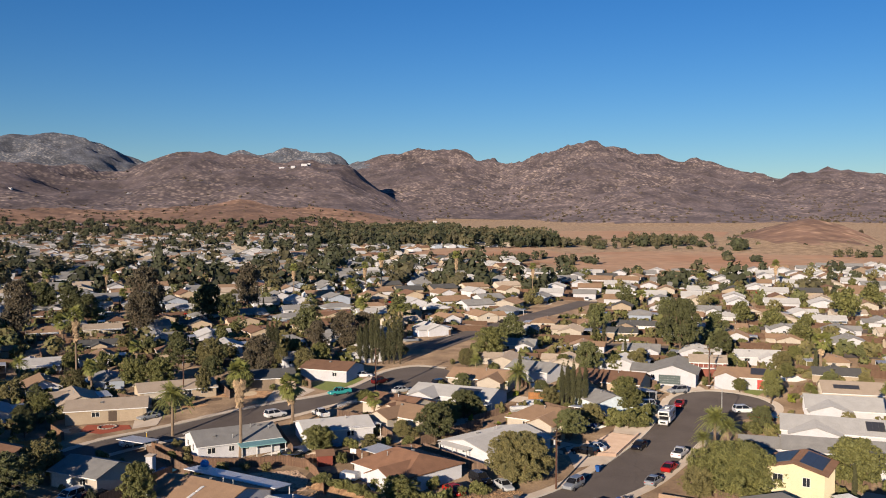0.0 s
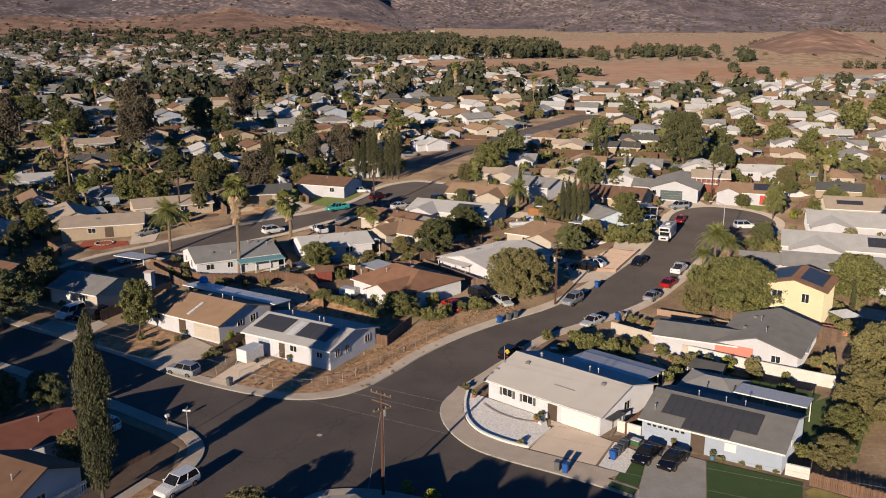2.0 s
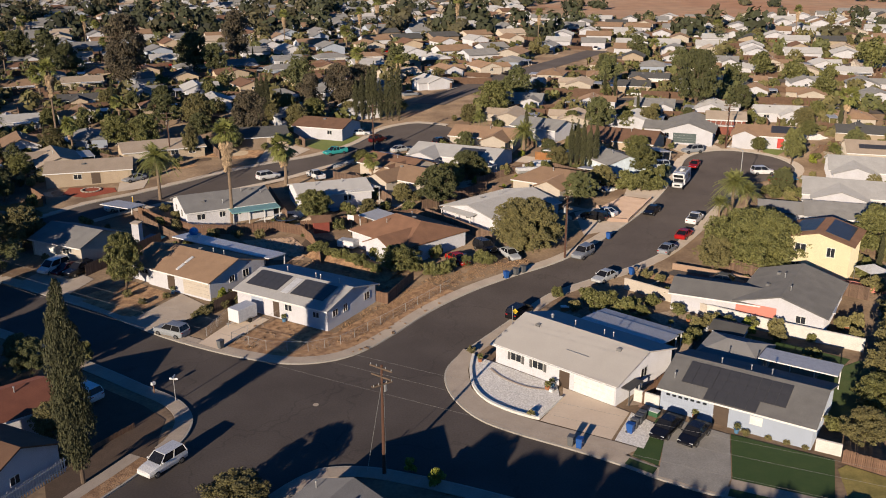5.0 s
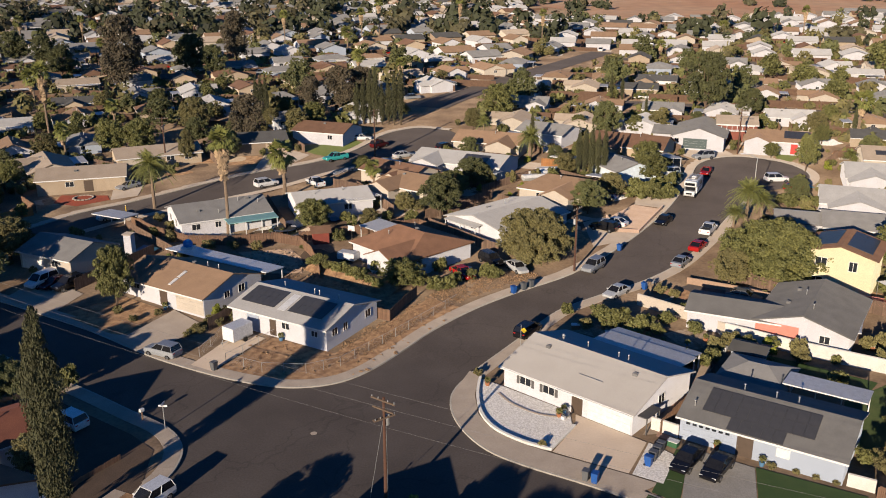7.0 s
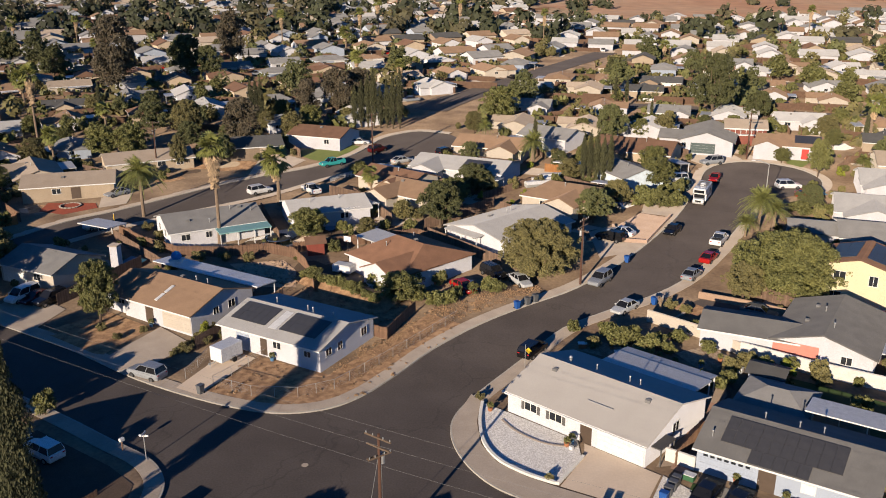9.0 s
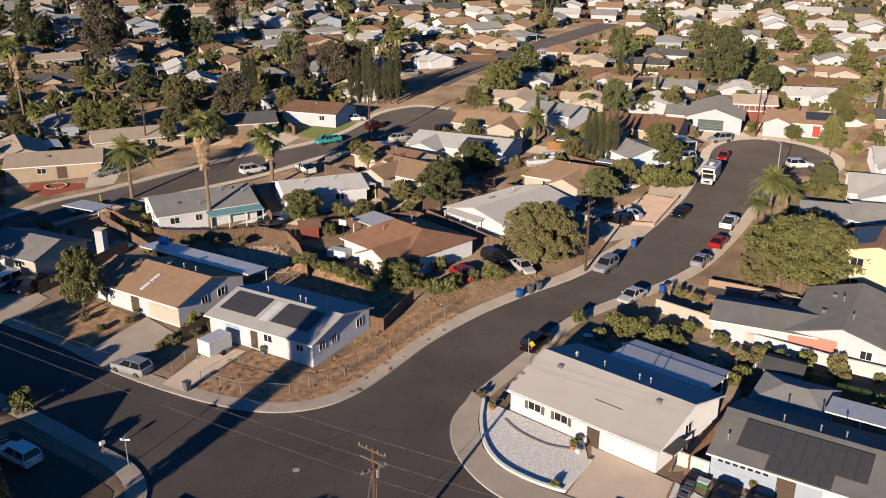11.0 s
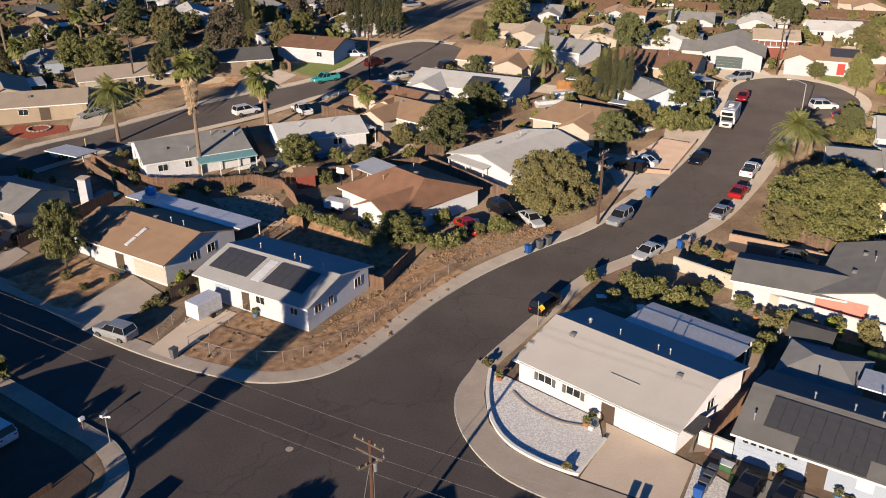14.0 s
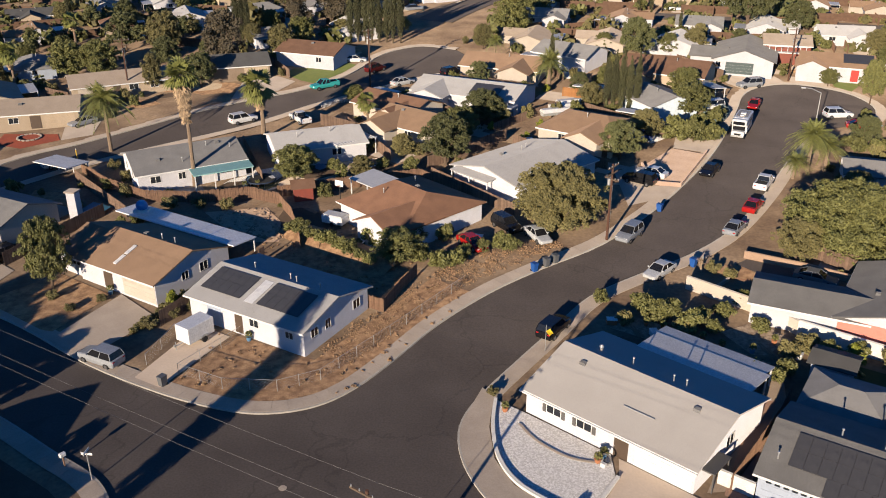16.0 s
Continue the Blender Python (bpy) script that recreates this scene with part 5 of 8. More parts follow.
house(-14.7, 52.1, 67, 14, 8.0, CREAM, ROOF_GREY, "grey-roofed house at the street corner", 2.5, 3.9, vents=[(5.4, 0.35, False, "pipe"), (3.2, 0.6, True, "pipe"), (1.2, 0.75, True, "pipe")])
house(-7.6, 51.1, 66, 10, 6.6, CREAM, ROOF_GREY, "grey-roofed wing of the corner house", 2.5, 3.6, vents=[(2.0, 0.5, False, "pipe")])
PICKET = mat("white pickets", (0.72, 0.70, 0.68), None, 0.8, 1)
fence([(-41.8, 55.2), (-39.2, 62.6)], 1.5, PICKET, "white picket fence under the brown roof", gap=0.16, board=0.12)
fence([(-54.5, 71.5), (-50.5, 75.6), (-47.0, 78.4)], 1.1, PICKET, "pale post-and-rail fence behind the red-brown roof", gap=1.5, board=0.12)
fence([(-38.9, 62.9), (-38.4, 66.4), (-36.5, 70.5)], 0.6, label="low dark board fence behind the cypress")

# ---- wings and panels that break up the larger roofs ----
solar(hr4, 16, 11, 2.6, 4.4, -3, 0.5, 5, 1)
for ob, wx, wy, turn, L, W, he, hr, wm, rm in ((cream_1, -2.6, -4.0, 90, 8.0, 6.0, 2.45, 3.8, CREAM, ROOF_TAN), (cream_2, 3.4, -3.4, 90, 7.0, 5.6, 2.45, 3.6, CREAM, ROOF_BROWN), (h3, -5.4, -4.6, 90, 8.0, 7.0, 2.45, 3.7, WHITE, ROOF_PALE),
                                                (cream_3, 3.6, -4.2, 90, 8.0, 6.4, 2.45, 3.8, CREAM, ROOF_TAN), (beige_1, -4.2, -4.4, 90, 8.4, 6.6, 2.45, 3.9, BEIGE, ROOF_BROWN), (tan_hip, 2.2, -4.8, 90, 7.6, 6.0, 2.45, 3.8, CREAM, ROOF_TAN)):
    wing(ob, wx, wy, turn, L, W, he, hr, wm, rm)
for x, y, turn, L, W, what in ((-9.0, 164.6, -18, 6.0, 3.4, "pale patio roof behind the long white house"), (-28.6, 170.4, -32, 5.0, 3.0, "white patio roof beside the brown roof"), (-3.0, 194.6, -14, 6.4, 3.2, "white patio roof behind the tan roof"),
                               (12.4, 163.6, -26, 4.6, 3.0, "pale sheet cover beside the tan hip roof"), (26.6, 178.8, -62, 5.2, 3.0, "pale sheet cover beside the pale blue house")):
    flat_cover((x, y), turn, -L / 2, L / 2, -W / 2, W / 2, 2.4, BLUEROOF if L > 5 else TRIM, what, 3)
wing(b2, 3.0, -4.6, 90, 8.5, 7.0, 2.45, 4.0, WHITE, ROOF_RUST)
flat_cover((-67.6, 134.4), -20, -3.2, 3.2, -2.0, 2.0, 2.5, TRIM, "white flat patio roof behind the dark-roofed house", 3)
flat_cover((6.1, 175.8), -20, -2.6, 2.6, -1.8, 1.8, 2.5, TRIM, "white flat patio roof beside the cypress row", 3)
flat_cover((-3.8, 141.4), 140, -2.0, 5.0, 6.3, 9.6, 2.4, ROOF_WHITE, "pale low patio roof beside the gabled house", 3)
wall_run([(17.4, 112.4), (19.4, 114.8)], 0.4, CONCRETE, "low concrete edging of a bare yard", 0.2)
pad("bare_yard", [(15.4, 113.6), (18.6, 111.2), (23.6, 110.6), (21.6, 115.2), (17.2, 116.2)], mat("bare red earth", (0.30, 0.17, 0.10), (0.24, 0.13, 0.075), 0.95, 0.5, 12, 0.03), "bare reddish earth yard", 0.172, "yard")
wall_run([(p.x, p.y) for p in smooth_line([(-2.4, 87.2), (-1.2, 85.4), (0.4, 84.0), (2.0, 83.1), (4.0, 82.8)], 4)], 0.1, CONCRETE, "low concrete edging through the gravel", 0.18, "edging")
# Brown yard soil, its colour darkened further for shade from cypress and houses.
pad("corner_soil", [(-33.4, 61.0), (-32.9, 67.0), (-34.2, 72.4), (-37.6, 74.9), (-47.6, 80.2), (-50, 77), (-43, 65), (-38.4, 57.6)], mat("shade-darkened bare soil", (0.105, 0.072, 0.05), (0.075, 0.052, 0.037), 0.95, 0.8, 10, 0.03), "brown bare soil, darkened for shade, round the tall cypress", 0.16, "yard")

# ---- trees and palms ----
LIMELEAF = mat("lime leaves", (0.24, 0.25, 0.03), (0.16, 0.18, 0.02), 0.7, 0.8, 10, island=0.3)
GREYLEAF = mat("grey-brown leaves", (0.125, 0.10, 0.062), (0.07, 0.058, 0.036), 0.8, 0.8, 10, island=0.35)
PROTO = {
    "broad": tree_proto("tree", 4.0, 7.0, 1.4, LEAF, 11, 17000, 0.155, "round leafy green tree in a yard", n=210, fine=0.47),
    "broad_dark": tree_proto("tree", 4.0, 7.5, 1.6, LEAF_DARK, 12, 16500, 0.16, "dense dark green tree in a yard", n=200, fine=0.48),
    "olive": tree_proto("tree", 4.0, 7.0, 1.3, LEAF_OLIVE, 13, 16500, 0.155, "dusty olive green tree in a yard", n=200, fine=0.47),
    "broad_far": tree_proto("tree", 4.0, 7.0, 1.2, LEAF, 51, 2000, 0.35, "round leafy green tree among houses", n=30),
    "dark_far": tree_proto("tree", 4.0, 7.5, 1.2, LEAF_DARK, 52, 2000, 0.36, "dense dark green tree among houses", n=30),
    "olive_far": tree_proto("tree", 4.0, 7.0, 1.2, LEAF_OLIVE, 53, 2000, 0.35, "dusty olive green tree among houses", n=30),
    "wide": tree_proto("tree", 7.2, 7.4, 0.4, LEAF, 14, 84000, 0.145, "wide dense green tree over the road edge", n=760, trunk=0.4, fine=0.34),
    "pepper": tree_proto("tree", 5.6, 7.6, 0.3, LEAF_OLIVE, 15, 56000, 0.14, "broad yellow-green tree beside the street", n=520, trunk=0.35, fine=0.36),
    "bush": tree_proto("shrub", 1.3, 1.9, 0.1, LEAF, 16, 1300, 0.15, "rounded green shrub on dry ground", "shrub", 18, 0.06),
    "bush_olive": tree_proto("shrub", 1.3, 1.7, 0.1, LEAF_OLIVE, 17, 1200, 0.15, "dusty olive shrub on dry ground", "shrub", 18, 0.06),
    "lime": tree_proto("shrub", 1.0, 1.5, 0.1, LIMELEAF, 18, 1300, 0.12, "bright yellow-green shrub by the kerb", "shrub", 12, 0.06),
    "agave": tree_proto("agave", 1.2, 1.3, 0.1, mat("blue-grey agave leaves", (0.20, 0.25, 0.23), (0.14, 0.18, 0.165), 0.6, 0.8, 10, island=0.2), 28, 500, 0.42, "blue-grey agave clump by the pavement", "agave", 10, 0.06),
    "grey": tree_proto("tree", 4.6, 12.0, 2.0, GREYLEAF, 19, 6500, 0.28, "tall grey-brown dusty tree", n=48),
    "cypress": cypress_proto(1.6, 19.3, 20, 38000, 0.15, "tall dense column of dark green cypress"),
    "cypress_slim": cypress_proto(0.66, 10.4, 21, 7000, 0.13, "slim green cypress in a row"),
    "cypress_dry": cypress_proto(0.9, 12.5, 22, 4600, 0.19, "tall half-dry brown cypress"),
    "fan": fan_palm_proto(15.6, 23, "tall fan palm with a dry skirt", 2.3, 5.6, 1.2),
    "fan_short": fan_palm_proto(6.5, 24, "fan palm with a dark green head", 2.2, 2.2),
    "feather": feather_palm_proto(6.2, 25, "feather palm with arching fronds", 48, 3.2),
    "queen": feather_palm_proto(6.0, 26, "queen palm with bright arching fronds", 52, 3.4),
    "phoenix": feather_palm_proto(5.2, 27, "date palm with a thick crown", 60, 3.4, 0.4),
}
DRYCYP = mat("dry cypress foliage", (0.12, 0.085, 0.048), (0.06, 0.045, 0.028), 0.85, 0.8, 10, vary=0.15, island=0.35)
PROTO["cypress_dry"].children[1].data.materials[0] = DRYCYP
PROTO["cypress_slim"].children[1].data.materials[0] = LEAF_DARK
USED = set()


def plant(kind, x, y, size=1.0, tall=1.0, turn=0.0, label="", z=None, group=""):
    ob = PROTO[kind]
    zz = gz(x, y) + 0.1 if z is None else z
    m = pose(x, y, zz, 0, 0, turn)
    if kind not in USED:
        USED.add(kind)
        ob.matrix_basis = m
        ob.scale = (size, size, size * tall)
        c = ob
    else:
        c = copy_thing(ob, m)
        c.scale = (size, size, size * tall)
    return tagged(c, label, "", group)


plant("wide", 33.8, 123.6, 1.07, 1.0, 0)
plant("pepper", 0.9, 126.4, 1.05, 1.0, 0)
plant("cypress", -36.8, 60.9, 1.0, 1.0, 0)
plant("fan", -48.2, 133.2, 1.0, 1.0, 0)
plant("fan_short", -44.3, 152.0, 1.25, 1.05, 30, "fan palm beside the street")
plant("feather", -65.6, 144.8, 1.3, 1.0, 0)
plant("fan_short", -96.5, 172.0, 0.85, 1.2, 60, "slender fan palm behind the ranch houses")
plant("queen", 35.4, 147.2, 1.1, 0.82, 0)
plant("queen", 32.8, 144.2, 0.75, 0.62, 70, "shorter queen palm by the pavement")
plant("queen", 37.8, 147.4, 0.95, 0.68, 150)
plant("phoenix", -0.9, 180.5, 1.0, 1.0, 0)
plant("broad_dark", 41.0, 224.0, 1.6, 1.3, 0, "large dark green tree behind the cul-de-sac")
plant("broad_dark", 51.5, 223.5, 0.95, 1.0, 40)
for k in range(5):
    plant("cypress_slim", 8.6 + 1.2 * k, 170.0 - 0.28 * k, 1.0, 0.93 + 0.06 * (k % 3), 60 * k, "slim green cypress in a close row", group="row of slim cypresses")
for k in range(8):
    plant("cypress_dry", -42.5 + 1.5 * k, 208.5 + 0.3 * (k % 3), 1.0, 0.8 + 0.12 * ((k * 5) % 4), 50 * k, "tall half-dry brown cypress in a row", group="row of tall cypresses")
for x, y, s in ((-49, 219, 1.0), (-55, 214, 0.85), (-45, 226, 0.9), (-62, 186.5, 0.95)):
    plant("grey", x, y, s, 1.0, x * 9)
for k in range(3):
    plant("cypress_slim", -65.5 + 1.1 * k, 203.5 + 0.3 * k, 1.15, 1.05, 50 * k, "green cypress in a clump", group="clump of cypresses")
for x, y, s, h in ((-83, 178.5, 1.05, 1.0), (-89, 178, 1.0, 1.0), (-73.5, 186, 0.75, 1.1)):
    plant("broad" if x < -80 else "broad_dark", x, y, s, h, x * 7)
for x, y, s, h in ((53, 178.0, 0.62, 1.7), (22.4, 178.5, 0.85, 0.85), (-9, 216, 1.3, 0.95), (-14, 153.5, 0.85, 0.9), (-10.2, 163, 0.7, 0.9), (52.6, 126.5, 1.25, 0.95), (-35.2, 139, 0.75, 0.75), (-53.6, 105.2, 0.76, 1.55)):
    plant("broad", x, y, s, h, x * 7)
for x, y, s, h in ((-77, 119.5, 1.15, 0.8), (-17.0, 119.0, 0.7, 0.65), (43.8, 89.5, 1.35, 1.15), (33.8, 75.2, 0.68, 0.75), (44, 80, 1.3, 1.1), (14, 158, 0.8, 0.8), (-70.3, 172, 0.5, 2.0), (-78, 196, 1.1, 1.1), (-54, 196.5, 0.9, 1.0), (-21.8, 58.0, 0.85, 0.62)):
    plant("olive", x, y, s, h, x * 7)
for x, y, s in ((5.4, 108.6, 0.85), (9.2, 107.2, 1.3), (11.6, 105.8, 1.4), (13.8, 103.8, 1.3), (15.2, 105.5, 1.0), (17.8, 107.2, 0.9), (20.5, 104.6, 1.0), (22.3, 162.5, 1.5), (24.8, 163.5, 1.6), (20, 159.6, 1.4), (26.2, 166.5, 1.3), (-12.6, 114.6, 1.2), (-10.0, 116.2, 1.1), (-15.0, 115.6, 1.2), (-7.8, 118.5, 0.9), (18.8, 96.5, 1.1), (21.4, 97.5, 1.0), (25.8, 99.8, 1.2), (33.5, 92.5, 1.2), (31.5, 77.5, 0.9), (-4.5, 119.5, 1.0), (-29.5, 131.5, 1.1), (-22.5, 131, 1.0), (-19.5, 141, 1.2), (-24, 142, 1.0), (-30.5, 140.5, 1.0), (48, 140, 1.2), (45, 139, 1.1), (50, 170, 0.9)):
    plant("bush", x, y, s, 1.0, x * 31)
for x, y, s in ((-5.0, 91.4, 0.55), (2.3, 77.2, 0.45), (-20, 118.5, 1.0), (-23, 117.5, 0.9), (-26.5, 119.5, 1.0), (-47, 103.2, 0.6), (-38.6, 101, 0.9), (-39.8, 98.8, 0.8), (-37.5, 103.5, 0.9), (-45, 126.8, 1.0), (-49, 126.2, 1.1), (-41.5, 127.0, 1.0), (-58, 134.2, 1.1), (-62, 138, 1.0), (48, 114.5, 1.6), (19.5, 115.4, 0.8), (17.8, 116.6, 0.9), (-52.5, 103.2, 0.7), (-49.5, 101, 0.6), (28, 73.6, 0.35), (26.5, 74.3, 0.35), (25, 75, 0.35), (23, 75.6, 0.45), (-40.3, 63.6, 0.9)):
    plant("bush_olive", x, y, s, 0.9, x * 31)
for x, y, s in ((-86.7, 197, 1.0), (-100, 125, 1.2), (-108, 136, 1.2), (-63, 175.5, 0.8), (-93, 140.5, 0.6), (-83, 110, 1.1), (-93, 118, 1.0)):
    plant("broad_dark", x, y, s, 1.05, x * 11)
for x, y, s in ((-4.2, 235.5, 1.25), (22, 263, 1.2), (56, 254, 1.1), (70, 281, 1.2), (78, 245, 1.0), (76, 268, 1.1), (106, 292, 1.7), (37, 329, 1.2), (47, 294, 1.1), (-44, 281, 1.3), (-65, 240, 1.4), (131, 338, 1.4)):
    plant("dark_far" if x < 60 else "broad_far", x, y, s, 1.0, x * 11)
plant("lime", -5.8, 63.9, 1.0, 1.0, 0)
plant("lime", -8.3, 66.0, 0.85, 1.0, 90)
# Trees behind the camera's way that throw the long shadows over the crossing.
for kind, x, y, s, h in (("olive", -27.0, 40.5, 0.62, 1.25), ("broad_dark", -24.0, 30.0, 0.8, 1.5), ("broad_dark", -13.0, 36.0, 1.1, 1.1), ("olive", -4.5, 34.0, 1.2, 1.05), ("olive", 4.5, 32.0, 1.1, 1.1), ("broad_dark", 12.0, 29.0, 1.2, 1.02), ("broad_dark", 20.0, 27.0, 1.2, 1.02), ("broad_dark", 29.0, 24.0, 1.2, 1.1),
                         ("broad_dark", -66.0, 50.0, 1.4, 1.2), ("broad_dark", -74.0, 56.0, 1.4, 1.3), ("broad_dark", -83.0, 62.0, 1.5, 1.2), ("broad_dark", -93.0, 66.0, 1.5, 1.3), ("broad_dark", -104.0, 74.0, 1.6, 1.3), ("olive", -50.0, 36.0, 0.75, 1.1), ("broad_dark", -60.5, 80.0, 0.75, 0.95), ("broad_dark", -66.0, 78.5, 0.8, 0.95), ("olive", -55.5, 82.6, 0.55, 0.95), ("broad_dark", -52.6, 79.6, 0.62, 1.0), ("olive", -43.4, 67.4, 0.5, 1.15), ("broad_dark", -57.6, 76.6, 0.8, 1.0), ("broad_dark", -63.5, 73.0, 0.9, 1.1), ("olive", 0.0, 33.6, 1.15, 1.08), ("broad_dark", 8.4, 30.6, 1.1, 1.07), ("broad_dark", 16.0, 28.2, 1.1, 1.14), ("broad_dark", 24.6, 25.6, 1.1, 1.12), ("broad_dark", 33.4, 22.6, 1.1, 1.12), ("olive", 38.0, 21.0, 1.15, 1.1), ("olive", -8.6, 35.4, 1.1, 1.1), ("broad_dark", -80.0, 74.0, 1.3, 1.2)):
    plant(kind, x, y, s, h, x * 13)

for kind, x, y, s, h, what in (("broad", -35.1, 136.4, 0.85, 0.85, "yellow-green tree behind the curved fence"), ("olive", -26.2, 138.6, 0.5, 0.9, "small olive tree in the back yard"), ("broad_dark", -15.1, 144.2, 1.05, 0.95, "dense round tree between back yards"),
                               ("olive", -21.6, 146.6, 0.55, 0.9, "small tree beside the cream house"), ("broad_dark", -11.2, 161.0, 0.9, 0.85, "dark round tree between roofs"), ("broad", -17.2, 114.9, 0.8, 0.75, "leafy yellow-green tree before the brown house"),
                               ("olive", -20.4, 119.0, 0.4, 0.9, "small bare-looking tree by the white wall"), ("broad", 21.7, 168.2, 0.95, 0.85, "spreading green tree beside the pale blue house"), ("broad_dark", 9.6, 148.6, 0.85, 0.9, "dense green tree beside the utility pole"),
                               ("broad_dark", 15.7, 200.5, 1.0, 1.1, "large dark tree behind the brown roof"), ("olive", 27.7, 207.5, 0.75, 0.9, "grey-green tree behind the dark roof"), ("broad", 48.5, 186.9, 0.5, 0.9, "small round street tree by the cul-de-sac"), ("broad_dark", -75.5, 106.0, 1.5, 0.75, "dense green tree over the front yard")):
    plant(kind, x, y, s, h, x * 17, what)
for k, (x, y, s) in enumerate(((17.6, 157.4, 1.4), (19.4, 157.0, 1.5), (21.2, 156.8, 1.5), (22.8, 157.2, 1.4), (24.4, 157.8, 1.3), (18.4, 159.0, 1.5), (-12.6, 114.1, 1.3), (-10.8, 114.6, 1.1), (-20.7, 118.6, 1.3), (-5.6, 119.2, 1.2), (44.5, 154.6, 1.2), (46.6, 154.0, 1.1), (48.6, 155.4, 1.2), (43.0, 156.6, 1.0), (51.0, 156.0, 1.2))):
    plant("bush", x, y, s, 1.0 + 0.15 * (k % 3), k * 53, "tall yellow-green hedge shrub")
for k, (x, y) in enumerate(((24.6, 164.0), (25.8, 166.0), (26.6, 168.2), (25.0, 167.2), (27.2, 170.0))):
    plant("agave", x, y, 1.1, 0.9, k * 70)



def bare_tree(x, y, h, seed, label):
    """A leafless tree: a trunk that forks again and again into fine twigs."""
    rnd = random.Random(seed)
    ob = thing("bare_tree", x, y, None, 0, label, "tree")
    trunk, twigs = bmesh.new(), bmesh.new()

    def grow(p, d, length, r, level):
        q = p + d * length
        tube(trunk if level < 2 else twigs, p, q, r, r * 0.6, 6 if level < 2 else 3)
        if level == 5:
            return
        for k in range(3 if level < 4 else 2):
            e = (d + Vector((rnd.uniform(-1, 1), rnd.uniform(-1, 1), rnd.uniform(-0.35, 0.6))) * 0.75).normalized()
            grow(p + d * length * rnd.uniform(0.7, 1.0), e, length * rnd.uniform(0.62, 0.8), r * 0.58, level + 1)

    grow(Vector((0, 0, -0.2)), Vector((0, 0, 1)), h * 0.27, 0.16, 0)
    part("trunk", trunk, PALMBARK, ob)
    part("twigs", twigs, PALMBARK, ob, "bare pale twigs")


bare_tree(47.0, 105.2, 6.2, 5, "bare pale-twigged tree beside the carport")
bare_tree(49.6, 101.6, 5.4, 6, "bare pale-twigged tree behind the white wall")
bare_tree(16.6, 116.4, 2.8, 9, "small bare street tree beside the pavement")
bare_tree(31.4, 100.2, 3.2, 8, "small bare tree before the white wall")
plant("bush", -48.5, 83.1, 1.15, 1.35, 40, "rounded yellow-green shrub in the corner yard")

# Tall trees beyond the view whose long shade lies over the western yards.
rng = random.Random(3)
for k in range(11):
    y = 96 + 15.0 * k
    plant("grey", -0.51 * y - 62 - rng.uniform(0, 16), y, rng.uniform(1.0, 1.35), rng.uniform(0.9, 1.15), 40 * k, "tall dusty tree along the western yards", group="tall western trees")

for k in range(11):
    x, y = rng.uniform(-185, -100), rng.uniform(190, 310)
    plant("broad_dark" if k % 3 else "grey", x, y, rng.uniform(1.05, 1.5), rng.uniform(1.0, 1.25), 33 * k, "tall dark shade tree among the western houses", group="western shade trees")

for kind, x, y, s, h in (("olive", 41.0, 86.0, 1.05, 0.9), ("broad", 37.0, 81.5, 0.7, 0.85), ("olive", 45.0, 93.5, 1.0, 0.85), ("olive", 47.5, 104.0, 0.8, 0.75), ("grey", 50.5, 108.5, 0.55, 0.55)):
    plant(kind, x, y, s, h, x * 19, "dense leafy tree beside the back lawn" if y < 95 else "dry grey-brown tree beside the coral wall")

# ---- vehicles ----
car("suv", "white", -30.9, 64.2, 245, "white suv parked at the kerb")
car("suv", "silver", -41.9, 92.6, 160, "silver wagon parked at the kerb")
car("sedan", "black", 15.4, 75.4, 238, "black car parked on the concrete drive", 0.19)
car("sedan", "black", 17.9, 74.4, 238, "black car parked beside another on the drive", 0.19)
car("pickup", "teal", -40.8, 177.6, 222, "turquoise vintage pickup beside the lawn")
car("suv", "white", -49.8, 158.9, 45, "white small suv at the kerb")
car("sedan", "white", -38.8, 194.5, 10, "white car on a drive")
car("suv", "maroon", -33.6, 188.6, 60, "dark red suv at the cul-de-sac")
car("sedan", "pale", -27.2, 181.0, 45, "pale car parked at the cul-de-sac")
car("suv", "black", -19.0, 187.6, 50, "black car at the cul-de-sac")
car("pickup", "white", -40.6, 159.8, 130, "white pickup truck nosed up to the house", 0.14)
car("sedan", "red", 33.4, 174.5, 250, "red car parked in the cul-de-sac")
car("suv", "silver", 34.5, 185.0, 205, "silver pickup-like suv on a drive", 0.16)
car("suv", "white", 45.8, 170.6, 10, "white suv parked in the cul-de-sac")
car("sedan", "red", 48.0, 165.6, 350, "red car beside a garden")
car("sedan", "black", 21.8, 145.2, 243, "black car parked by the pavement")
car("pickup", "white", 28.4, 141.4, 65, "white pickup truck at the kerb")
car("sedan", "red", 25.6, 134.0, 62, "bright red car at the kerb")
car("sedan", "silver", 22.2, 127.4, 60, "silver car at the kerb")
car("suv", "silver", 9.3, 124.2, 240, "silver suv parked at the kerb")
car("sedan", "pale", 12.0, 115.6, 232, "pale silver car at the kerb")
car("sedan", "pale", -1.6, 122.6, 300, "silver car parked on the verge", 0.14)
car("suv", "black", -5.4, 124.8, 310, "black suv on the verge", 0.14)
car("suv", "blue", 13.0, 157.2, 160, "dark blue suv beside a house", 0.14)
car("suv", "black", 11.8, 140.6, 150, "dark suv on a drive", 0.14)
car("sedan", "white", 13.6, 143.2, 150, "white car on a drive", 0.14)
car("suv", "black", 0.4, 102.6, 62, "black suv parked behind the sign", 0.02)
car("sedan", "grey", 28.6, 115.4, 335, "dark grey car on the paved yard", 0.18)
car("sedan", "silver", -75.1, 154.9, 235, "silver car on a drive", 0.14)
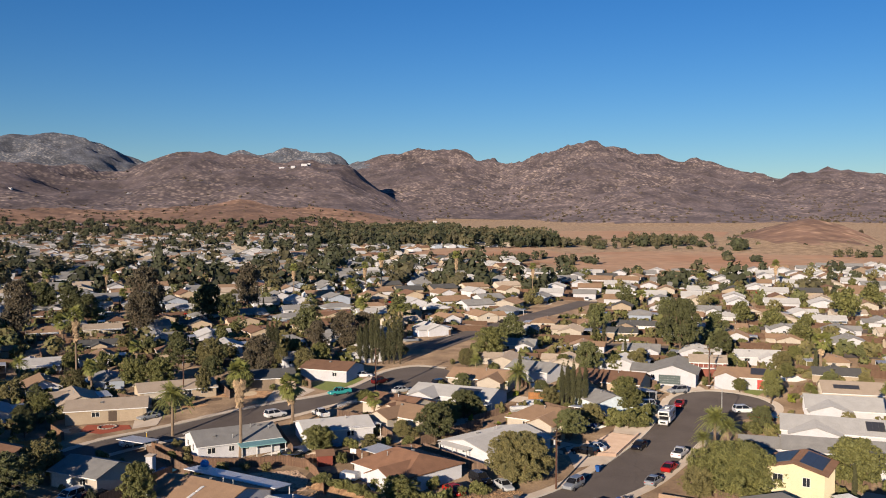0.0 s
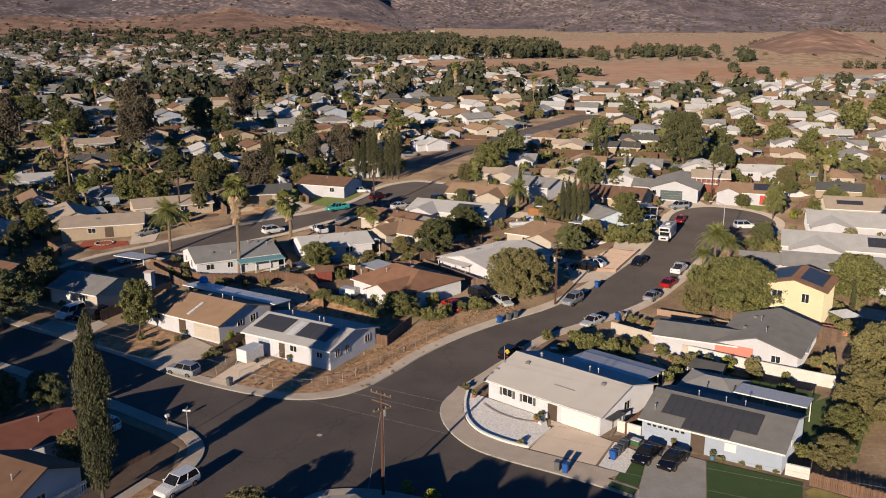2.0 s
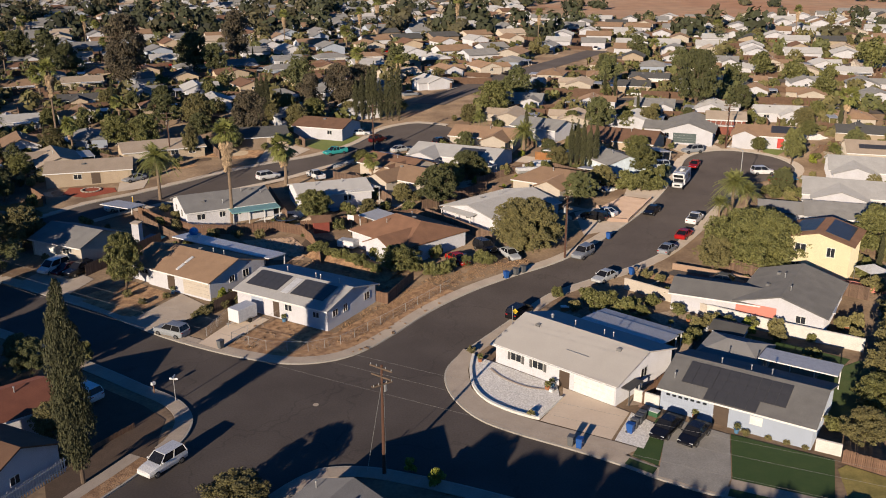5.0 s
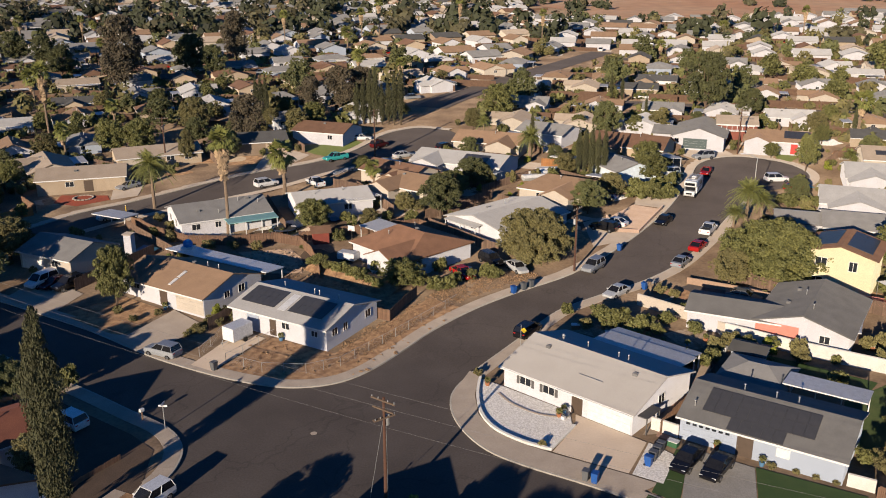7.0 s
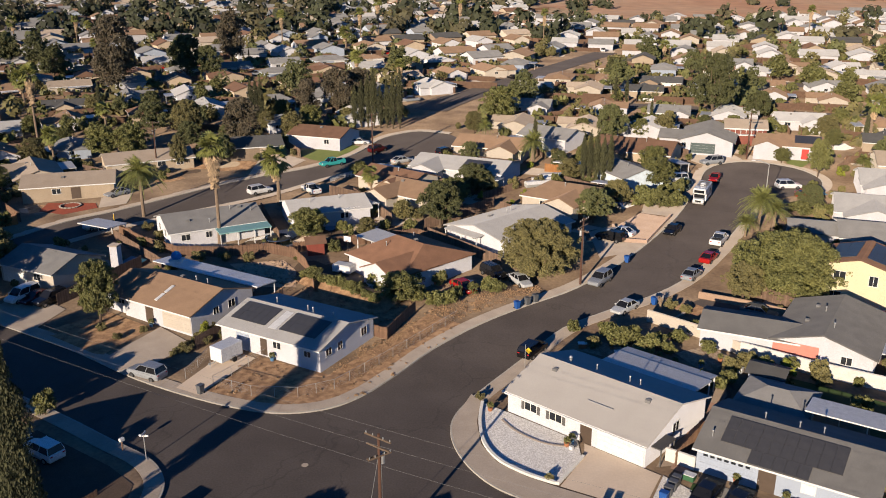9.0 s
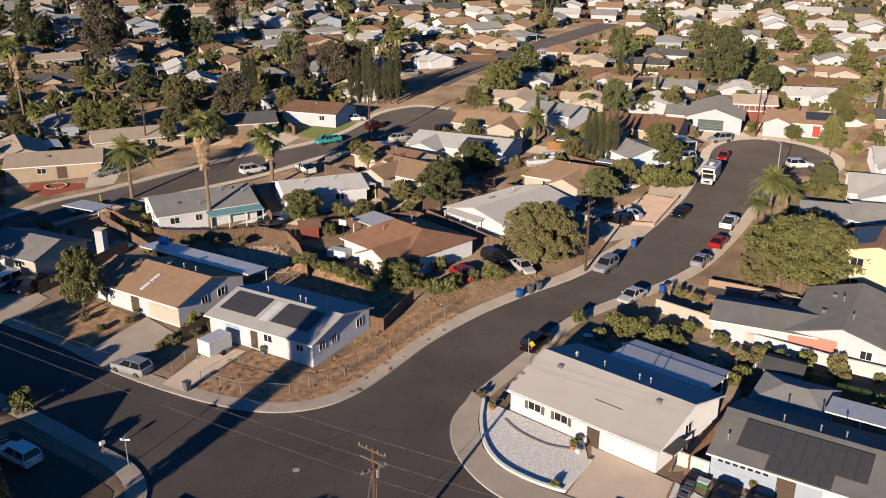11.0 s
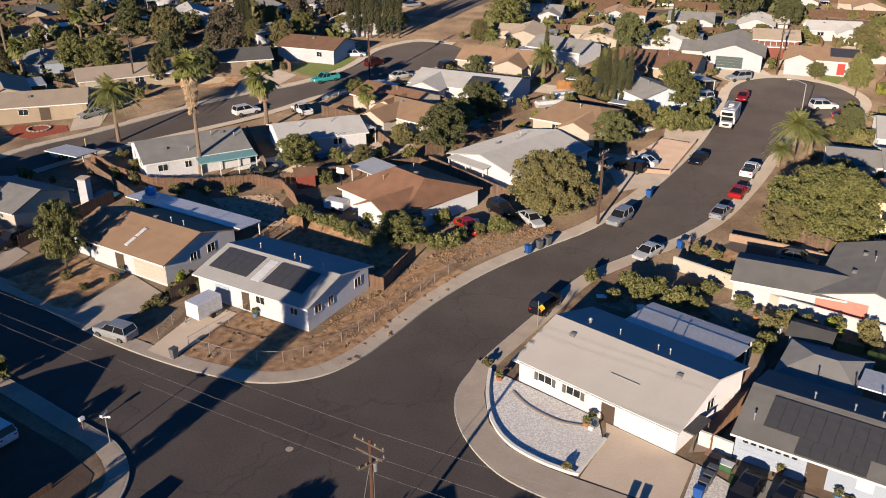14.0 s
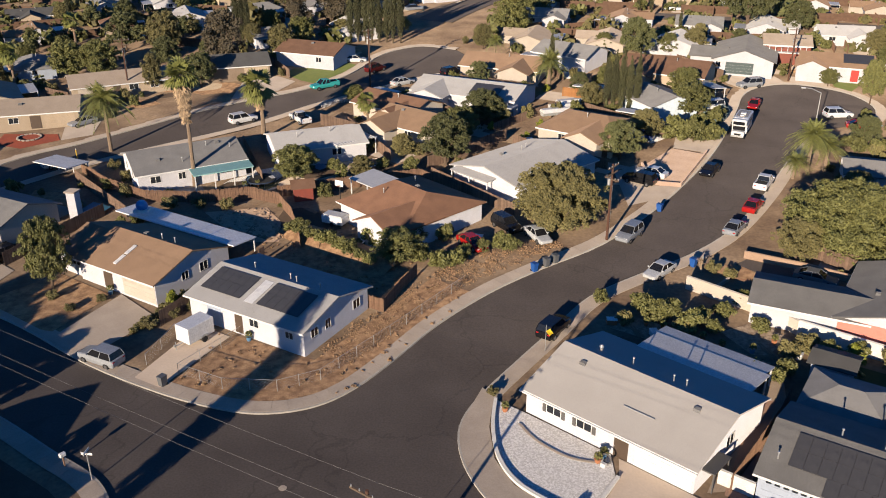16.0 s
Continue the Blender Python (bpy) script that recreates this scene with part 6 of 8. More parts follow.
car("van", "white", -67.2, 110.8, 250, "white van on the drive", 0.19)
car("suv", "black", -63.0, 110.2, 245, "black suv on the drive", 0.19)
car("suv", "grey", 10.6, 98.9, 235, "dark pickup tucked beside the hedge", 0.14)
car("sedan", "pale", -70.6, 138.5, 50, "pale car by the kerb")
car("sedan", "silver", 28.6, 61.3, 162, "silver car parked at the kerb")
car("sedan", "blue", 12.6, 60.6, 164, "dark blue car parked in shade")

car("suv", "white", -44.5, 75.9, 154, "white suv parked beside the red-roofed house", 0.14)
car("sedan", "red", -9.2, 119.8, 310, "red car tucked beside the brown house", 0.14)
car("sedan", "maroon", -65.1, 110.6, 247, "dark red car between two others on a drive", 0.19)

rv = thing("motorhome", 28.9, 161.6, gz(28.9, 161.6), 250, "old white motorhome parked at the kerb", "motorhome")
bm = bmesh.new()
prism(bm, [(-3.4, -1.1), (1.9, -1.1), (1.9, 1.1), (-3.4, 1.1)], 0.55, 3.0)
bmesh.ops.bevel(bm, geom=list(bm.edges), offset=0.12, segments=2, affect="EDGES")
part("body", bm, paint("white"), rv)
part("cab", boxes((1.9, 3.3, -0.95, 0.95, 0.5, 1.25), bevel=0.12), paint("white"), rv)
part("overcab", boxes((1.75, 2.9, -1.1, 1.1, 1.95, 2.98), bevel=0.15), paint("white"), rv)
part("windscreen", boxes((1.905, 2.5, -0.88, 0.88, 1.26, 1.94), bevel=0.05), CARGLASS, rv)
for s in (-1, 1):
    part("stripe", boxes((-3.35, 1.8, s * 1.103 - 0.004, s * 1.103 + 0.004, 1.3, 1.5)), paint("tan"), rv)
    part("side_window", boxes((-2.4, -0.8, s * 1.105 - 0.008, s * 1.105 + 0.008, 1.7, 2.3)), CARGLASS, rv)
    part("headlight", boxes((3.28, 3.34, s * 0.7 - 0.15, s * 0.7 + 0.15, 0.75, 0.95)), HEAD, rv)
    for ax in (-2.2, 2.5):
        part("wheel", tube(bmesh.new(), (ax, s * 0.75, 0.38), (ax, s * 1.0, 0.38), 0.38, 0.38, 14), TYRE, rv)
part("roof_unit", boxes((-1.2, -0.3, -0.4, 0.4, 3.0, 3.22), bevel=0.05), TRIM, rv)
part("overcab_window", boxes((2.895, 2.915, -0.85, 0.85, 2.2, 2.7)), CARGLASS, rv)
part("roof_patch", boxes((-2.9, 0.9, -0.85, 0.85, 3.003, 3.02)), paint("tan"), rv, "faded brown roof panel")
part("roof_vent", boxes((0.2, 0.7, -0.3, 0.3, 3.023, 3.16), bevel=0.03), TRIM, rv)
part("grille", boxes((3.302, 3.325, -0.5, 0.5, 0.68, 0.98)), TYRE, rv)
part("bumper", boxes((3.3, 3.42, -0.95, 0.95, 0.42, 0.6), bevel=0.03), METAL, rv)

tr = thing("box_trailer", -34.4, 97.2, gz(-34, 97) + 0.18, 62, "white enclosed box trailer on the drive", "trailer")
part("body", boxes((-1.6, 1.6, -0.95, 0.95, 0.42, 2.15), bevel=0.05), paint("white"), tr)
part("tongue", boxes((-2.6, -1.6, -0.05, 0.05, 0.42, 0.5), (-2.65, -2.5, -0.1, 0.1, 0.4, 0.62)), METAL, tr)
part("jack", tube(bmesh.new(), (-2.45, 0, 0), (-2.45, 0, 0.9), 0.04, 0.04), METAL, tr)
for s in (-1, 1):
    part("wheel", tube(bmesh.new(), (0.2, s * 0.96, 0.32), (0.2, s * 1.14, 0.32), 0.32, 0.32, 12), TYRE, tr)
    part("fender", boxes((-0.25, 0.65, s * 1.05 - 0.1, s * 1.05 + 0.1, 0.66, 0.72)), METAL, tr)
cp = thing("camper_shell", -26.6, 124.0, None, -20, "small white camper trailer in the back yard", "trailer")
part("body", boxes((-1.5, 1.5, -0.85, 0.85, 0.3, 1.3), bevel=0.08), paint("white"), cp)
part("lid", boxes((-1.4, 1.4, -0.75, 0.75, 1.303, 1.42), bevel=0.04), BLUEROOF, cp)
for s in (-1, 1):
    part("wheel", tube(bmesh.new(), (0.0, s * 0.75, 0.28), (0.0, s * 0.92, 0.28), 0.28, 0.28, 12), TYRE, cp)

# ---- bins ----
BINBLUE = mat("blue bin plastic", (0.02, 0.10, 0.36), None, 0.5, 2)
BINGREY = mat("grey bin plastic", (0.13, 0.135, 0.14), None, 0.5, 2)
for x, y, a, m, l in ((6.9, 71.6, -20, BINBLUE, "blue wheelie bin at the kerb"), (6.1, 71.9, -20, BINGREY, "grey wheelie bin at the kerb"), (11.9, 74.9, 60, BINBLUE, "blue wheelie bin beside the drive"), (12.4, 75.8, 60, BINGREY, "grey wheelie bin beside the drive"),
                      (12.9, 76.7, 60, BINGREY, "grey wheelie bin beside the drive"), (13.3, 77.5, 60, BINGREY, "grey wheelie bin beside the drive"), (-1.8, 114.6, 40, BINBLUE, "blue wheelie bin at the verge"), (-0.5, 115.9, 40, BINGREY, "grey wheelie bin at the verge"), (0.5, 116.9, 40, BINGREY, "grey wheelie bin at the verge"),
                      (-34.5, 89.3, -25, BINGREY, "grey wheelie bin at the kerb"), (15.9, 117.6, 50, BINBLUE, "blue wheelie bin by the pavement"), (13.6, 131.8, 60, BINBLUE, "blue wheelie bin on the pavement")):
    wheelie_bin(x, y, a, m, l)

# ---- poles, wires, signs ----


def utility_pole(x, y, h, turn, label, guy=None):
    ob = thing("utility_pole", x, y, gz(x, y) + 0.1, 0, label, "utility pole")
    part("pole", tube(bmesh.new(), (0, 0, -0.3), (0, 0, h), 0.17, 0.11, 10), POLEWOOD, ob)
    bm = boxes((-1.25, 1.25, -0.16, -0.05, h - 0.35, h - 0.22), (-1.1, 1.1, -0.16, -0.05, h - 1.15, h - 1.03))
    arm = part("crossarm", bm, BARK, ob)
    arm.matrix_basis = pose(0, 0, 0, 0, 0, turn)
    low = part("crossarm", boxes((-1.0, 1.0, -0.15, -0.05, h - 1.9, h - 1.78), (-1.0, 1.0, 0.05, 0.15, h - 1.9, h - 1.78)), BARK, ob)
    low.matrix_basis = pose(0, 0, 0, 0, 0, turn + 72)
    for k in (-0.9, -0.4, 0.4, 0.9):
        part("insulator", tube(bmesh.new(), (k, -0.1, h - 1.78), (k, -0.1, h - 1.6), 0.05, 0.03, 6), METAL, low)
    part("cable_riser", tube(bmesh.new(), (0.16, 0.02, -0.2), (0.13, 0.02, h - 2.6), 0.03, 0.03, 5), METAL, ob)
    for k in (-1.15, -0.5, 0.5, 1.15):
        part("insulator", tube(bmesh.new(), (k, -0.1, h - 0.22), (k, -0.1, h - 0.05), 0.05, 0.03, 6), METAL, arm)
    b = part("transformer", tube(bmesh.new(), (0.0, 0.32, h - 2.6), (0.0, 0.32, h - 1.8), 0.22, 0.22, 12), METAL, ob)
    b.matrix_basis = pose(0, 0, 0, 0, 0, turn)
    if guy:
        part("guy_wire", tube(bmesh.new(), (0, 0, h - 1.5), guy, 0.02, 0.02, 4), METAL, ob)
    return ob


WIRE = mat("weathered cable", (0.22, 0.21, 0.2), None, 0.6, 2)


def wire(a, b, sag, label="black overhead wire between poles"):
    a, b = Vector(a), Vector(b)
    bm = bmesh.new()
    side = (b - a).cross(Vector((0, 0, 1))).normalized() * 0.008
    up, prev = Vector((0, 0, 0.008)), None
    for k in range(17):
        t = k / 16
        p = a.lerp(b, t) - Vector((0, 0, sag * 4 * t * (1 - t)))
        ring_v = [bm.verts.new(p + o) for o in (side, up, -side, -up)]
        for i in range(4) if prev else ():
            bm.faces.new((prev[i], prev[(i + 1) % 4], ring_v[(i + 1) % 4], ring_v[i]))
        prev = ring_v
    me = link_mesh("overhead_wire", bm, WIRE)
    tagged(me, label, "wire", "overhead wires")


utility_pole(-10.7, 65.3, 10.8, -30, "brown timber utility pole with crossarms at the corner", (-1.6, 0.4, 0))
utility_pole(6.6, 123.2, 9.6, 60, "brown timber utility pole beside the road")
utility_pole(-32.6, 178.2, 10.5, 45, "brown timber utility pole by the cul-de-sac")
utility_pole(42.3, 189.6, 9.5, 0, "brown timber utility pole behind the cul-de-sac")
utility_pole(-74.0, 170.0, 10.0, 20, "brown timber utility pole by the ranch house")
d = Vector((math.cos(radians(-30)), math.sin(radians(-30)), 0))
for k, z in ((-1.1, 10.65), (1.1, 10.65), (0.3, 8.0)):
    a = Vector((-10.7, 65.3, z)) + Vector((0.45, 0.89, 0)) * k
    wire(a, a + Vector((62, -20, 0.2)), 0.7)
    wire(a, a + Vector((-66, 30, 0.3)), 0.7)

sg = thing("warning_sign", -0.4, 98.9, None, -20, "yellow diamond warning sign on a steel post", "road sign")
part("post", tube(bmesh.new(), (0, 0, -0.2), (0, 0, 2.9), 0.035, 0.035, 6), METAL, sg)
bm = prism(bmesh.new(), [(0, -0.02), (0.54, -0.02), (0.54, 0.0), (0, 0.0)], 0, 0.54)
p = part("plate", bm, mat("yellow sign face", (0.80, 0.55, 0.02), None, 0.5, 2), sg)
p.matrix_basis = pose(0, -0.04, 2.25, 0, 45, 0)
sg2 = thing("street_sign", -34.7, 76.3, None, 0, "pale street name post at the corner", "street sign")
part("post", tube(bmesh.new(), (0, 0, -0.2), (0, 0, 2.7), 0.05, 0.05, 6), METAL, sg2)
part("blade", boxes((-0.45, 0.45, -0.02, 0.02, 2.45, 2.65)), TRIM, sg2)
part("blade", boxes((-0.02, 0.02, -0.45, 0.45, 2.67, 2.87)), TRIM, sg2)
mb = thing("mailbox", -37.6, 77.6, None, 60, "white mailbox on a post", "mailbox")
part("post", boxes((-0.05, 0.05, -0.05, 0.05, -0.2, 1.0)), WOOD, mb)
part("box", boxes((-0.25, 0.25, -0.16, 0.16, 1.003, 1.35), bevel=0.05), TRIM, mb)
hy = thing("marker_post", -69.0, 141.0, None, 0, "short yellow marker post beside the street", "post")
part("post", tube(bmesh.new(), (0, 0, -0.2), (0, 0, 1.5), 0.09, 0.08, 8), mat("yellow post paint", (0.70, 0.46, 0.06), None, 0.6, 2), hy)
part("cap", tube(bmesh.new(), (0, 0, 1.503), (0, 0, 1.6), 0.1, 0.06, 8), TRIM, hy)
fence([(-38.6, 166.4), (-36.6, 169.6), (-33.0, 171.2)], 0.8, PICKET, "low white picket fence round a front lawn", gap=0.18, board=0.1)
ringed = thing("stone_ring", -80.6, 148.4, gz(-80.6, 148.4) + 0.17, 0, "ring of pale stones in the red yard", "stone ring")
for k in range(16):
    q = k * math.tau / 16
    part("stone", boxes((-0.28, 0.28, -0.16, 0.16, 0.0, 0.2), bevel=0.05), CONCRETE, ringed).matrix_basis = pose(1.7 * math.cos(q), 1.7 * math.sin(q), 0, 0, 0, math.degrees(q) + 90)
lamp = thing("street_lamp", 38.9, 158.6, None, 90, "steel street lamp with a curved arm", "street lamp")
bm = tube(bmesh.new(), (0, 0, -0.2), (0, 0, 7.6), 0.1, 0.07)
tube(bm, (0, 0, 7.6), (0.0, 1.4, 8.2), 0.07, 0.06, 6)
tube(bm, (0.0, 1.4, 8.2), (0.0, 2.4, 8.3), 0.06, 0.06, 6)
part("pole", bm, METAL, lamp)
part("head", boxes((-0.15, 0.15, 2.3, 2.95, 8.22, 8.36), bevel=0.04), TRIM, lamp)
tagged(link_mesh("manhole_cover", tube(bmesh.new(), (-20.0, 77.3, 0.001), (-20.0, 77.3, 0.012), 0.32, 0.32, 20), CONCRETE), "pale round manhole cover in the asphalt", "manhole cover")

# ---- the suburb beyond: houses, trees and streets ----
FIELD_A = [(-125, 613), (-100, 800), (-5, 850), (24, 730), (99, 770), (181, 760), (303, 786), (420, 820), (420, 640), (221, 566), (169, 589), (131, 534), (82, 498), (38, 512), (5, 604), (-32, 634), (-82, 650)]
FIELD_B = [(2, 1250), (40, 1420), (123, 1450), (178, 1400), (260, 1450), (294, 1380), (237, 1142), (171, 1182), (87, 1053), (28, 1128)]
flat_sheet("field", FIELD_A, FIELD, 0.3, "wide reddish ploughed field beyond the houses", "field")
flat_sheet("field_far", FIELD_B, FIELD, 0.5, "bare reddish field below the hills", "field")
NEAR = [(o.location.x, o.location.y) for o in scene.objects if o.name.split(".")[0] == "house"]
rng = random.Random(5)
KINDS = []
for k, (wm, rm, L, W, hr, hip, what) in enumerate((
        (WHITE, ROOF_WHITE, 14, 10, 4.2, 0, "white house with a pale roof"), (CREAM, ROOF_TAN, 13, 10, 4.1, 0, "cream house with a tan roof"), (BEIGE, ROOF_BROWN, 14, 10, 4.1, 3.0, "beige house with a brown hip roof"),
        (WHITE, ROOF_GREY, 13, 10.5, 4.3, 0, "white house with a grey roof"), (CREAM, ROOF_BEIGE, 15, 10, 4.1, 0, "cream house with a beige roof"), (BEIGE, ROOF_DARK, 14, 10, 4.2, 0, "beige house with a dark roof"),
        (WHITE, ROOF_TAN, 12, 9.5, 4.4, 0, "white house with a tan gable roof"), (TANWALL, ROOF_DARK, 15, 10.5, 4.0, 0, "tan stucco house with a dark roof"), (GREYWALL, ROOF_GREY, 14, 10.5, 4.0, 3.2, "grey house with a grey hip roof"),
        (BEIGE, ROOF_BROWN, 15, 10.5, 4.0, 0, "beige house with a brown gable roof"), (CREAM, ROOF_TAN, 13.5, 11, 4.1, 3.4, "cream house with a tan hip roof"))):
    ob = house(0, -300 - 30 * k, 0, L, W, wm, rm, what + " in the suburb", 2.4, hr, hip=hip, windows=[("f", -3.5, 1.6, 1.0, 1.0), ("l", 0, 1.2, 1.0, 1.1)], garages=[("f", 3.0, 4.6, TRIM)], group="suburban houses")
    if not hip:
        wing(ob, (2.8, -3.2, -2.6, 3.0, -3.0, 0, 2.4, -3.5, 0, 3.4, 0)[k], -4.2, 90, 8.5, (6.4, 6.0, 6, 7.0, 6.6, 6.4, 5.6, 7, 6, 6.6, 6)[k], 2.4, 3.8, wm, rm)
    if k % 2 == 0:
        part("patio_roof", boxes((-L / 2 + 1, 1.0, W / 2 - 0.4, W / 2 + 3.0, 2.2, 2.3)), (BLUEROOF, TRIM)[k % 4 // 2], ob, "pale flat patio roof")
        part("patio_post", boxes((-L / 2 + 1.1, -L / 2 + 1.2, W / 2 + 2.8, W / 2 + 2.9, -0.4, 2.197)), TRIM, ob)
        part("patio_post", boxes((0.8, 0.9, W / 2 + 2.8, W / 2 + 2.9, -0.4, 2.197)), TRIM, ob)
    for vx, vt in ((-2.5, 0.75), (1.5, 0.85)):
        roof_vent(ob, L, W, 2.4, hr, vx, vt, True, "pipe" if vx > 0 else "box")
    KINDS.append(ob)
road_np = [np.array([(p.x, p.y) for p in line]) for line in (ROAD_S, BACK_S2)]
placed, far_rows, far_roads = list(NEAR), [], []
first = [True] * len(KINDS)


STREET3 = smooth_line([(-27.5, 228), (-22.6, 242.6), (-15.0, 260.8), (-7.1, 279.6), (7.8, 314.2), (24, 352)], 6)
far_roads.append(STREET3)
S3 = np.array([(p.x, p.y) for p in STREET3])


def blocked(x, y):
    if 220 < y < 360 and np.min(np.hypot(S3[:, 0] - x, S3[:, 1] - y)) < 11:
        return True
    if y > 480 and inside(np.array([x]), np.array([y]), FIELD_A)[0]:
        return True
    if y < 215 and any(inside(np.array([x]), np.array([y]), r)[0] for r in (ROAD_S, BACK_S2)):
        return True
    return any(np.min(np.hypot(r[:, 0] - x, r[:, 1] - y)) < 9.5 for r in road_np) if y < 230 else False


def far_edge(x, y):
    """How far the houses reach."""
    if x > -20 + 0.02 * y:
        return 500 + 0.5 * max(0, x - 60)
    return 1250


for sheet, ang, s0, s1 in (("left", 33, -900, 1500), ("right", -9, -300, 900)):
    a = radians(ang)
    ux, uy, vx, vy = math.cos(a), math.sin(a), -math.sin(a), math.cos(a)
    for r in range(-18, 45):
        base = r * 46.0
        street = []
        for off in (-13.6, 13.6):
            s = s0 + rng.uniform(0, 8)
            while s < s1:
                s += rng.uniform(13.6, 17.4)
                jit = rng.uniform(-1.8, 1.8)
                x, y = s * ux + (base + off + jit) * vx, s * uy + (base + off + jit) * vy + 150
                side_left = x < -14 + 0.03 * (y - 200)
                if side_left != (sheet == "left") or y < 128 or y > far_edge(x, y) or abs(x + 0.11 * y) > 0.62 * y + 45:
                    continue
                if y < 205 and -92 < x < 42 or (x < -60 and rng.random() < 0.06):
                    continue
                if blocked(x, y) or any((px - x) ** 2 + (py - y) ** 2 < 11.2 ** 2 for px, py in (placed if y < 420 else placed[-60:])):
                    continue
                placed.append((x, y))
                turn = ang + (0 if off < 0 else 180) + rng.choice((0, 0, 90, 90)) + rng.uniform(-5, 5)
                k = rng.choices(range(11), (8.0, 1.6, 0.8, 4.5, 2.6, 0.8, 4.0, 0.2, 1.0, 0.7, 1.6) if x > -40 else (3.0, 0.8, 1.4, 3.2, 1.2, 1.8, 1.4, 1.2, 3.0, 1.4, 0.8))[0]
                if y < 315:
                    m = pose(x, y, gz(x, y) + 0.12, 0, 0, turn) @ Matrix.Scale(rng.uniform(0.84, 0.92), 4)
                    if first[k]:
                        first[k] = False
                        KINDS[k].matrix_basis = m
                    else:
                        copy_thing(KINDS[k], m)
                else:
                    far_rows.append((x, y, turn, k, rng.uniform(0.85, 1.15)))
        run = []
        for j in range(int((s1 - s0) / 12)):
            s = s0 + j * 12
            x, y = s * ux + base * vx, s * uy + base * vy + 150
            ok = (x < -14 + 0.03 * (y - 200)) == (sheet == "left") and 222 < y < far_edge(x, y) and not blocked(x, y)
            if ok:
                run.append(Vector((x, y)))
            if (not ok or j == int((s1 - s0) / 12) - 1) and run:
                if len(run) > 3:
                    far_roads.append(run)
                run = []
bm = bmesh.new()
for run in far_roads:
    band(bm, run, -4.6, 4.6, 0.2)
tagged(link_mesh("road_suburb", bm, ASPHALT), "grey asphalt streets between the far houses", "road", kind="structure")

# Houses too far to count: one mesh of bodies and one of roofs for each colour.
WALLS = {0: WHITE, 1: CREAM, 2: BEIGE, 3: WHITE, 4: CREAM, 5: BEIGE, 6: WHITE, 7: TANWALL, 8: GREYWALL, 9: BEIGE, 10: CREAM}
ROOFS = {0: ROOF_WHITE, 1: ROOF_TAN, 2: ROOF_BROWN, 3: ROOF_GREY, 4: ROOF_BEIGE, 5: ROOF_DARK, 6: ROOF_TAN, 7: ROOF_DARK, 8: ROOF_GREY, 9: ROOF_BROWN, 10: ROOF_TAN}
for k in range(11):
    vs, fs, mi = [], [], []
    for x, y, turn, kind, s in far_rows:
        if kind != k:
            continue
        L, W, z = 11.8 * s, 9.0 * s, gz(x, y)
        c, sn = math.cos(radians(turn)), math.sin(radians(turn))
        n = len(vs)
        for lx, ly, lz in ((-.47, -.44, -1), (.47, -.44, -1), (.47, .44, -1), (-.47, .44, -1), (-.47, -.44, 2.6), (.47, -.44, 2.6), (.47, .44, 2.6), (-.47, .44, 2.6), (-.47, 0, 4.0), (.47, 0, 4.0),
                           (-.5, -.5, 2.55), (.5, -.5, 2.55), (.5, .5, 2.55), (-.5, .5, 2.55), (-.5, 0, 4.25), (.5, 0, 4.25), (-.5, -.5, 2.4), (.5, -.5, 2.4), (.5, .5, 2.4), (-.5, .5, 2.4)):
            vs.append((x + c * lx * L - sn * ly * W, y + sn * lx * L + c * ly * W, z + lz * (0.9 + 0.1 * s)))
        for q, m in (((0, 1, 5, 4), 0), ((2, 3, 7, 6), 0), ((1, 2, 6, 9, 5), 0), ((3, 0, 4, 8, 7), 0), ((10, 11, 15, 14), 1), ((12, 13, 14, 15), 1), ((16, 17, 11, 10), 1), ((18, 19, 13, 12), 1)):
            fs.append([n + i for i in q])
            mi.append(m)
    if not fs:
        continue
    me = bpy.data.meshes.new("far_houses")
    me.from_pydata(vs, [], fs)
    me.materials.append(WALLS[k])
    me.materials.append(ROOFS[k])
    me.polygons.foreach_set("material_index", mi)
    tagged(new("far_houses", me), "far rows of small single-storey houses", "houses", kind="stuff")

# Garden trees among the houses: separate ones near, one mass far off.
count = 0
spots = []
while count < 170:
    y = 135 + 290 * rng.random()
    x = -0.11 * y + (rng.random() * 2 - 1) * (0.6 * y + 30)
    dense = 0.36 if x < -25 else 0.42
    if rng.random() > dense or (y < 205 and -100 < x < 50) or blocked(x, y):
        continue
    near = min((px - x) ** 2 + (py - y) ** 2 for px, py in placed)
    if near < 6.8 ** 2:
        continue
    count += 1
    kind = rng.choices(("broad_far", "dark_far", "olive_far", "cypress_slim", "fan_short", "bush", "fan"), (3.4, 2.2, 3.2, 1.6, 2.0, 2.6, 0.9))[0]
    s = rng.uniform(0.35, 0.8) if kind not in ("bush", "fan_short", "fan") else rng.uniform(0.9, 1.4) if kind != "fan" else rng.uniform(0.7, 0.95)
    plant(kind, x, y, s, rng.uniform(0.85, 1.15), rng.random() * 360)


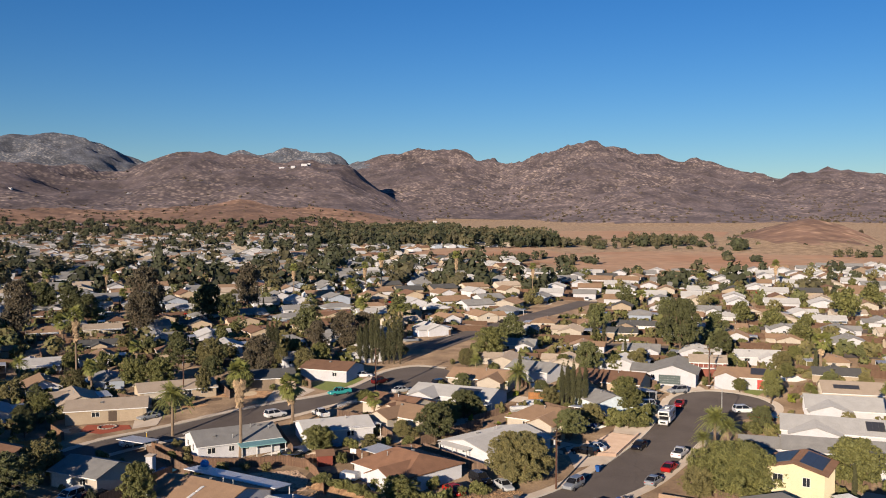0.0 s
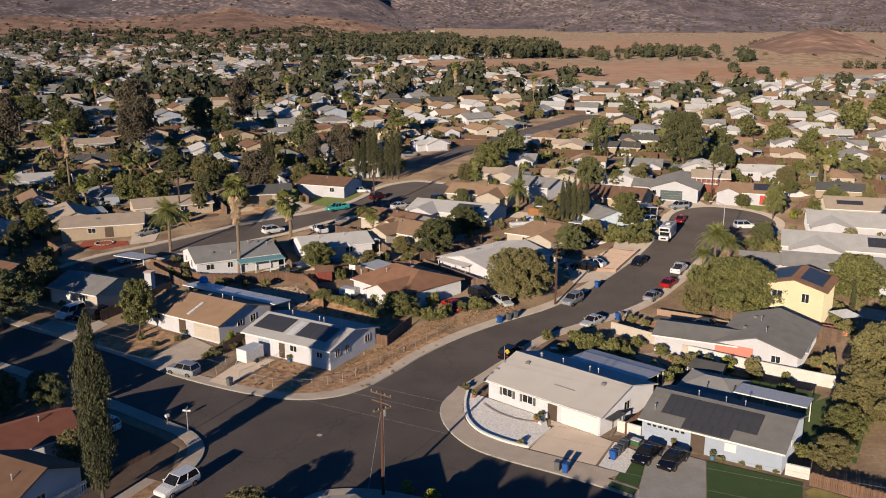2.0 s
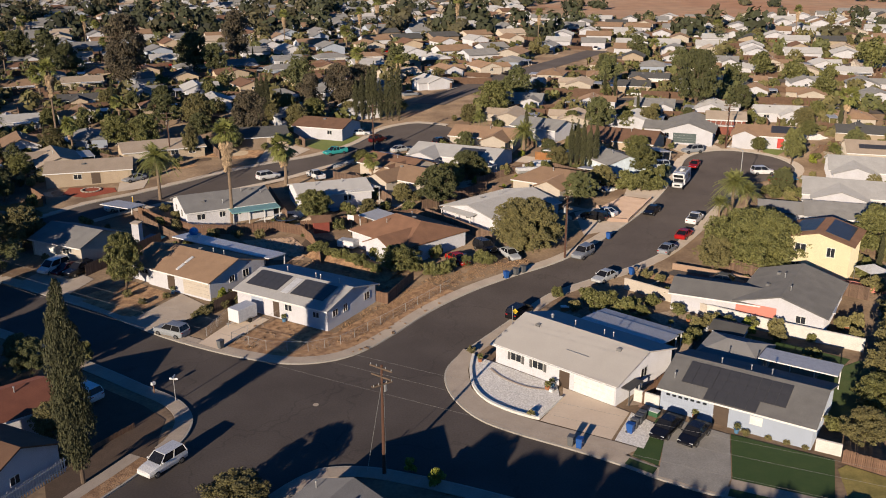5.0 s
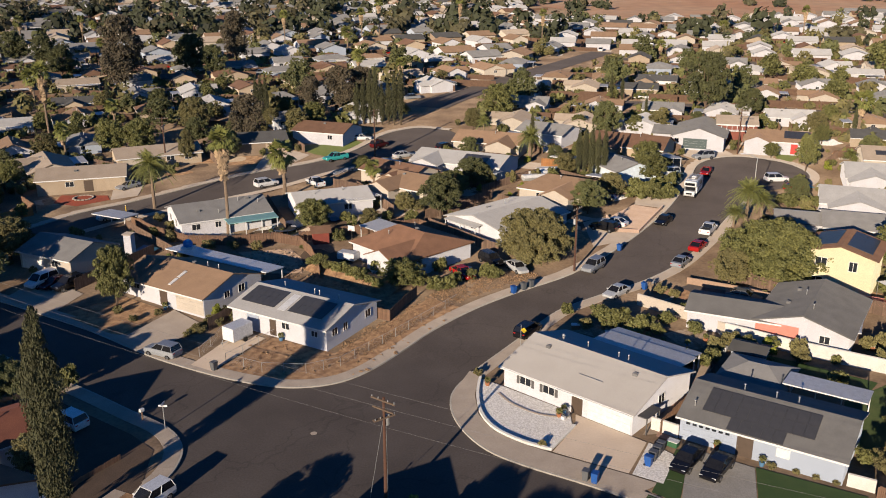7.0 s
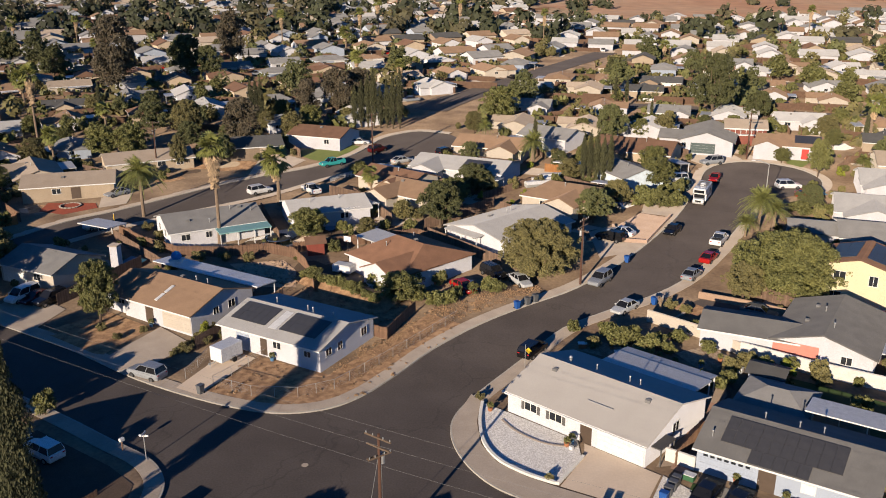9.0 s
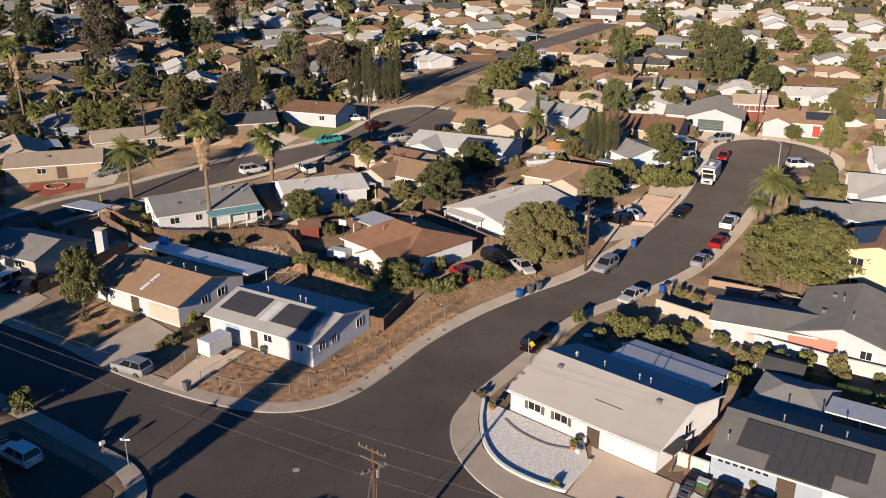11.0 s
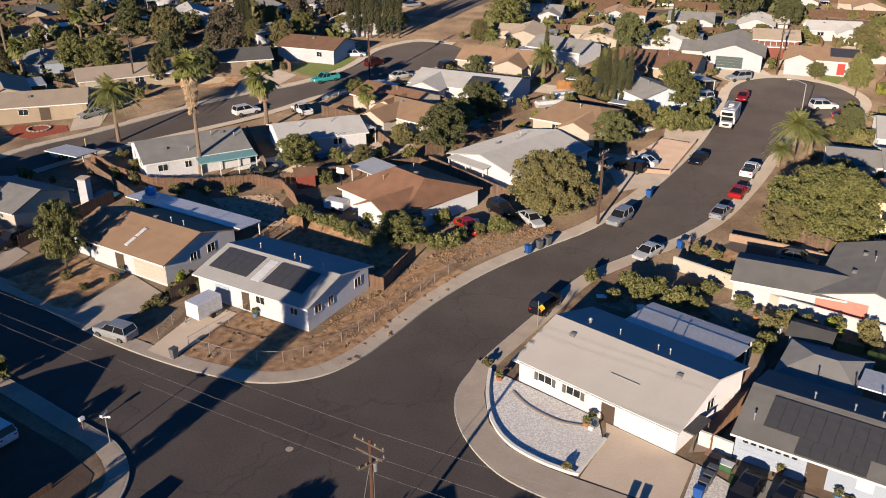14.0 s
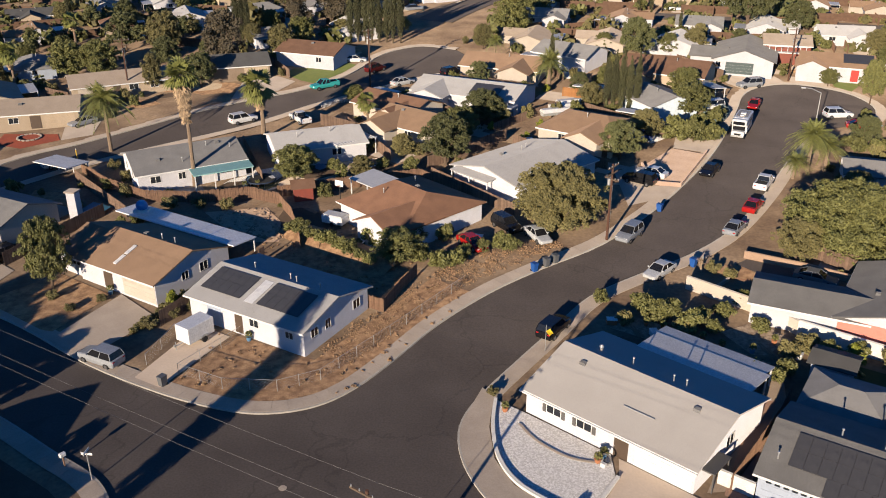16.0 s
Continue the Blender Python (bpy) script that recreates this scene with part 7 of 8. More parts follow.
def far_trees(name, spots, material, label, seed, dense=84):
    """A mass of small crowns, each of some dozens of leaf clumps."""
    r = np.random.default_rng(seed)
    vs = []
    for x, y, R, H in spots:
        n = dense
        d = r.normal(size=(n, 3))
        d /= np.linalg.norm(d, axis=1)[:, None]
        p = d * (R, R, H * 0.46) * (0.55 + 0.45 * r.random((n, 1))) + (x, y, (gz(x, y) if y < 1000 else ground_z(x, y)) + H * 0.5)
        a = r.normal(size=(n, 3))
        a /= np.linalg.norm(a, axis=1)[:, None]
        b = np.cross(d, a)
        s = R * 2.0 / dense ** 0.5
        vs.append(np.stack([p - a * s - b * s, p + a * s * 0.9 - b * s * 0.6, p + a * s * 0.7 + b * s, p - a * s + b * s * 0.7], 1).reshape(-1, 3))
    vs = np.concatenate(vs)
    me = bpy.data.meshes.new(name)
    me.from_pydata(vs, [], np.arange(len(vs)).reshape(-1, 4))
    me.materials.append(material)
    return tagged(new(name, me), label, "trees", kind="stuff")


FARLEAF = mat("far dark leaves", (0.062, 0.068, 0.033), (0.036, 0.041, 0.020), 0.8, 0.02, 10, island=0.4)
FAROLIVE = mat("far olive leaves", (0.110, 0.098, 0.050), (0.070, 0.064, 0.033), 0.8, 0.02, 10, island=0.4)
groups = {0: [], 1: []}
tries = 0
while len(groups[0]) + len(groups[1]) < 1050 and tries < 30000:
    tries += 1
    y = 380 + 900 * rng.random() ** 1.3
    x = -0.11 * y + (rng.random() * 2 - 1) * (0.62 * y + 30)
    if y > far_edge(x, y) + 10 or rng.random() > (0.95 if x < -20 else 0.3) or inside(np.array([x]), np.array([y]), FIELD_A)[0]:
        continue
    big = rng.random() ** 2.2
    groups[0 if rng.random() < 0.65 else 1].append((x, y, 1.6 + 4.6 * big, (1.6 + 4.6 * big) * rng.uniform(1.5, 2.6)))
# The wooded belt beyond the field, and lines of trees by the farm.
for k in range(520):
    x, y = rng.uniform(-230, 30), rng.uniform(815, 1150)
    if rng.random() < 0.85:
        groups[0 if rng.random() < 0.5 else 1].append((x - 0.08 * (y - 815), y, rng.uniform(4, 8), rng.uniform(9, 17)))
for k in range(70):
    groups[rng.randrange(2)].append((rng.gauss(128, 28), rng.uniform(860, 985), rng.uniform(2.5, 5.5), rng.uniform(5, 13)))
for k in range(110):
    groups[rng.randrange(2)].append((rng.uniform(-60, 330), rng.uniform(790, 1100), rng.uniform(1.8, 4), rng.uniform(3, 8)))
for cx, cy, many in ((35, 905, 16), (60, 880, 12), (-10, 640, 14), (30, 600, 10), (228, 980, 14), (70, 820, 6), (150, 640, 4), (245, 690, 5)):
    for k in range(many):
        groups[rng.randrange(2)].append((cx + rng.gauss(0, 9), cy + rng.gauss(0, 14), rng.uniform(2, 4.5), rng.uniform(3.5, 9)))
for k in range(900):
    y = rng.uniform(1150, 1800)
    x = -0.11 * y + rng.uniform(-0.62, 0.02) * y
    if ground_z(x, y) > gz(x, y) + 14:
        continue
    groups[0 if rng.random() < 0.6 else 1].append((x, y, rng.uniform(4, 8), rng.uniform(6, 12)))
scrub = []
for k in range(5200):
    a, d = rng.uniform(-0.64, 0.42), 820 + 2300 * rng.random() ** 1.2
    x, y = 4 + d * math.sin(a), -14 + d * math.cos(a)
    if ground_z(x, y) > gz(x, y) + 5:
        q = rng.uniform(1.6, 4.2)
        scrub.append((x, y, q, q * rng.uniform(0.9, 1.5)))
for k in range(5):
    groups[0].append((182 + rng.uniform(-8, 8), 776, 6, 13))
far_trees("far_woods", groups[0], FARLEAF, "dark green far trees among the houses", 3, 60)
far_trees("hill_scrub", scrub, mat("dry chaparral leaves", (0.105, 0.080, 0.052), (0.070, 0.056, 0.038), 0.9, 0.02, 10, island=0.4), "dark dry scrub scattered over the hillsides", 5, 9)
far_trees("far_woods", groups[1], FAROLIVE, "dusty olive far trees among the houses", 4, 60)

# Scattered white houses on the hillsides.
vs, fs = [], []
for px, dist, w, h in ((500, 2610, 26, 7), (520, 2600, 20, 9), (540, 2590, 30, 9), (548, 2600, 14, 12), (205, 2300, 12, 6), (230, 2280, 16, 6), (150, 2200, 14, 5), (140, 1560, 14, 6), (185, 1530, 20, 8), (335, 2640, 10, 8), (370, 2620, 14, 5), (1305, 900, 12, 5), (1365, 3450, 24, 8), (690, 2300, 14, 6), (715, 2250, 16, 6), (740, 2300, 14, 6), (660, 2350, 12, 6), (770, 2200, 16, 6), (60, 2250, 14, 5), (20, 2300, 16, 5)):
    az = math.atan((px - 784) / F0) - 0.111
    x, y = 4 + dist * math.sin(az), -14 + dist * math.cos(az)
    z, n = ground_z(x, y), len(vs)
    for lx, ly, lz in ((-1, -1, -6), (1, -1, -6), (1, 1, -6), (-1, 1, -6), (-1, -1, h), (1, -1, h), (1, 1, h), (-1, 1, h), (-1, 0, h * 1.4), (1, 0, h * 1.4)):
        vs.append((x + lx * w * 0.3, y + ly * 4, z + lz * 0.55))
    fs += [[n + i for i in q] for q in ((0, 1, 5, 4), (1, 2, 6, 9, 5), (2, 3, 7, 6), (3, 0, 4, 8, 7), (4, 5, 9, 8), (6, 7, 8, 9))]
me = bpy.data.meshes.new("hillside_houses")
me.from_pydata(vs, [], fs)
me.materials.append(WHITE)
tagged(new("hillside_houses", me), "small white houses on the far hillsides", "houses", kind="stuff")

# ---- suburb clutter: shrubs, fences, drives and cars too many and too small to count ----
vs, fs = [], []
vd, fd = [], []
vc, fc_, mc = [], [], []
rng = random.Random(9)
for x, y in placed:
    if y < 128 or y > 620:
        continue
    z = gz(x, y) + 0.14
    for k in range(3):
        a = rng.choice((33, -9, 123, 81)) if x < 0 else rng.choice((-9, 81))
        L = rng.uniform(8, 16)
        c, s = math.cos(radians(a)), math.sin(radians(a))
        ox, oy = x + rng.uniform(-11, 11), y + rng.choice((-1, 1)) * rng.uniform(7.5, 11)
        if blocked(ox, oy) or (y < 205 and -92 < ox < 55):
            continue
        n, h = len(vs), rng.uniform(1.4, 1.9)
        for lx, ly, lz in ((0, -.06, -.3), (L, -.06, -.3), (L, .06, -.3), (0, .06, -.3), (0, -.06, h), (L, -.06, h), (L, .06, h), (0, .06, h)):
            vs.append((ox + c * lx - s * ly, oy + s * lx + c * ly, gz(ox, oy) + 0.1 + lz))
        fs += [[n + i for i in q] for q in ((0, 1, 5, 4), (1, 2, 6, 5), (2, 3, 7, 6), (3, 0, 4, 7), (4, 5, 6, 7))]
    if y > 205 and rng.random() < 0.95:
        a = 33 if x < -14 else -9
        c, s = math.cos(radians(a)), math.sin(radians(a))
        n = len(vd)
        for lx, ly in ((1, -11), (6, -11), (6, -4.5), (1, -4.5)):
            px, py = x + c * lx - s * ly, y + s * lx + c * ly
            vd.append((px, py, gz(px, py) + 0.17))
        fd.append([n, n + 1, n + 2, n + 3])
        if rng.random() < 0.75:
            m = rng.randrange(5)
            t = rng.choice((90, 0)) + a
            c, s = math.cos(radians(t)), math.sin(radians(t))
            px, py = vd[-4][0] + rng.uniform(0, 3), vd[-4][1] + rng.uniform(0, 3)
            n = len(vc)
            for lx, lw, lz in ((-2.2, .85, .3), (2.2, .85, .3), (-2.2, .85, .9), (2.2, .85, .8), (-1.6, .75, .95), (1.0, .75, .95), (-1.1, .65, 1.45), (0.4, .65, 1.45)):
                for sd in (-1, 1):
                    vc.append((px + c * lx - s * lw * sd, py + s * lx + c * lw * sd, gz(px, py) + 0.15 + lz))
            for q, mm in (((0, 2, 6, 4), m), ((1, 5, 7, 3), m), ((0, 4, 5, 1), m), ((2, 3, 7, 6), m), ((4, 6, 7, 5), m), ((8, 10, 14, 12), 5), ((9, 13, 15, 11), 5), ((8, 12, 13, 9), 5), ((10, 11, 15, 14), 5), ((12, 14, 15, 13), m)):
                fc_.append([n + i for i in q])
                mc.append(mm)
for name, v, f, mats, mi, label, cat in (("far_fences", vs, fs, [WOOD], None, "brown board fences between the far yards", "fences"), ("far_drives", vd, fd, [CONCRETE], None, "pale concrete drives of the far houses", "drives"),
                                         ("far_cars", vc, fc_, [paint(c) for c in ("white", "silver", "black", "red", "blue")] + [CARGLASS], mc, "small parked cars of many colours far off", "cars")):
    me = bpy.data.meshes.new(name)
    me.from_pydata(v, [], f)
    for m in mats:
        me.materials.append(m)
    if mi:
        me.polygons.foreach_set("material_index", mi)
    tagged(new(name, me), label, cat, kind="stuff")

shrubs = {0: [], 1: []}
tries = 0
while len(shrubs[0]) + len(shrubs[1]) < 2600 and tries < 30000:
    tries += 1
    y = 130 + 520 * rng.random() ** 1.2
    x = -0.11 * y + (rng.random() * 2 - 1) * (0.6 * y + 30)
    if (y < 205 and -92 < x < 50) or blocked(x, y) or y > far_edge(x, y):
        continue
    shrubs[rng.randrange(2)].append((x, y, rng.uniform(0.7, 2.0), rng.uniform(1.2, 3.4)))
for px, py in placed:
    if py < 205 and -92 < px < 50 or py > 520:
        continue
    for k in range(5):
        x, y = px + rng.uniform(-9, 9), py - rng.uniform(6.0, 9.5)
        if not blocked(x, y):
            shrubs[rng.randrange(2)].append((x, y, rng.uniform(0.7, 1.6), rng.uniform(1.1, 2.4)))
far_trees("garden_shrubs", shrubs[0], LEAF, "green shrubs and hedges in the far yards", 31, 26)
far_trees("garden_shrubs", shrubs[1], LEAF_OLIVE, "olive shrubs and hedges in the far yards", 32, 26)
extra = {0: [], 1: []}
tries = 0
while len(extra[0]) + len(extra[1]) < 130 and tries < 20000:
    tries += 1
    y = 210 + 330 * rng.random()
    x = -0.11 * y + (rng.random() * 2 - 1) * (0.6 * y + 30)
    if rng.random() > (0.35 if x < -30 else 0.35) or blocked(x, y) or y > far_edge(x, y):
        continue
    if min((px - x) ** 2 + (py - y) ** 2 for px, py in placed) < 6.5 ** 2:
        continue
    extra[rng.randrange(2)].append((x, y, rng.uniform(1.8, 3.4), rng.uniform(4, 8)))
far_trees("garden_trees", extra[0], LEAF_DARK, "dark garden trees between the far houses", 33)
far_trees("garden_trees", extra[1], LEAF_OLIVE, "olive garden trees between the far houses", 34)

# ---- near yards ----


def chain_fence(pts, h=1.2, label="grey chain-link fence with steel posts"):
    x, y = pts[0]
    z0 = gz(x, y) + 0.12
    ob = thing("chain_link_fence", x, y, z0, 0, label, "fence")
    for (ax, ay), (bx, by) in zip(pts, pts[1:]):
        d = math.hypot(bx - ax, by - ay)
        n = max(1, round(d / 2.6))
        q = [(ax + (bx - ax) * k / n, ay + (by - ay) * k / n) for k in range(n + 1)]
        for px, py in q[:-1]:
            part("post", tube(bmesh.new(), (px - x, py - y, gz(px, py) + 0.12 - z0 - 0.2), (px - x, py - y, gz(px, py) + 0.12 - z0 + h + 0.06), 0.028, 0.028, 6), METAL, ob)
        za, zb = gz(ax, ay) + 0.12 - z0, gz(bx, by) + 0.12 - z0
        part("rail", tube(bmesh.new(), (ax - x, ay - y, za + h), (bx - x, by - y, zb + h), 0.02, 0.02, 5), METAL, ob)
        bm = bmesh.new()
        step, m = 0.3, int(d / 0.3)
        dx, dy = (bx - ax) / d, (by - ay) / d
        for k in range(m):
            for s0, s1 in ((k, k + 4), (k + 4, k)):
                if max(s0, s1) * step > d:
                    continue
                p0 = Vector((ax - x + dx * s0 * step, ay - y + dy * s0 * step, za + (zb - za) * s0 * step / d))
                p1 = Vector((ax - x + dx * s1 * step, ay - y + dy * s1 * step, za + (zb - za) * s1 * step / d + h))
                tube(bm, p0, p1, 0.004, 0.004, 3)
        part("mesh_wire", bm, METAL, ob)
    return ob


chain_fence([(-33.8, 91.2), (-29.0, 89.4), (-24.0, 89.6), (-20.6, 91.8)])
chain_fence([(-20.6, 91.8), (-15.6, 100.0), (-9.2, 110.8)])
chain_fence([(-33.8, 91.2), (-30.2, 98.2)])
chain_fence([(-37.4, 92.4), (-36.8, 98.0)])
for k in range(9):
    plant("bush_olive", -41.0 + 0.3 * k, 97.6 + 0.92 * k, 0.48 + 0.1 * (k % 3), 0.85, 77 * k, "dark dry hedge between two drives", group="hedge shrubs")
bank = bmesh.new()
rows = []
for (x, y), rise in zip(((-33.5, 120.6), (-30.4, 118.4), (-27.4, 116.4), (-24.0, 114.2), (-20.8, 112.4), (-18.6, 111.2)), (0.5, 1.2, 1.5, 1.5, 1.3, 0.6)):
    z = gz(x, y)
    rows.append([bank.verts.new(v) for v in ((x, y, z), (x + 0.5, y + 1.0, z + rise * 0.72), (x + 1.0, y + 2.2, z + rise), (x + 1.7, y + 3.6, z + rise * 0.8), (x + 2.3, y + 4.8, z))])
for p0, p1 in zip(rows, rows[1:]):
    for i in range(4):
        bank.faces.new((p0[i], p1[i], p1[i + 1], p0[i + 1]))
tagged(link_mesh("earth_bank", bank, STRAW, smooth=True), "dry straw-covered earth bank behind the back yard", "bank", kind="structure")
for k in range(11):
    x, y = -31.6 + 1.12 * k, 120.6 - 0.72 * k
    plant("bush", x, y, 0.75 + 0.18 * (k % 3), 0.9, 67 * k, "yellow-green creeper along the top of a bank", gz(x, y) + (0.6 if k in (0, 10) else 1.0), "creepers on the bank")
# Bare brush and rubble on the road bank.
BRUSH = mat("dry brush", (0.44, 0.285, 0.16), (0.33, 0.21, 0.12), 0.95, 1, 10, island=0.3)
rngn = np.random.default_rng(41)
cen, rad = [], []
line = smooth_line([(-17.0, 93.5), (-13.2, 100.8), (-8.6, 108.6), (-3.2, 114.5), (3.0, 120.2)], 20)
for k in range(420):
    p = line[rngn.integers(len(line))]
    off = 1.9 + 4.2 * rngn.random() ** 1.3
    cen.append((p.x - off * 0.83, p.y + off * 0.55, gz(p.x - off * 0.83, p.y + off * 0.55) + 0.13))
    rad.append(rngn.uniform(0.2, 0.75))
me = leaf_mesh("dry_brush", cen, rad, 9000, 0.10, 42, squash=0.12)
me.materials.append(BRUSH)
tagged(new("dry_brush", me), "dry brush and straw on the road bank", "brush", kind="stuff")
cen, rad = [], []
for k in range(420):
    x, y = rngn.uniform(-34, -9), rngn.uniform(88, 122)
    if inside(np.array([x]), np.array([y]), ROAD_S)[0] or any(abs((x - hx) * math.cos(radians(-24)) + (y - hy) * math.sin(radians(-24))) < 8 and abs(-(x - hx) * math.sin(radians(-24)) + (y - hy) * math.cos(radians(-24))) < 6 for hx, hy in ((-27.6, 103.1),)):
        continue
    if y < 89.5:
        continue
    cen.append((x, y, gz(x, y) + 0.17))
    rad.append(rngn.uniform(0.06, 0.22))
me = leaf_mesh("dry_tufts", cen, rad, 6000, 0.12, 43, squash=0.25)
me.materials.append(BRUSH)
tagged(new("dry_tufts", me), "dry grass tufts over the yard", "grass", kind="stuff")

# ---- the pergola, sheds, terraces and other yard things ----


def pergola(x, y, turn, L, W, h, label):
    ob = thing("pergola", x, y, None, turn, label, "pergola")
    for sx in (-1, 0, 1):
        for sy in (-1, 1):
            part("post", boxes((sx * (L / 2 - 0.2) - 0.06, sx * (L / 2 - 0.2) + 0.06, sy * (W / 2 - 0.2) - 0.06, sy * (W / 2 - 0.2) + 0.06, -0.2, h - 0.15)), TRIM, ob)
    for sy in (-1, 1):
        part("beam", boxes((-L / 2, L / 2, sy * (W / 2 - 0.2) - 0.05, sy * (W / 2 - 0.2) + 0.05, h - 0.15, h)), TRIM, ob)
    for k in range(int(L / 0.45)):
        u = -L / 2 + 0.15 + 0.45 * k
        part("slat", boxes((u - 0.1, u + 0.1, -W / 2, W / 2, h + 0.003, h + 0.1)), TRIM, ob)
    return ob


pergola(-29.4, 146.6, 45, 7.0, 3.6, 2.6, "white slatted pergola beside the pale-roofed house")
shed = thing("garden_shed", -32.6, 131.3, None, 20, "small red-brown garden shed with a gable roof", "shed")
part("wall", gable_wall(3.2, 3.4, 1.9, 2.6), mat("red shed boards", (0.26, 0.06, 0.04), (0.2, 0.05, 0.035), 0.85, 1.2), shed)
part("roof", gable_roof(3.2, 3.4, 1.9, 2.6, 0.08), ROOF_BROWN, shed)
hoop = thing("basketball_hoop", -27.2, 129.6, None, -20, "white basketball backboard on a dark post", "basketball hoop")
part("post", tube(bmesh.new(), (0, 0, -0.2), (0, 0, 3.0), 0.06, 0.06), TYRE, hoop)
part("backboard", boxes((-0.6, 0.6, -0.12, -0.08, 2.6, 3.4)), TRIM, hoop)
bm = bmesh.new()
for k in range(10):
    a0, a1 = k * math.tau / 10, (k + 1) * math.tau / 10
    tube(bm, (0.23 * math.cos(a0), -0.38 + 0.23 * math.sin(a0), 2.8), (0.23 * math.cos(a1), -0.38 + 0.23 * math.sin(a1), 2.8), 0.02, 0.02, 4)
part("rim", bm, CORAL, hoop)
wall_run([(12.6, 146.6), (13.6, 140.2), (17.2, 139.8), (22.4, 152.2)], 0.55, mat("pink block", (0.52, 0.38, 0.29), (0.45, 0.32, 0.24), 0.9, 1, 12, 0.01), "low pinkish block wall round a gravel terrace", 0.22, "terrace_wall")
pad("terrace", [(12.8, 146.4), (13.8, 140.5), (17.0, 140.1), (22.0, 151.8), (17.6, 153.6)], mat("pinkish gravel", (0.50, 0.37, 0.28), (0.42, 0.30, 0.22), 0.95, 0.6, 14, 0.03), "pinkish gravel terrace above the pavement", 0.3)
pad("driveway", [(9.8, 133.0), (14.6, 136.0), (17.0, 139.6), (13.2, 140.0), (12.0, 147), (8.6, 144)], CONCRETE, "concrete drive with parked cars", 0.18)
pad("driveway", [(17.8, 154.0), (22.6, 152.6), (25.2, 158.6), (19.0, 160.0)], CONCRETE, "concrete drive beside the terrace", 0.18)
pad("cul_drive", [(33.4, 182.6), (37.6, 187.2), (41, 188.6), (37.4, 197.0), (30.6, 194.6)], CONCRETE, "wide pale drive at the cul-de-sac", 0.18, "driveway")
pad("cul_drive", [(43.6, 188.6), (48.6, 186.4), (50.2, 190.6), (45.6, 191.2)], CONCRETE, "pale drive in front of a garage", 0.18, "driveway")
pad("back_patio", [(-39.6, 131.2), (-30.5, 140), (-25, 146), (-33.5, 142.5)], DRIVE, "paved patio between back yards", 0.15, "patio")
pad("stone_bank", [(-44, 125.5), (-36.5, 127.8), (-33.6, 124), (-32.2, 118.6), (-36.5, 118.0)], mat("broken stone", (0.46, 0.33, 0.23), (0.34, 0.235, 0.16), 0.95, 1.5, 8, 0.02, island=0.3), "terraced bank of pale broken stone", 0.16, "bank")
pad("driveway", [(-75.2, 147.9), (-71.4, 150.6), (-73.0, 157.0), (-77.4, 153.4)], CONCRETE, "pale drive to a tan garage", 0.18)
pad("driveway", [(-55.4, 169.0), (-48.6, 175.0), (-47.0, 180.6), (-51.4, 183.6), (-56.6, 180.0)], CONCRETE, "pale drive to a closed garage", 0.18)
pad("green_yard", [(25, 101.2), (31, 98.4), (38.6, 94.2), (36, 90.5), (27.6, 95)], LAWN, "dark green strip of back lawn", 0.16, "yard")
pad("side_walk", [(13.2, 80.2), (14.6, 79.4), (19.9, 93.4), (18.4, 94.4)], mat("pinkish pavers", (0.36, 0.22, 0.16), (0.29, 0.18, 0.13), 0.9, 1.2, 9, 0.02), "narrow pinkish paved side yard", 0.16, "yard")
gz2 = thing("garden_shed", 25.6, 97.4, None, -27, "dark grey-roofed garden shed behind the houses", "shed")
part("wall", gable_wall(4.2, 3.8, 2.0, 2.6), GREYWALL, gz2)
part("roof", gable_roof(4.2, 3.8, 2.0, 2.6, 0.08), ROOF_DARK, gz2)
gazebo = thing("canopy_tent", 48.6, 117.6, None, 20, "white peaked canopy tent on thin legs", "canopy")
bm = bmesh.new()
top = bm.verts.new((0, 0, 2.9))
ring = [bm.verts.new(v) for v in ((-1.7, -1.7, 2.1), (1.7, -1.7, 2.1), (1.7, 1.7, 2.1), (-1.7, 1.7, 2.1))]
for i in range(4):
    bm.faces.new((ring[i], ring[(i + 1) % 4], top))
bm.faces.new(ring[::-1])
part("canopy", bm, TRIM, gazebo)
for sx in (-1.6, 1.6):
    for sy in (-1.6, 1.6):
        part("leg", tube(bmesh.new(), (sx, sy, -0.2), (sx, sy, 2.1), 0.03, 0.03, 6), METAL, gazebo)
red_h = house(44.5, 203.5, -8, 9, 8, mat("dull red boards", (0.30, 0.10, 0.07), (0.24, 0.08, 0.06), 0.85, 1.0), ROOF_BEIGE, "red-brown house with white balcony rails", 3.6, 5.0)
for k in range(7):
    part("baluster", boxes((-3.4 + 1.1 * k, -3.3 + 1.1 * k, -4.6, -4.5, 2.4, 3.4)), TRIM, red_h)
part("balcony_rail", boxes((-3.5, 3.5, -4.65, -4.45, 3.403, 3.5)), TRIM, red_h)
part("balcony_floor", boxes((-3.5, 3.5, -4.7, -3.4, 2.2, 2.38)), TRIM, red_h)

# Clutter in the yards: pots, planks, tubs and boxes.
CLUTTER = [mat("clay pot", (0.36, 0.15, 0.07), None, 0.9, 2), mat("faded blue plastic", (0.10, 0.22, 0.36), None, 0.6, 2), mat("old planks", (0.26, 0.18, 0.11), (0.18, 0.12, 0.08), 0.9, 2, 12), TRIM, mat("green plastic", (0.04, 0.13, 0.06), None, 0.6, 2), BINGREY]
rng = random.Random(77)


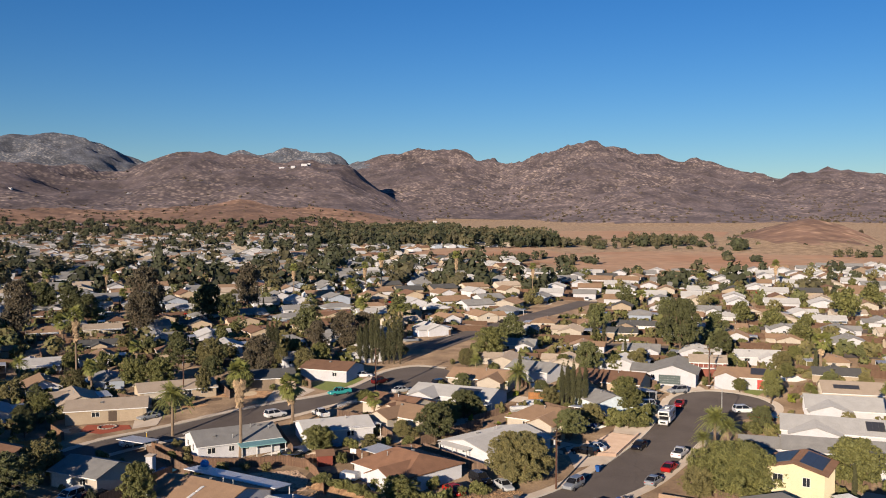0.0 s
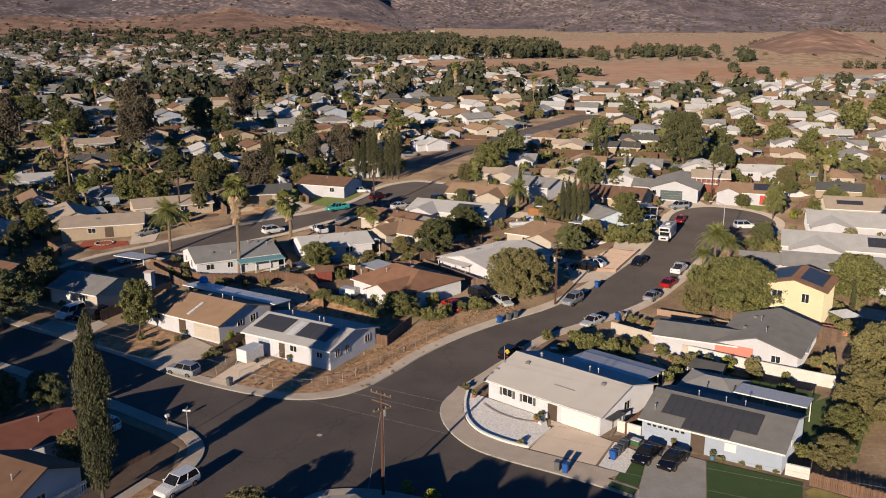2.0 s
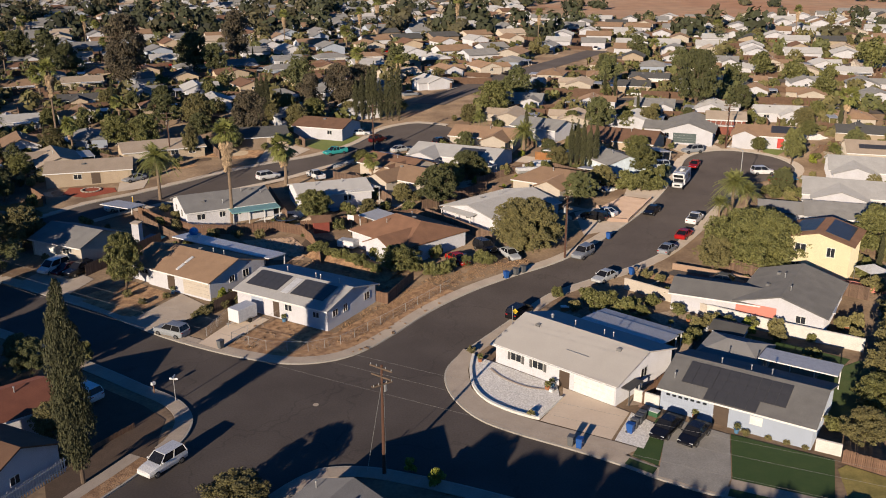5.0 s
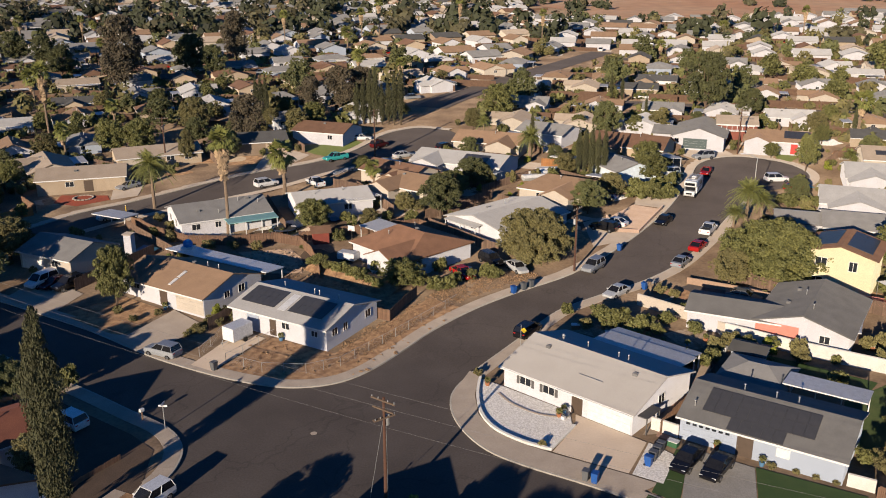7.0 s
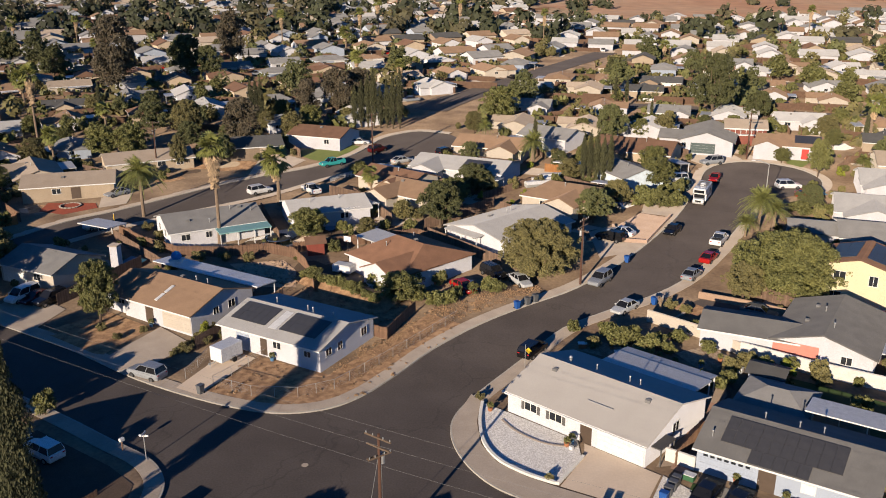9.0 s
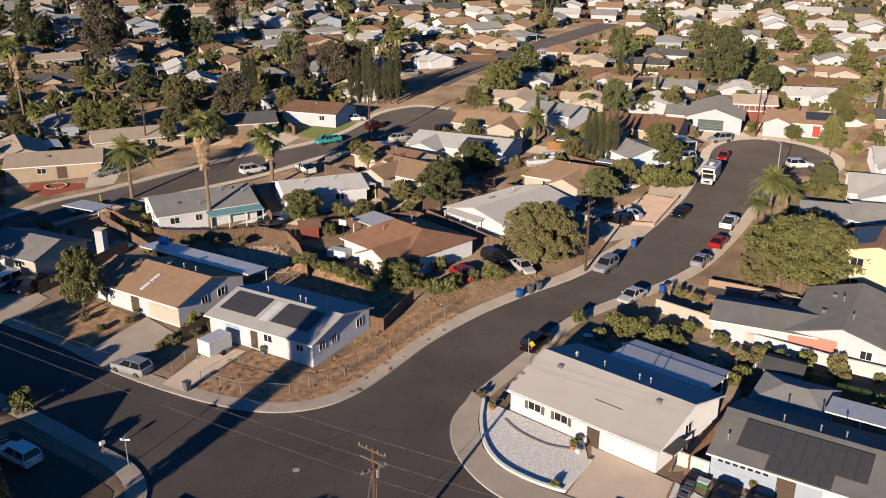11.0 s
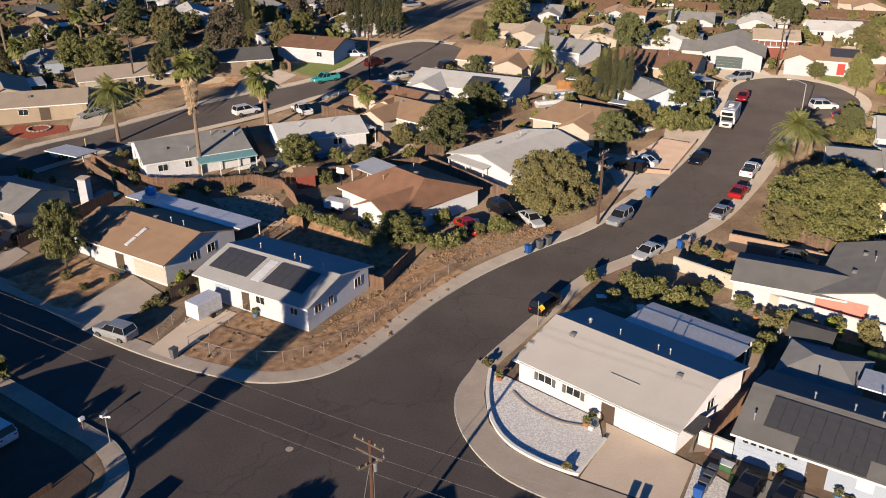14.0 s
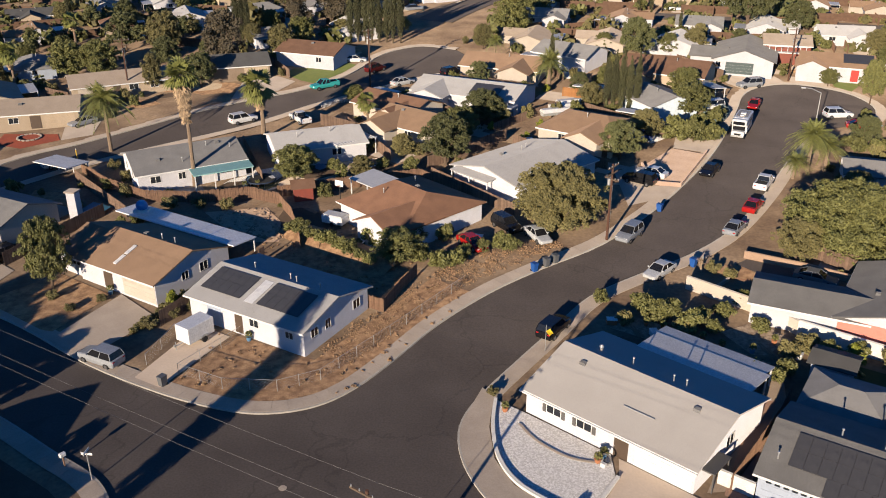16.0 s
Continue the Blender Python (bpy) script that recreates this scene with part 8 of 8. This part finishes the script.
def plank_pile(x, y, turn):
    ob = thing("plank_pile", x, y, None, turn, "small pile of weathered planks in a yard", "planks", "planks in yards")
    for k in range(5):
        part("plank", boxes((-1.2 + 0.1 * (k % 3), 1.2 - 0.12 * (k % 2), -0.3 + 0.14 * k, -0.19 + 0.14 * k, 0.0 + 0.03 * (k % 2), 0.05 + 0.03 * (k % 2))), CLUTTER[2], ob)


def plant_pot(x, y, m):
    ob = thing("plant_pot", x, y, None, 0, "round garden pot with a small plant", "plant pot", "pots in yards")
    part("pot", tube(bmesh.new(), (0, 0, 0), (0, 0, 0.45), 0.2, 0.28, 12), m, ob)
    me = leaf_mesh("leaves", [(0, 0, 0.7)], [0.35], 90, 0.14, 7)
    me.materials.append(LEAF)
    lv = new("leaves", me)
    lv.parent = ob


def storage_tub(x, y, turn, m):
    ob = thing("storage_tub", x, y, None, turn, "plastic storage tub with a lid", "storage tub", "tubs in yards")
    part("tub", boxes((-0.5, 0.5, -0.35, 0.35, 0, 0.55), bevel=0.04), m, ob)
    part("lid", boxes((-0.54, 0.54, -0.39, 0.39, 0.553, 0.62), bevel=0.02), TRIM, ob)


for x, y in ((-30.5, 127.5), (-28.4, 122.0), (-37.6, 129.0), (-47, 130.2), (-24.6, 121), (17.6, 92.6), (-53.4, 105.6), (8.6, 103.4), (12.4, 101.8), (20.6, 101.6), (-36.5, 121.5), (-34.4, 119.6), (20.4, 100.2)):
    plank_pile(x, y, rng.uniform(0, 180))
for x, y in ((4.4, 83.6), (3.9, 82.9), (-13.2, 121.2), (-12.0, 122.6), (-10.6, 120.6), (-29.2, 97.6), (22.2, 76.0), (18.6, 78.4), (-39.6, 134), (-41.2, 133.4), (-46.8, 104.8), (17.2, 98.6), (9.6, 104.6), (11.2, 104.0), (14.8, 102.4), (16.4, 101.2), (7.4, 105.6), (19.2, 100.8), (21.6, 102.6), (-3.7, 88.9)):
    plant_pot(x, y, rng.choice(CLUTTER[:2]))
for x, y in ((-41.2, 134.6), (-38.2, 136.2), (-25.4, 141.4), (-27.2, 143.2), (14.6, 78.6), (-8.6, 121.6), (-22.2, 118.6), (30.4, 103.2), (40.6, 102.4), (23.2, 100.4), (-34.0, 141.2), (5.8, 150.4), (10.2, 102.8), (13.4, 100.6), (6.2, 104.6), (22.6, 101.0), (-3.6, 154.6), (9.6, 160.8)):
    storage_tub(x, y, rng.uniform(0, 180), rng.choice(CLUTTER))

# ---- yards between the near houses: shrubs, small trees, fences and patches of ground ----
EDGE_A = np.array([(p.x, p.y) for line in (ROAD_S, BACK_S2) for p in line])
EDGE_B = np.array([(p.x, p.y) for line in (ROAD_S, BACK_S2) for p in line[1:] + line[:1]])


def ring(poly):
    a = np.array([(p[0], p[1]) for p in poly], float)
    return a, np.roll(a, -1, 0)


def within(x, y, r):
    a, b = r
    up = (a[:, 1] > y) != (b[:, 1] > y)
    a, b = a[up], b[up]
    return bool(np.count_nonzero(x < (b[:, 0] - a[:, 0]) * (y - a[:, 1]) / (b[:, 1] - a[:, 1]) + a[:, 0]) % 2)


RING_A, RING_B = ring(ROAD_S), ring(BACK_S2)
PADS = [ring(p) for p in HARD]


def road_gap(x, y):
    """Distance to the nearest kerb, 0 on the road."""
    if any(within(x, y, r) for r in (RING_A, RING_B)):
        return 0.0
    d = EDGE_B - EDGE_A
    f = np.clip(((x - EDGE_A[:, 0]) * d[:, 0] + (y - EDGE_A[:, 1]) * d[:, 1]) / np.maximum((d * d).sum(1), 1e-6), 0, 1)
    return float(np.min(np.hypot(EDGE_A[:, 0] + f * d[:, 0] - x, EDGE_A[:, 1] + f * d[:, 1] - y)))


def house_gap(x, y):
    """Distance to the nearest roof's edge, negative under it."""
    best = 99.0
    for hx, hy, c, s, a, b in FOOT:
        u, v = abs(c * (x - hx) + s * (y - hy)) - a, abs(-s * (x - hx) + c * (y - hy)) - b
        best = min(best, max(u, v))
    return best


def on_pad(x, y):
    return any(within(x, y, p) for p in PADS)


ZONE = [h for h in FOOT if -125 < h[0] < 82 and 98 < h[1] < 222]
CARS = [(o.location.x, o.location.y) for o in scene.objects if o.parent is None and o.name.split(".")[0] in ("car", "suv", "minivan", "pickup_truck", "motorhome", "box_trailer")]
rng = random.Random(123)
grown, tries = 0, 0
while grown < 250 and tries < 6000:
    tries += 1
    if rng.random() < 0.72:
        hx, hy, c, s, a, b = rng.choice(ZONE)
        u, v = rng.uniform(-a - 3, a + 3), rng.uniform(-b - 3, b + 3)
        x, y = hx + c * u - s * v, hy + s * u + c * v
    else:
        x, y = rng.uniform(-120, 75), rng.uniform(108, 218)
    if house_gap(x, y) < 0.5 or road_gap(x, y) < 3.0 or on_pad(x, y) or min((x - px) ** 2 + (y - py) ** 2 for px, py in CARS) < 9:
        continue
    grown += 1
    kind = rng.choices(("bush", "bush_olive", "lime"), (5, 5, 0.6))[0]
    plant(kind, x, y, rng.uniform(0.45, 1.15), rng.uniform(0.7, 1.5), rng.random() * 360, group="yard shrubs")
grown, tries, stand = 0, 0, [(o.location.x, o.location.y) for o in scene.objects if o.parent is None and o.name.split(".")[0] == "tree"]
while grown < 52 and tries < 5000:
    tries += 1
    x, y = rng.uniform(-125, 78), rng.uniform(120, 220)
    if -76 < x < 12 and 118 < y < 154 or rng.random() < (0.35 if x > -60 else 0.6):
        continue
    if house_gap(x, y) < 1.2 or road_gap(x, y) < 4.0 or on_pad(x, y) or min((x - px) ** 2 + (y - py) ** 2 for px, py in CARS) < 16 or min((x - px) ** 2 + (y - py) ** 2 for px, py in stand) < 36:
        continue
    grown += 1
    stand.append((x, y))
    kind = rng.choices(("broad", "broad_dark", "olive", "cypress_slim", "fan_short", "feather"), (3, 3, 3, 0.8, 0.5, 0.4))[0]
    size = rng.uniform(0.42, 0.85) if kind in ("broad", "broad_dark", "olive") else rng.uniform(0.6, 0.95)
    tall, spin = rng.uniform(0.85, 1.15), rng.random() * 360
    if math.hypot(x - 37, y - 146) > 4:
        plant(kind, x, y, size, tall, spin)

# Board fences on the lot lines between neighbours.
vs, fs = [], []
runs = []
for i, p in enumerate(ZONE):
    for q in ZONE[:i]:
        d = math.hypot(p[0] - q[0], p[1] - q[1])
        if 12 < d < 25:
            mx, my, tx, ty = (p[0] + q[0]) / 2, (p[1] + q[1]) / 2, -(p[1] - q[1]) / d, (p[0] - q[0]) / d
            runs.append((mx, my, tx, ty))
for mx, my, tx, ty in runs:
    h = rng.uniform(1.45, 1.9)
    for k in range(-52, 52):
        x, y = mx + tx * k * 0.155, my + ty * k * 0.155
        if house_gap(x, y) < 0.3 or road_gap(x, y) < 4.5 or on_pad(x, y):
            continue
        z, n, hh = gz(x, y) + 0.12, len(vs), h + rng.uniform(-0.05, 0.05)
        for f in (0, 0.14):
            for w in (-0.012, 0.012):
                for lz in (-0.2, hh):
                    vs.append((x + tx * f - ty * w, y + ty * f + tx * w, z + lz))
        fs += [[n + j for j in qd] for qd in ((0, 4, 5, 1), (6, 2, 3, 7), (4, 6, 7, 5), (2, 0, 1, 3), (1, 5, 7, 3))]
me = bpy.data.meshes.new("lot_fences")
me.from_pydata(vs, [], fs)
me.materials.append(mat("greyed fence boards", (0.20, 0.13, 0.09), (0.13, 0.085, 0.06), 0.9, 1.2, 12, 0.01, island=0.25))
tagged(new("lot_fences", me), "weathered brown board fences between the yards", "fences", kind="stuff")

# Patches of straw, dust, mulch, thin grass and paving in the yards.
PATCH = [STRAW, mat("pale dust", (0.44, 0.35, 0.25), (0.36, 0.28, 0.195), 0.95, 0.5, 12, 0.02), mat("dark mulch", (0.10, 0.068, 0.045), (0.07, 0.05, 0.035), 0.95, 0.9, 12, 0.03), mat("thin grass", (0.125, 0.125, 0.055), (0.19, 0.15, 0.08), 0.95, 0.7, 14, 0.03), CONCRETE, GRAVEL]
vs, fs, mi = [], [], []
for hx, hy, c, s, a, b in ZONE:
    if not 118 < hy < 214:
        continue
    for k in range(6 if hx < 8 else 10):
        m = rng.choices(range(6), (3, 3, 1.6, 2, 2.4, 0.6) if hx < 8 else (2, 3.4, 0.8, 1.4, 5, 1.0))[0]
        u, v = rng.uniform(-a - 4, a + 4), rng.choice((-1, 1)) * (b + rng.uniform(0, 5))
        ox, oy, r = hx + c * u - s * v, hy + s * u + c * v, rng.uniform(1.8, 4.6)
        if road_gap(ox, oy) < r * 1.25 + 2.0 or not 116 < oy < 216:
            continue
        n, cnt = len(vs), 12 if m != 4 else 4
        lift = 0.142 + 0.0004 * (n % 60)
        for i in range(cnt):
            w = i * math.tau / cnt + (math.pi / 4 if m == 4 else 0)
            rr = r * (rng.uniform(0.75, 1.2) if m != 4 else 1.0)
            lx, ly = math.cos(w) * rr, math.sin(w) * rr * 0.8
            x, y = ox + c * lx - s * ly, oy + s * lx + c * ly
            vs.append((x, y, gz(x, y) + lift))
        fs.append(list(range(n, n + cnt)))
        mi.append(m)
me = bpy.data.meshes.new("yard_patches")
me.from_pydata(vs, [], fs)
for m in PATCH:
    me.materials.append(m)
me.polygons.foreach_set("material_index", mi)
tagged(new("yard_patches", me), "patches of straw, dust and paving in the yards", "yard ground", kind="stuff")

# ---- things in the back yards ----


def trampoline(x, y):
    ob = thing("trampoline", x, y, None, 0, "round black trampoline on short legs", "trampoline")
    part("mat", tube(bmesh.new(), (0, 0, 0.62), (0, 0, 0.66), 1.75, 1.75, 24), TYRE, ob)
    bm = bmesh.new()
    for k in range(24):
        a0, a1 = k * math.tau / 24, (k + 1) * math.tau / 24
        tube(bm, (2.0 * math.cos(a0), 2.0 * math.sin(a0), 0.66), (2.0 * math.cos(a1), 2.0 * math.sin(a1), 0.66), 0.1, 0.1, 6)
    part("rim", bm, mat("dark blue pad", (0.03, 0.05, 0.09), None, 0.7, 2), ob)
    for k in range(6):
        a = k * math.tau / 6
        part("leg", tube(bmesh.new(), (1.95 * math.cos(a), 1.95 * math.sin(a), -0.2), (1.95 * math.cos(a), 1.95 * math.sin(a), 0.62), 0.03, 0.03, 6), METAL, ob)


def covered_boat(x, y, turn):
    ob = thing("covered_boat", x, y, None, turn, "small boat under a white cover in a yard", "boat", "boats in a yard")
    rows = []
    bm, cover = bmesh.new(), bmesh.new()
    for k in range(9):
        s = k / 8
        w = 0.95 * min(1, (1.02 - s) * 2.2) ** 0.6
        rows.append((-2.6 + 5.2 * s, w, 0.62 * (1 - 0.25 * abs(s - 0.4))))
    for b_m, lo, hi in ((bm, 0.35, 0.95), (cover, 0.953, 1.0)):
        prev = None
        for px, w, top in rows:
            if b_m is bm:
                ring = [b_m.verts.new(v) for v in ((px, -w * 0.5, lo), (px, -w, hi), (px, w, hi), (px, w * 0.5, lo))]
            else:
                ring = [b_m.verts.new(v) for v in ((px, -w * 1.02, lo), (px, -w * 0.5, lo + top * 0.8), (px, w * 0.5, lo + top * 0.8), (px, w * 1.02, lo))]
            if prev:
                for i in range(4):
                    b_m.faces.new((prev[i], prev[(i + 1) % 4], ring[(i + 1) % 4], ring[i]))
            else:
                b_m.faces.new(ring[::-1])
            prev = ring
        b_m.faces.new(prev)
    part("hull", bm, paint("pale"), ob)
    part("cover", cover, TRIM, ob, "white stretched cover")
    for ax in (-1.2, 0.8):
        part("stand", boxes((ax - 0.1, ax + 0.1, -0.5, 0.5, -0.1, 0.347)), CLUTTER[2], ob)


trampoline(-39.5, 135.2)
covered_boat(0.5, 166.4, 25)
covered_boat(1.7, 168.8, 25)
covered_boat(3.0, 171.2, 25)
storage_tub(-41.5, 136.8, 30, CLUTTER[1])
pad("garden_pool", [(-34.4, 141.6), (-32.6, 140.2), (-31.4, 141.6), (-33.2, 143.0)], mat("pool tarp", (0.16, 0.32, 0.46), (0.12, 0.26, 0.38), 0.4, 1, 10), "faded blue tarp over a small pool", 0.3, "tarp")
pad("blue_tarp", [(-60.0, 122.0), (-57.0, 121.2), (-56.2, 125.0), (-59.2, 126.2)], mat("blue tarp", (0.05, 0.17, 0.24), (0.04, 0.13, 0.19), 0.5, 1, 10), "dark teal tarp beside the chimney", 0.6, "tarp")
pad("garden_tarp", [(48.8, 165.4), (51.4, 165.8), (51.0, 168.4), (48.6, 167.8)], mat("turquoise tarp", (0.20, 0.44, 0.45), (0.16, 0.36, 0.38), 0.5, 1, 10), "pale turquoise tarp in a garden", 0.5, "tarp")
# Broken stone and planks on the terraced bank.
vs, fs = [], []
for k in range(420):
    x, y = rng.uniform(-42, -32.5), rng.uniform(119, 128)
    if not inside(np.array([x]), np.array([y]), [(-44, 125.5), (-36.5, 127.8), (-33.6, 124), (-32.2, 118.6), (-36.5, 118.0)])[0]:
        continue
    a, r, z, n = rng.random() * 6.28, rng.uniform(0.08, 0.32), gz(x, y) + 0.1, len(vs)
    for lz in (0, 1):
        for i in range(5):
            w, q = a + i * math.tau / 5, r * rng.uniform(0.7, 1.1) * (1 - 0.35 * lz)
            vs.append((x + math.cos(w) * q, y + math.sin(w) * q, z + lz * r * rng.uniform(0.5, 0.8)))
    fs += [[n + i, n + (i + 1) % 5, n + 5 + (i + 1) % 5, n + 5 + i] for i in range(5)] + [[n + 5 + i for i in range(5)]]
me = bpy.data.meshes.new("rubble")
me.from_pydata(vs, [], fs)
me.materials.append(mat("broken stone", (0.46, 0.33, 0.23), (0.34, 0.235, 0.16), 0.95, 1.5, 8, 0.02, island=0.3))
tagged(new("rubble", me), "broken tan stones on the terraced bank", "rubble", kind="stuff")

# The back yard of the corner house: beds and shrubs.
pad("garden_bed", [(6.0, 103.8), (13.6, 100.0), (19.4, 97.0), (20.6, 99.2), (14.2, 103.2), (8.4, 106.4)], mat("pale rubble bed", (0.36, 0.285, 0.21), (0.20, 0.145, 0.10), 0.95, 2.2, 6, 0.05, spread=0.3), "rubble-strewn garden bed behind the corner house", 0.165, "garden bed")
pad("garden_bed", [(19.6, 99.6), (23.4, 103.4), (21.0, 106.6), (16.8, 104.2)], mat("pale rubble bed", (0.36, 0.285, 0.21), (0.20, 0.145, 0.10)), "pale rubble bed along the cream wall", 0.17, "garden bed")
for k, (x, y, s) in enumerate(((7.6, 104.6, 0.9), (10.4, 105.6, 1.2), (12.8, 103.4, 1.0), (16.2, 104.0, 0.8), (22.4, 100.4, 1.1), (20.2, 96.2, 0.9), (24.6, 101.6, 1.2), (28.6, 100.2, 1.1), (31.6, 98.2, 1.0), (27.4, 97.4, 0.8))):
    plant("bush" if k % 2 else "bush_olive", x, y, s, 1.0, 61 * k)

pad("lawn", [(30.6, 79.4), (36.8, 76.6), (40.4, 84.6), (43.6, 91.6), (39.6, 94.0), (33.6, 89.4)], mat("mown back lawn", (0.05, 0.085, 0.025), (0.08, 0.10, 0.035), 0.95, 0.8, 12, 0.04), "green back lawn behind the grey house", 0.162)

# ---- pavement slabs, last ----
def station(pts, at):
    """Point and smooth left-hand normal at a distance along a line."""
    for i, (p, q) in enumerate(zip(pts, pts[1:])):
        d = (q - p).length
        if at <= d:
            a, b = pts[max(i - 1, 0)], pts[min(i + 2, len(pts) - 1)]
            t = (q - a).normalized().lerp((b - p).normalized(), at / d).normalized()
            return p.lerp(q, at / d), Vector((-t.y, t.x))
        at -= d
    return None


for name, (k, pts) in PAVEMENTS.items():
    if name.startswith("back"):
        continue
    made, i = 0, 0
    while made < 110:
        a, b = station(pts, i * 1.52 + 0.012), station(pts, i * 1.52 + 1.508)
        i += 1
        if b is None:
            break
        if not (-75 < a[0].x < 40 and 50 < a[0].y < 150) or (name == "sw" and a[0].y < 66):
            continue
        top = [p + n * w for p, n, w in ((*a, 0.2), (*b, 0.2), (*b, 1.74), (*a, 1.74))]
        co = [(v.x, v.y, gz(v.x, v.y) + 0.168 - drop) for drop in (0.0, 0.05) for v in top]
        me = bpy.data.meshes.new("slab")
        me.from_pydata(co, [], [(0, 1, 2, 3)] + [(j, j + 4, (j + 1) % 4 + 4, (j + 1) % 4) for j in range(4)])
        me.materials.append(CONCRETE)
        s = new("slab", me)
        s.parent = k
        made += 1
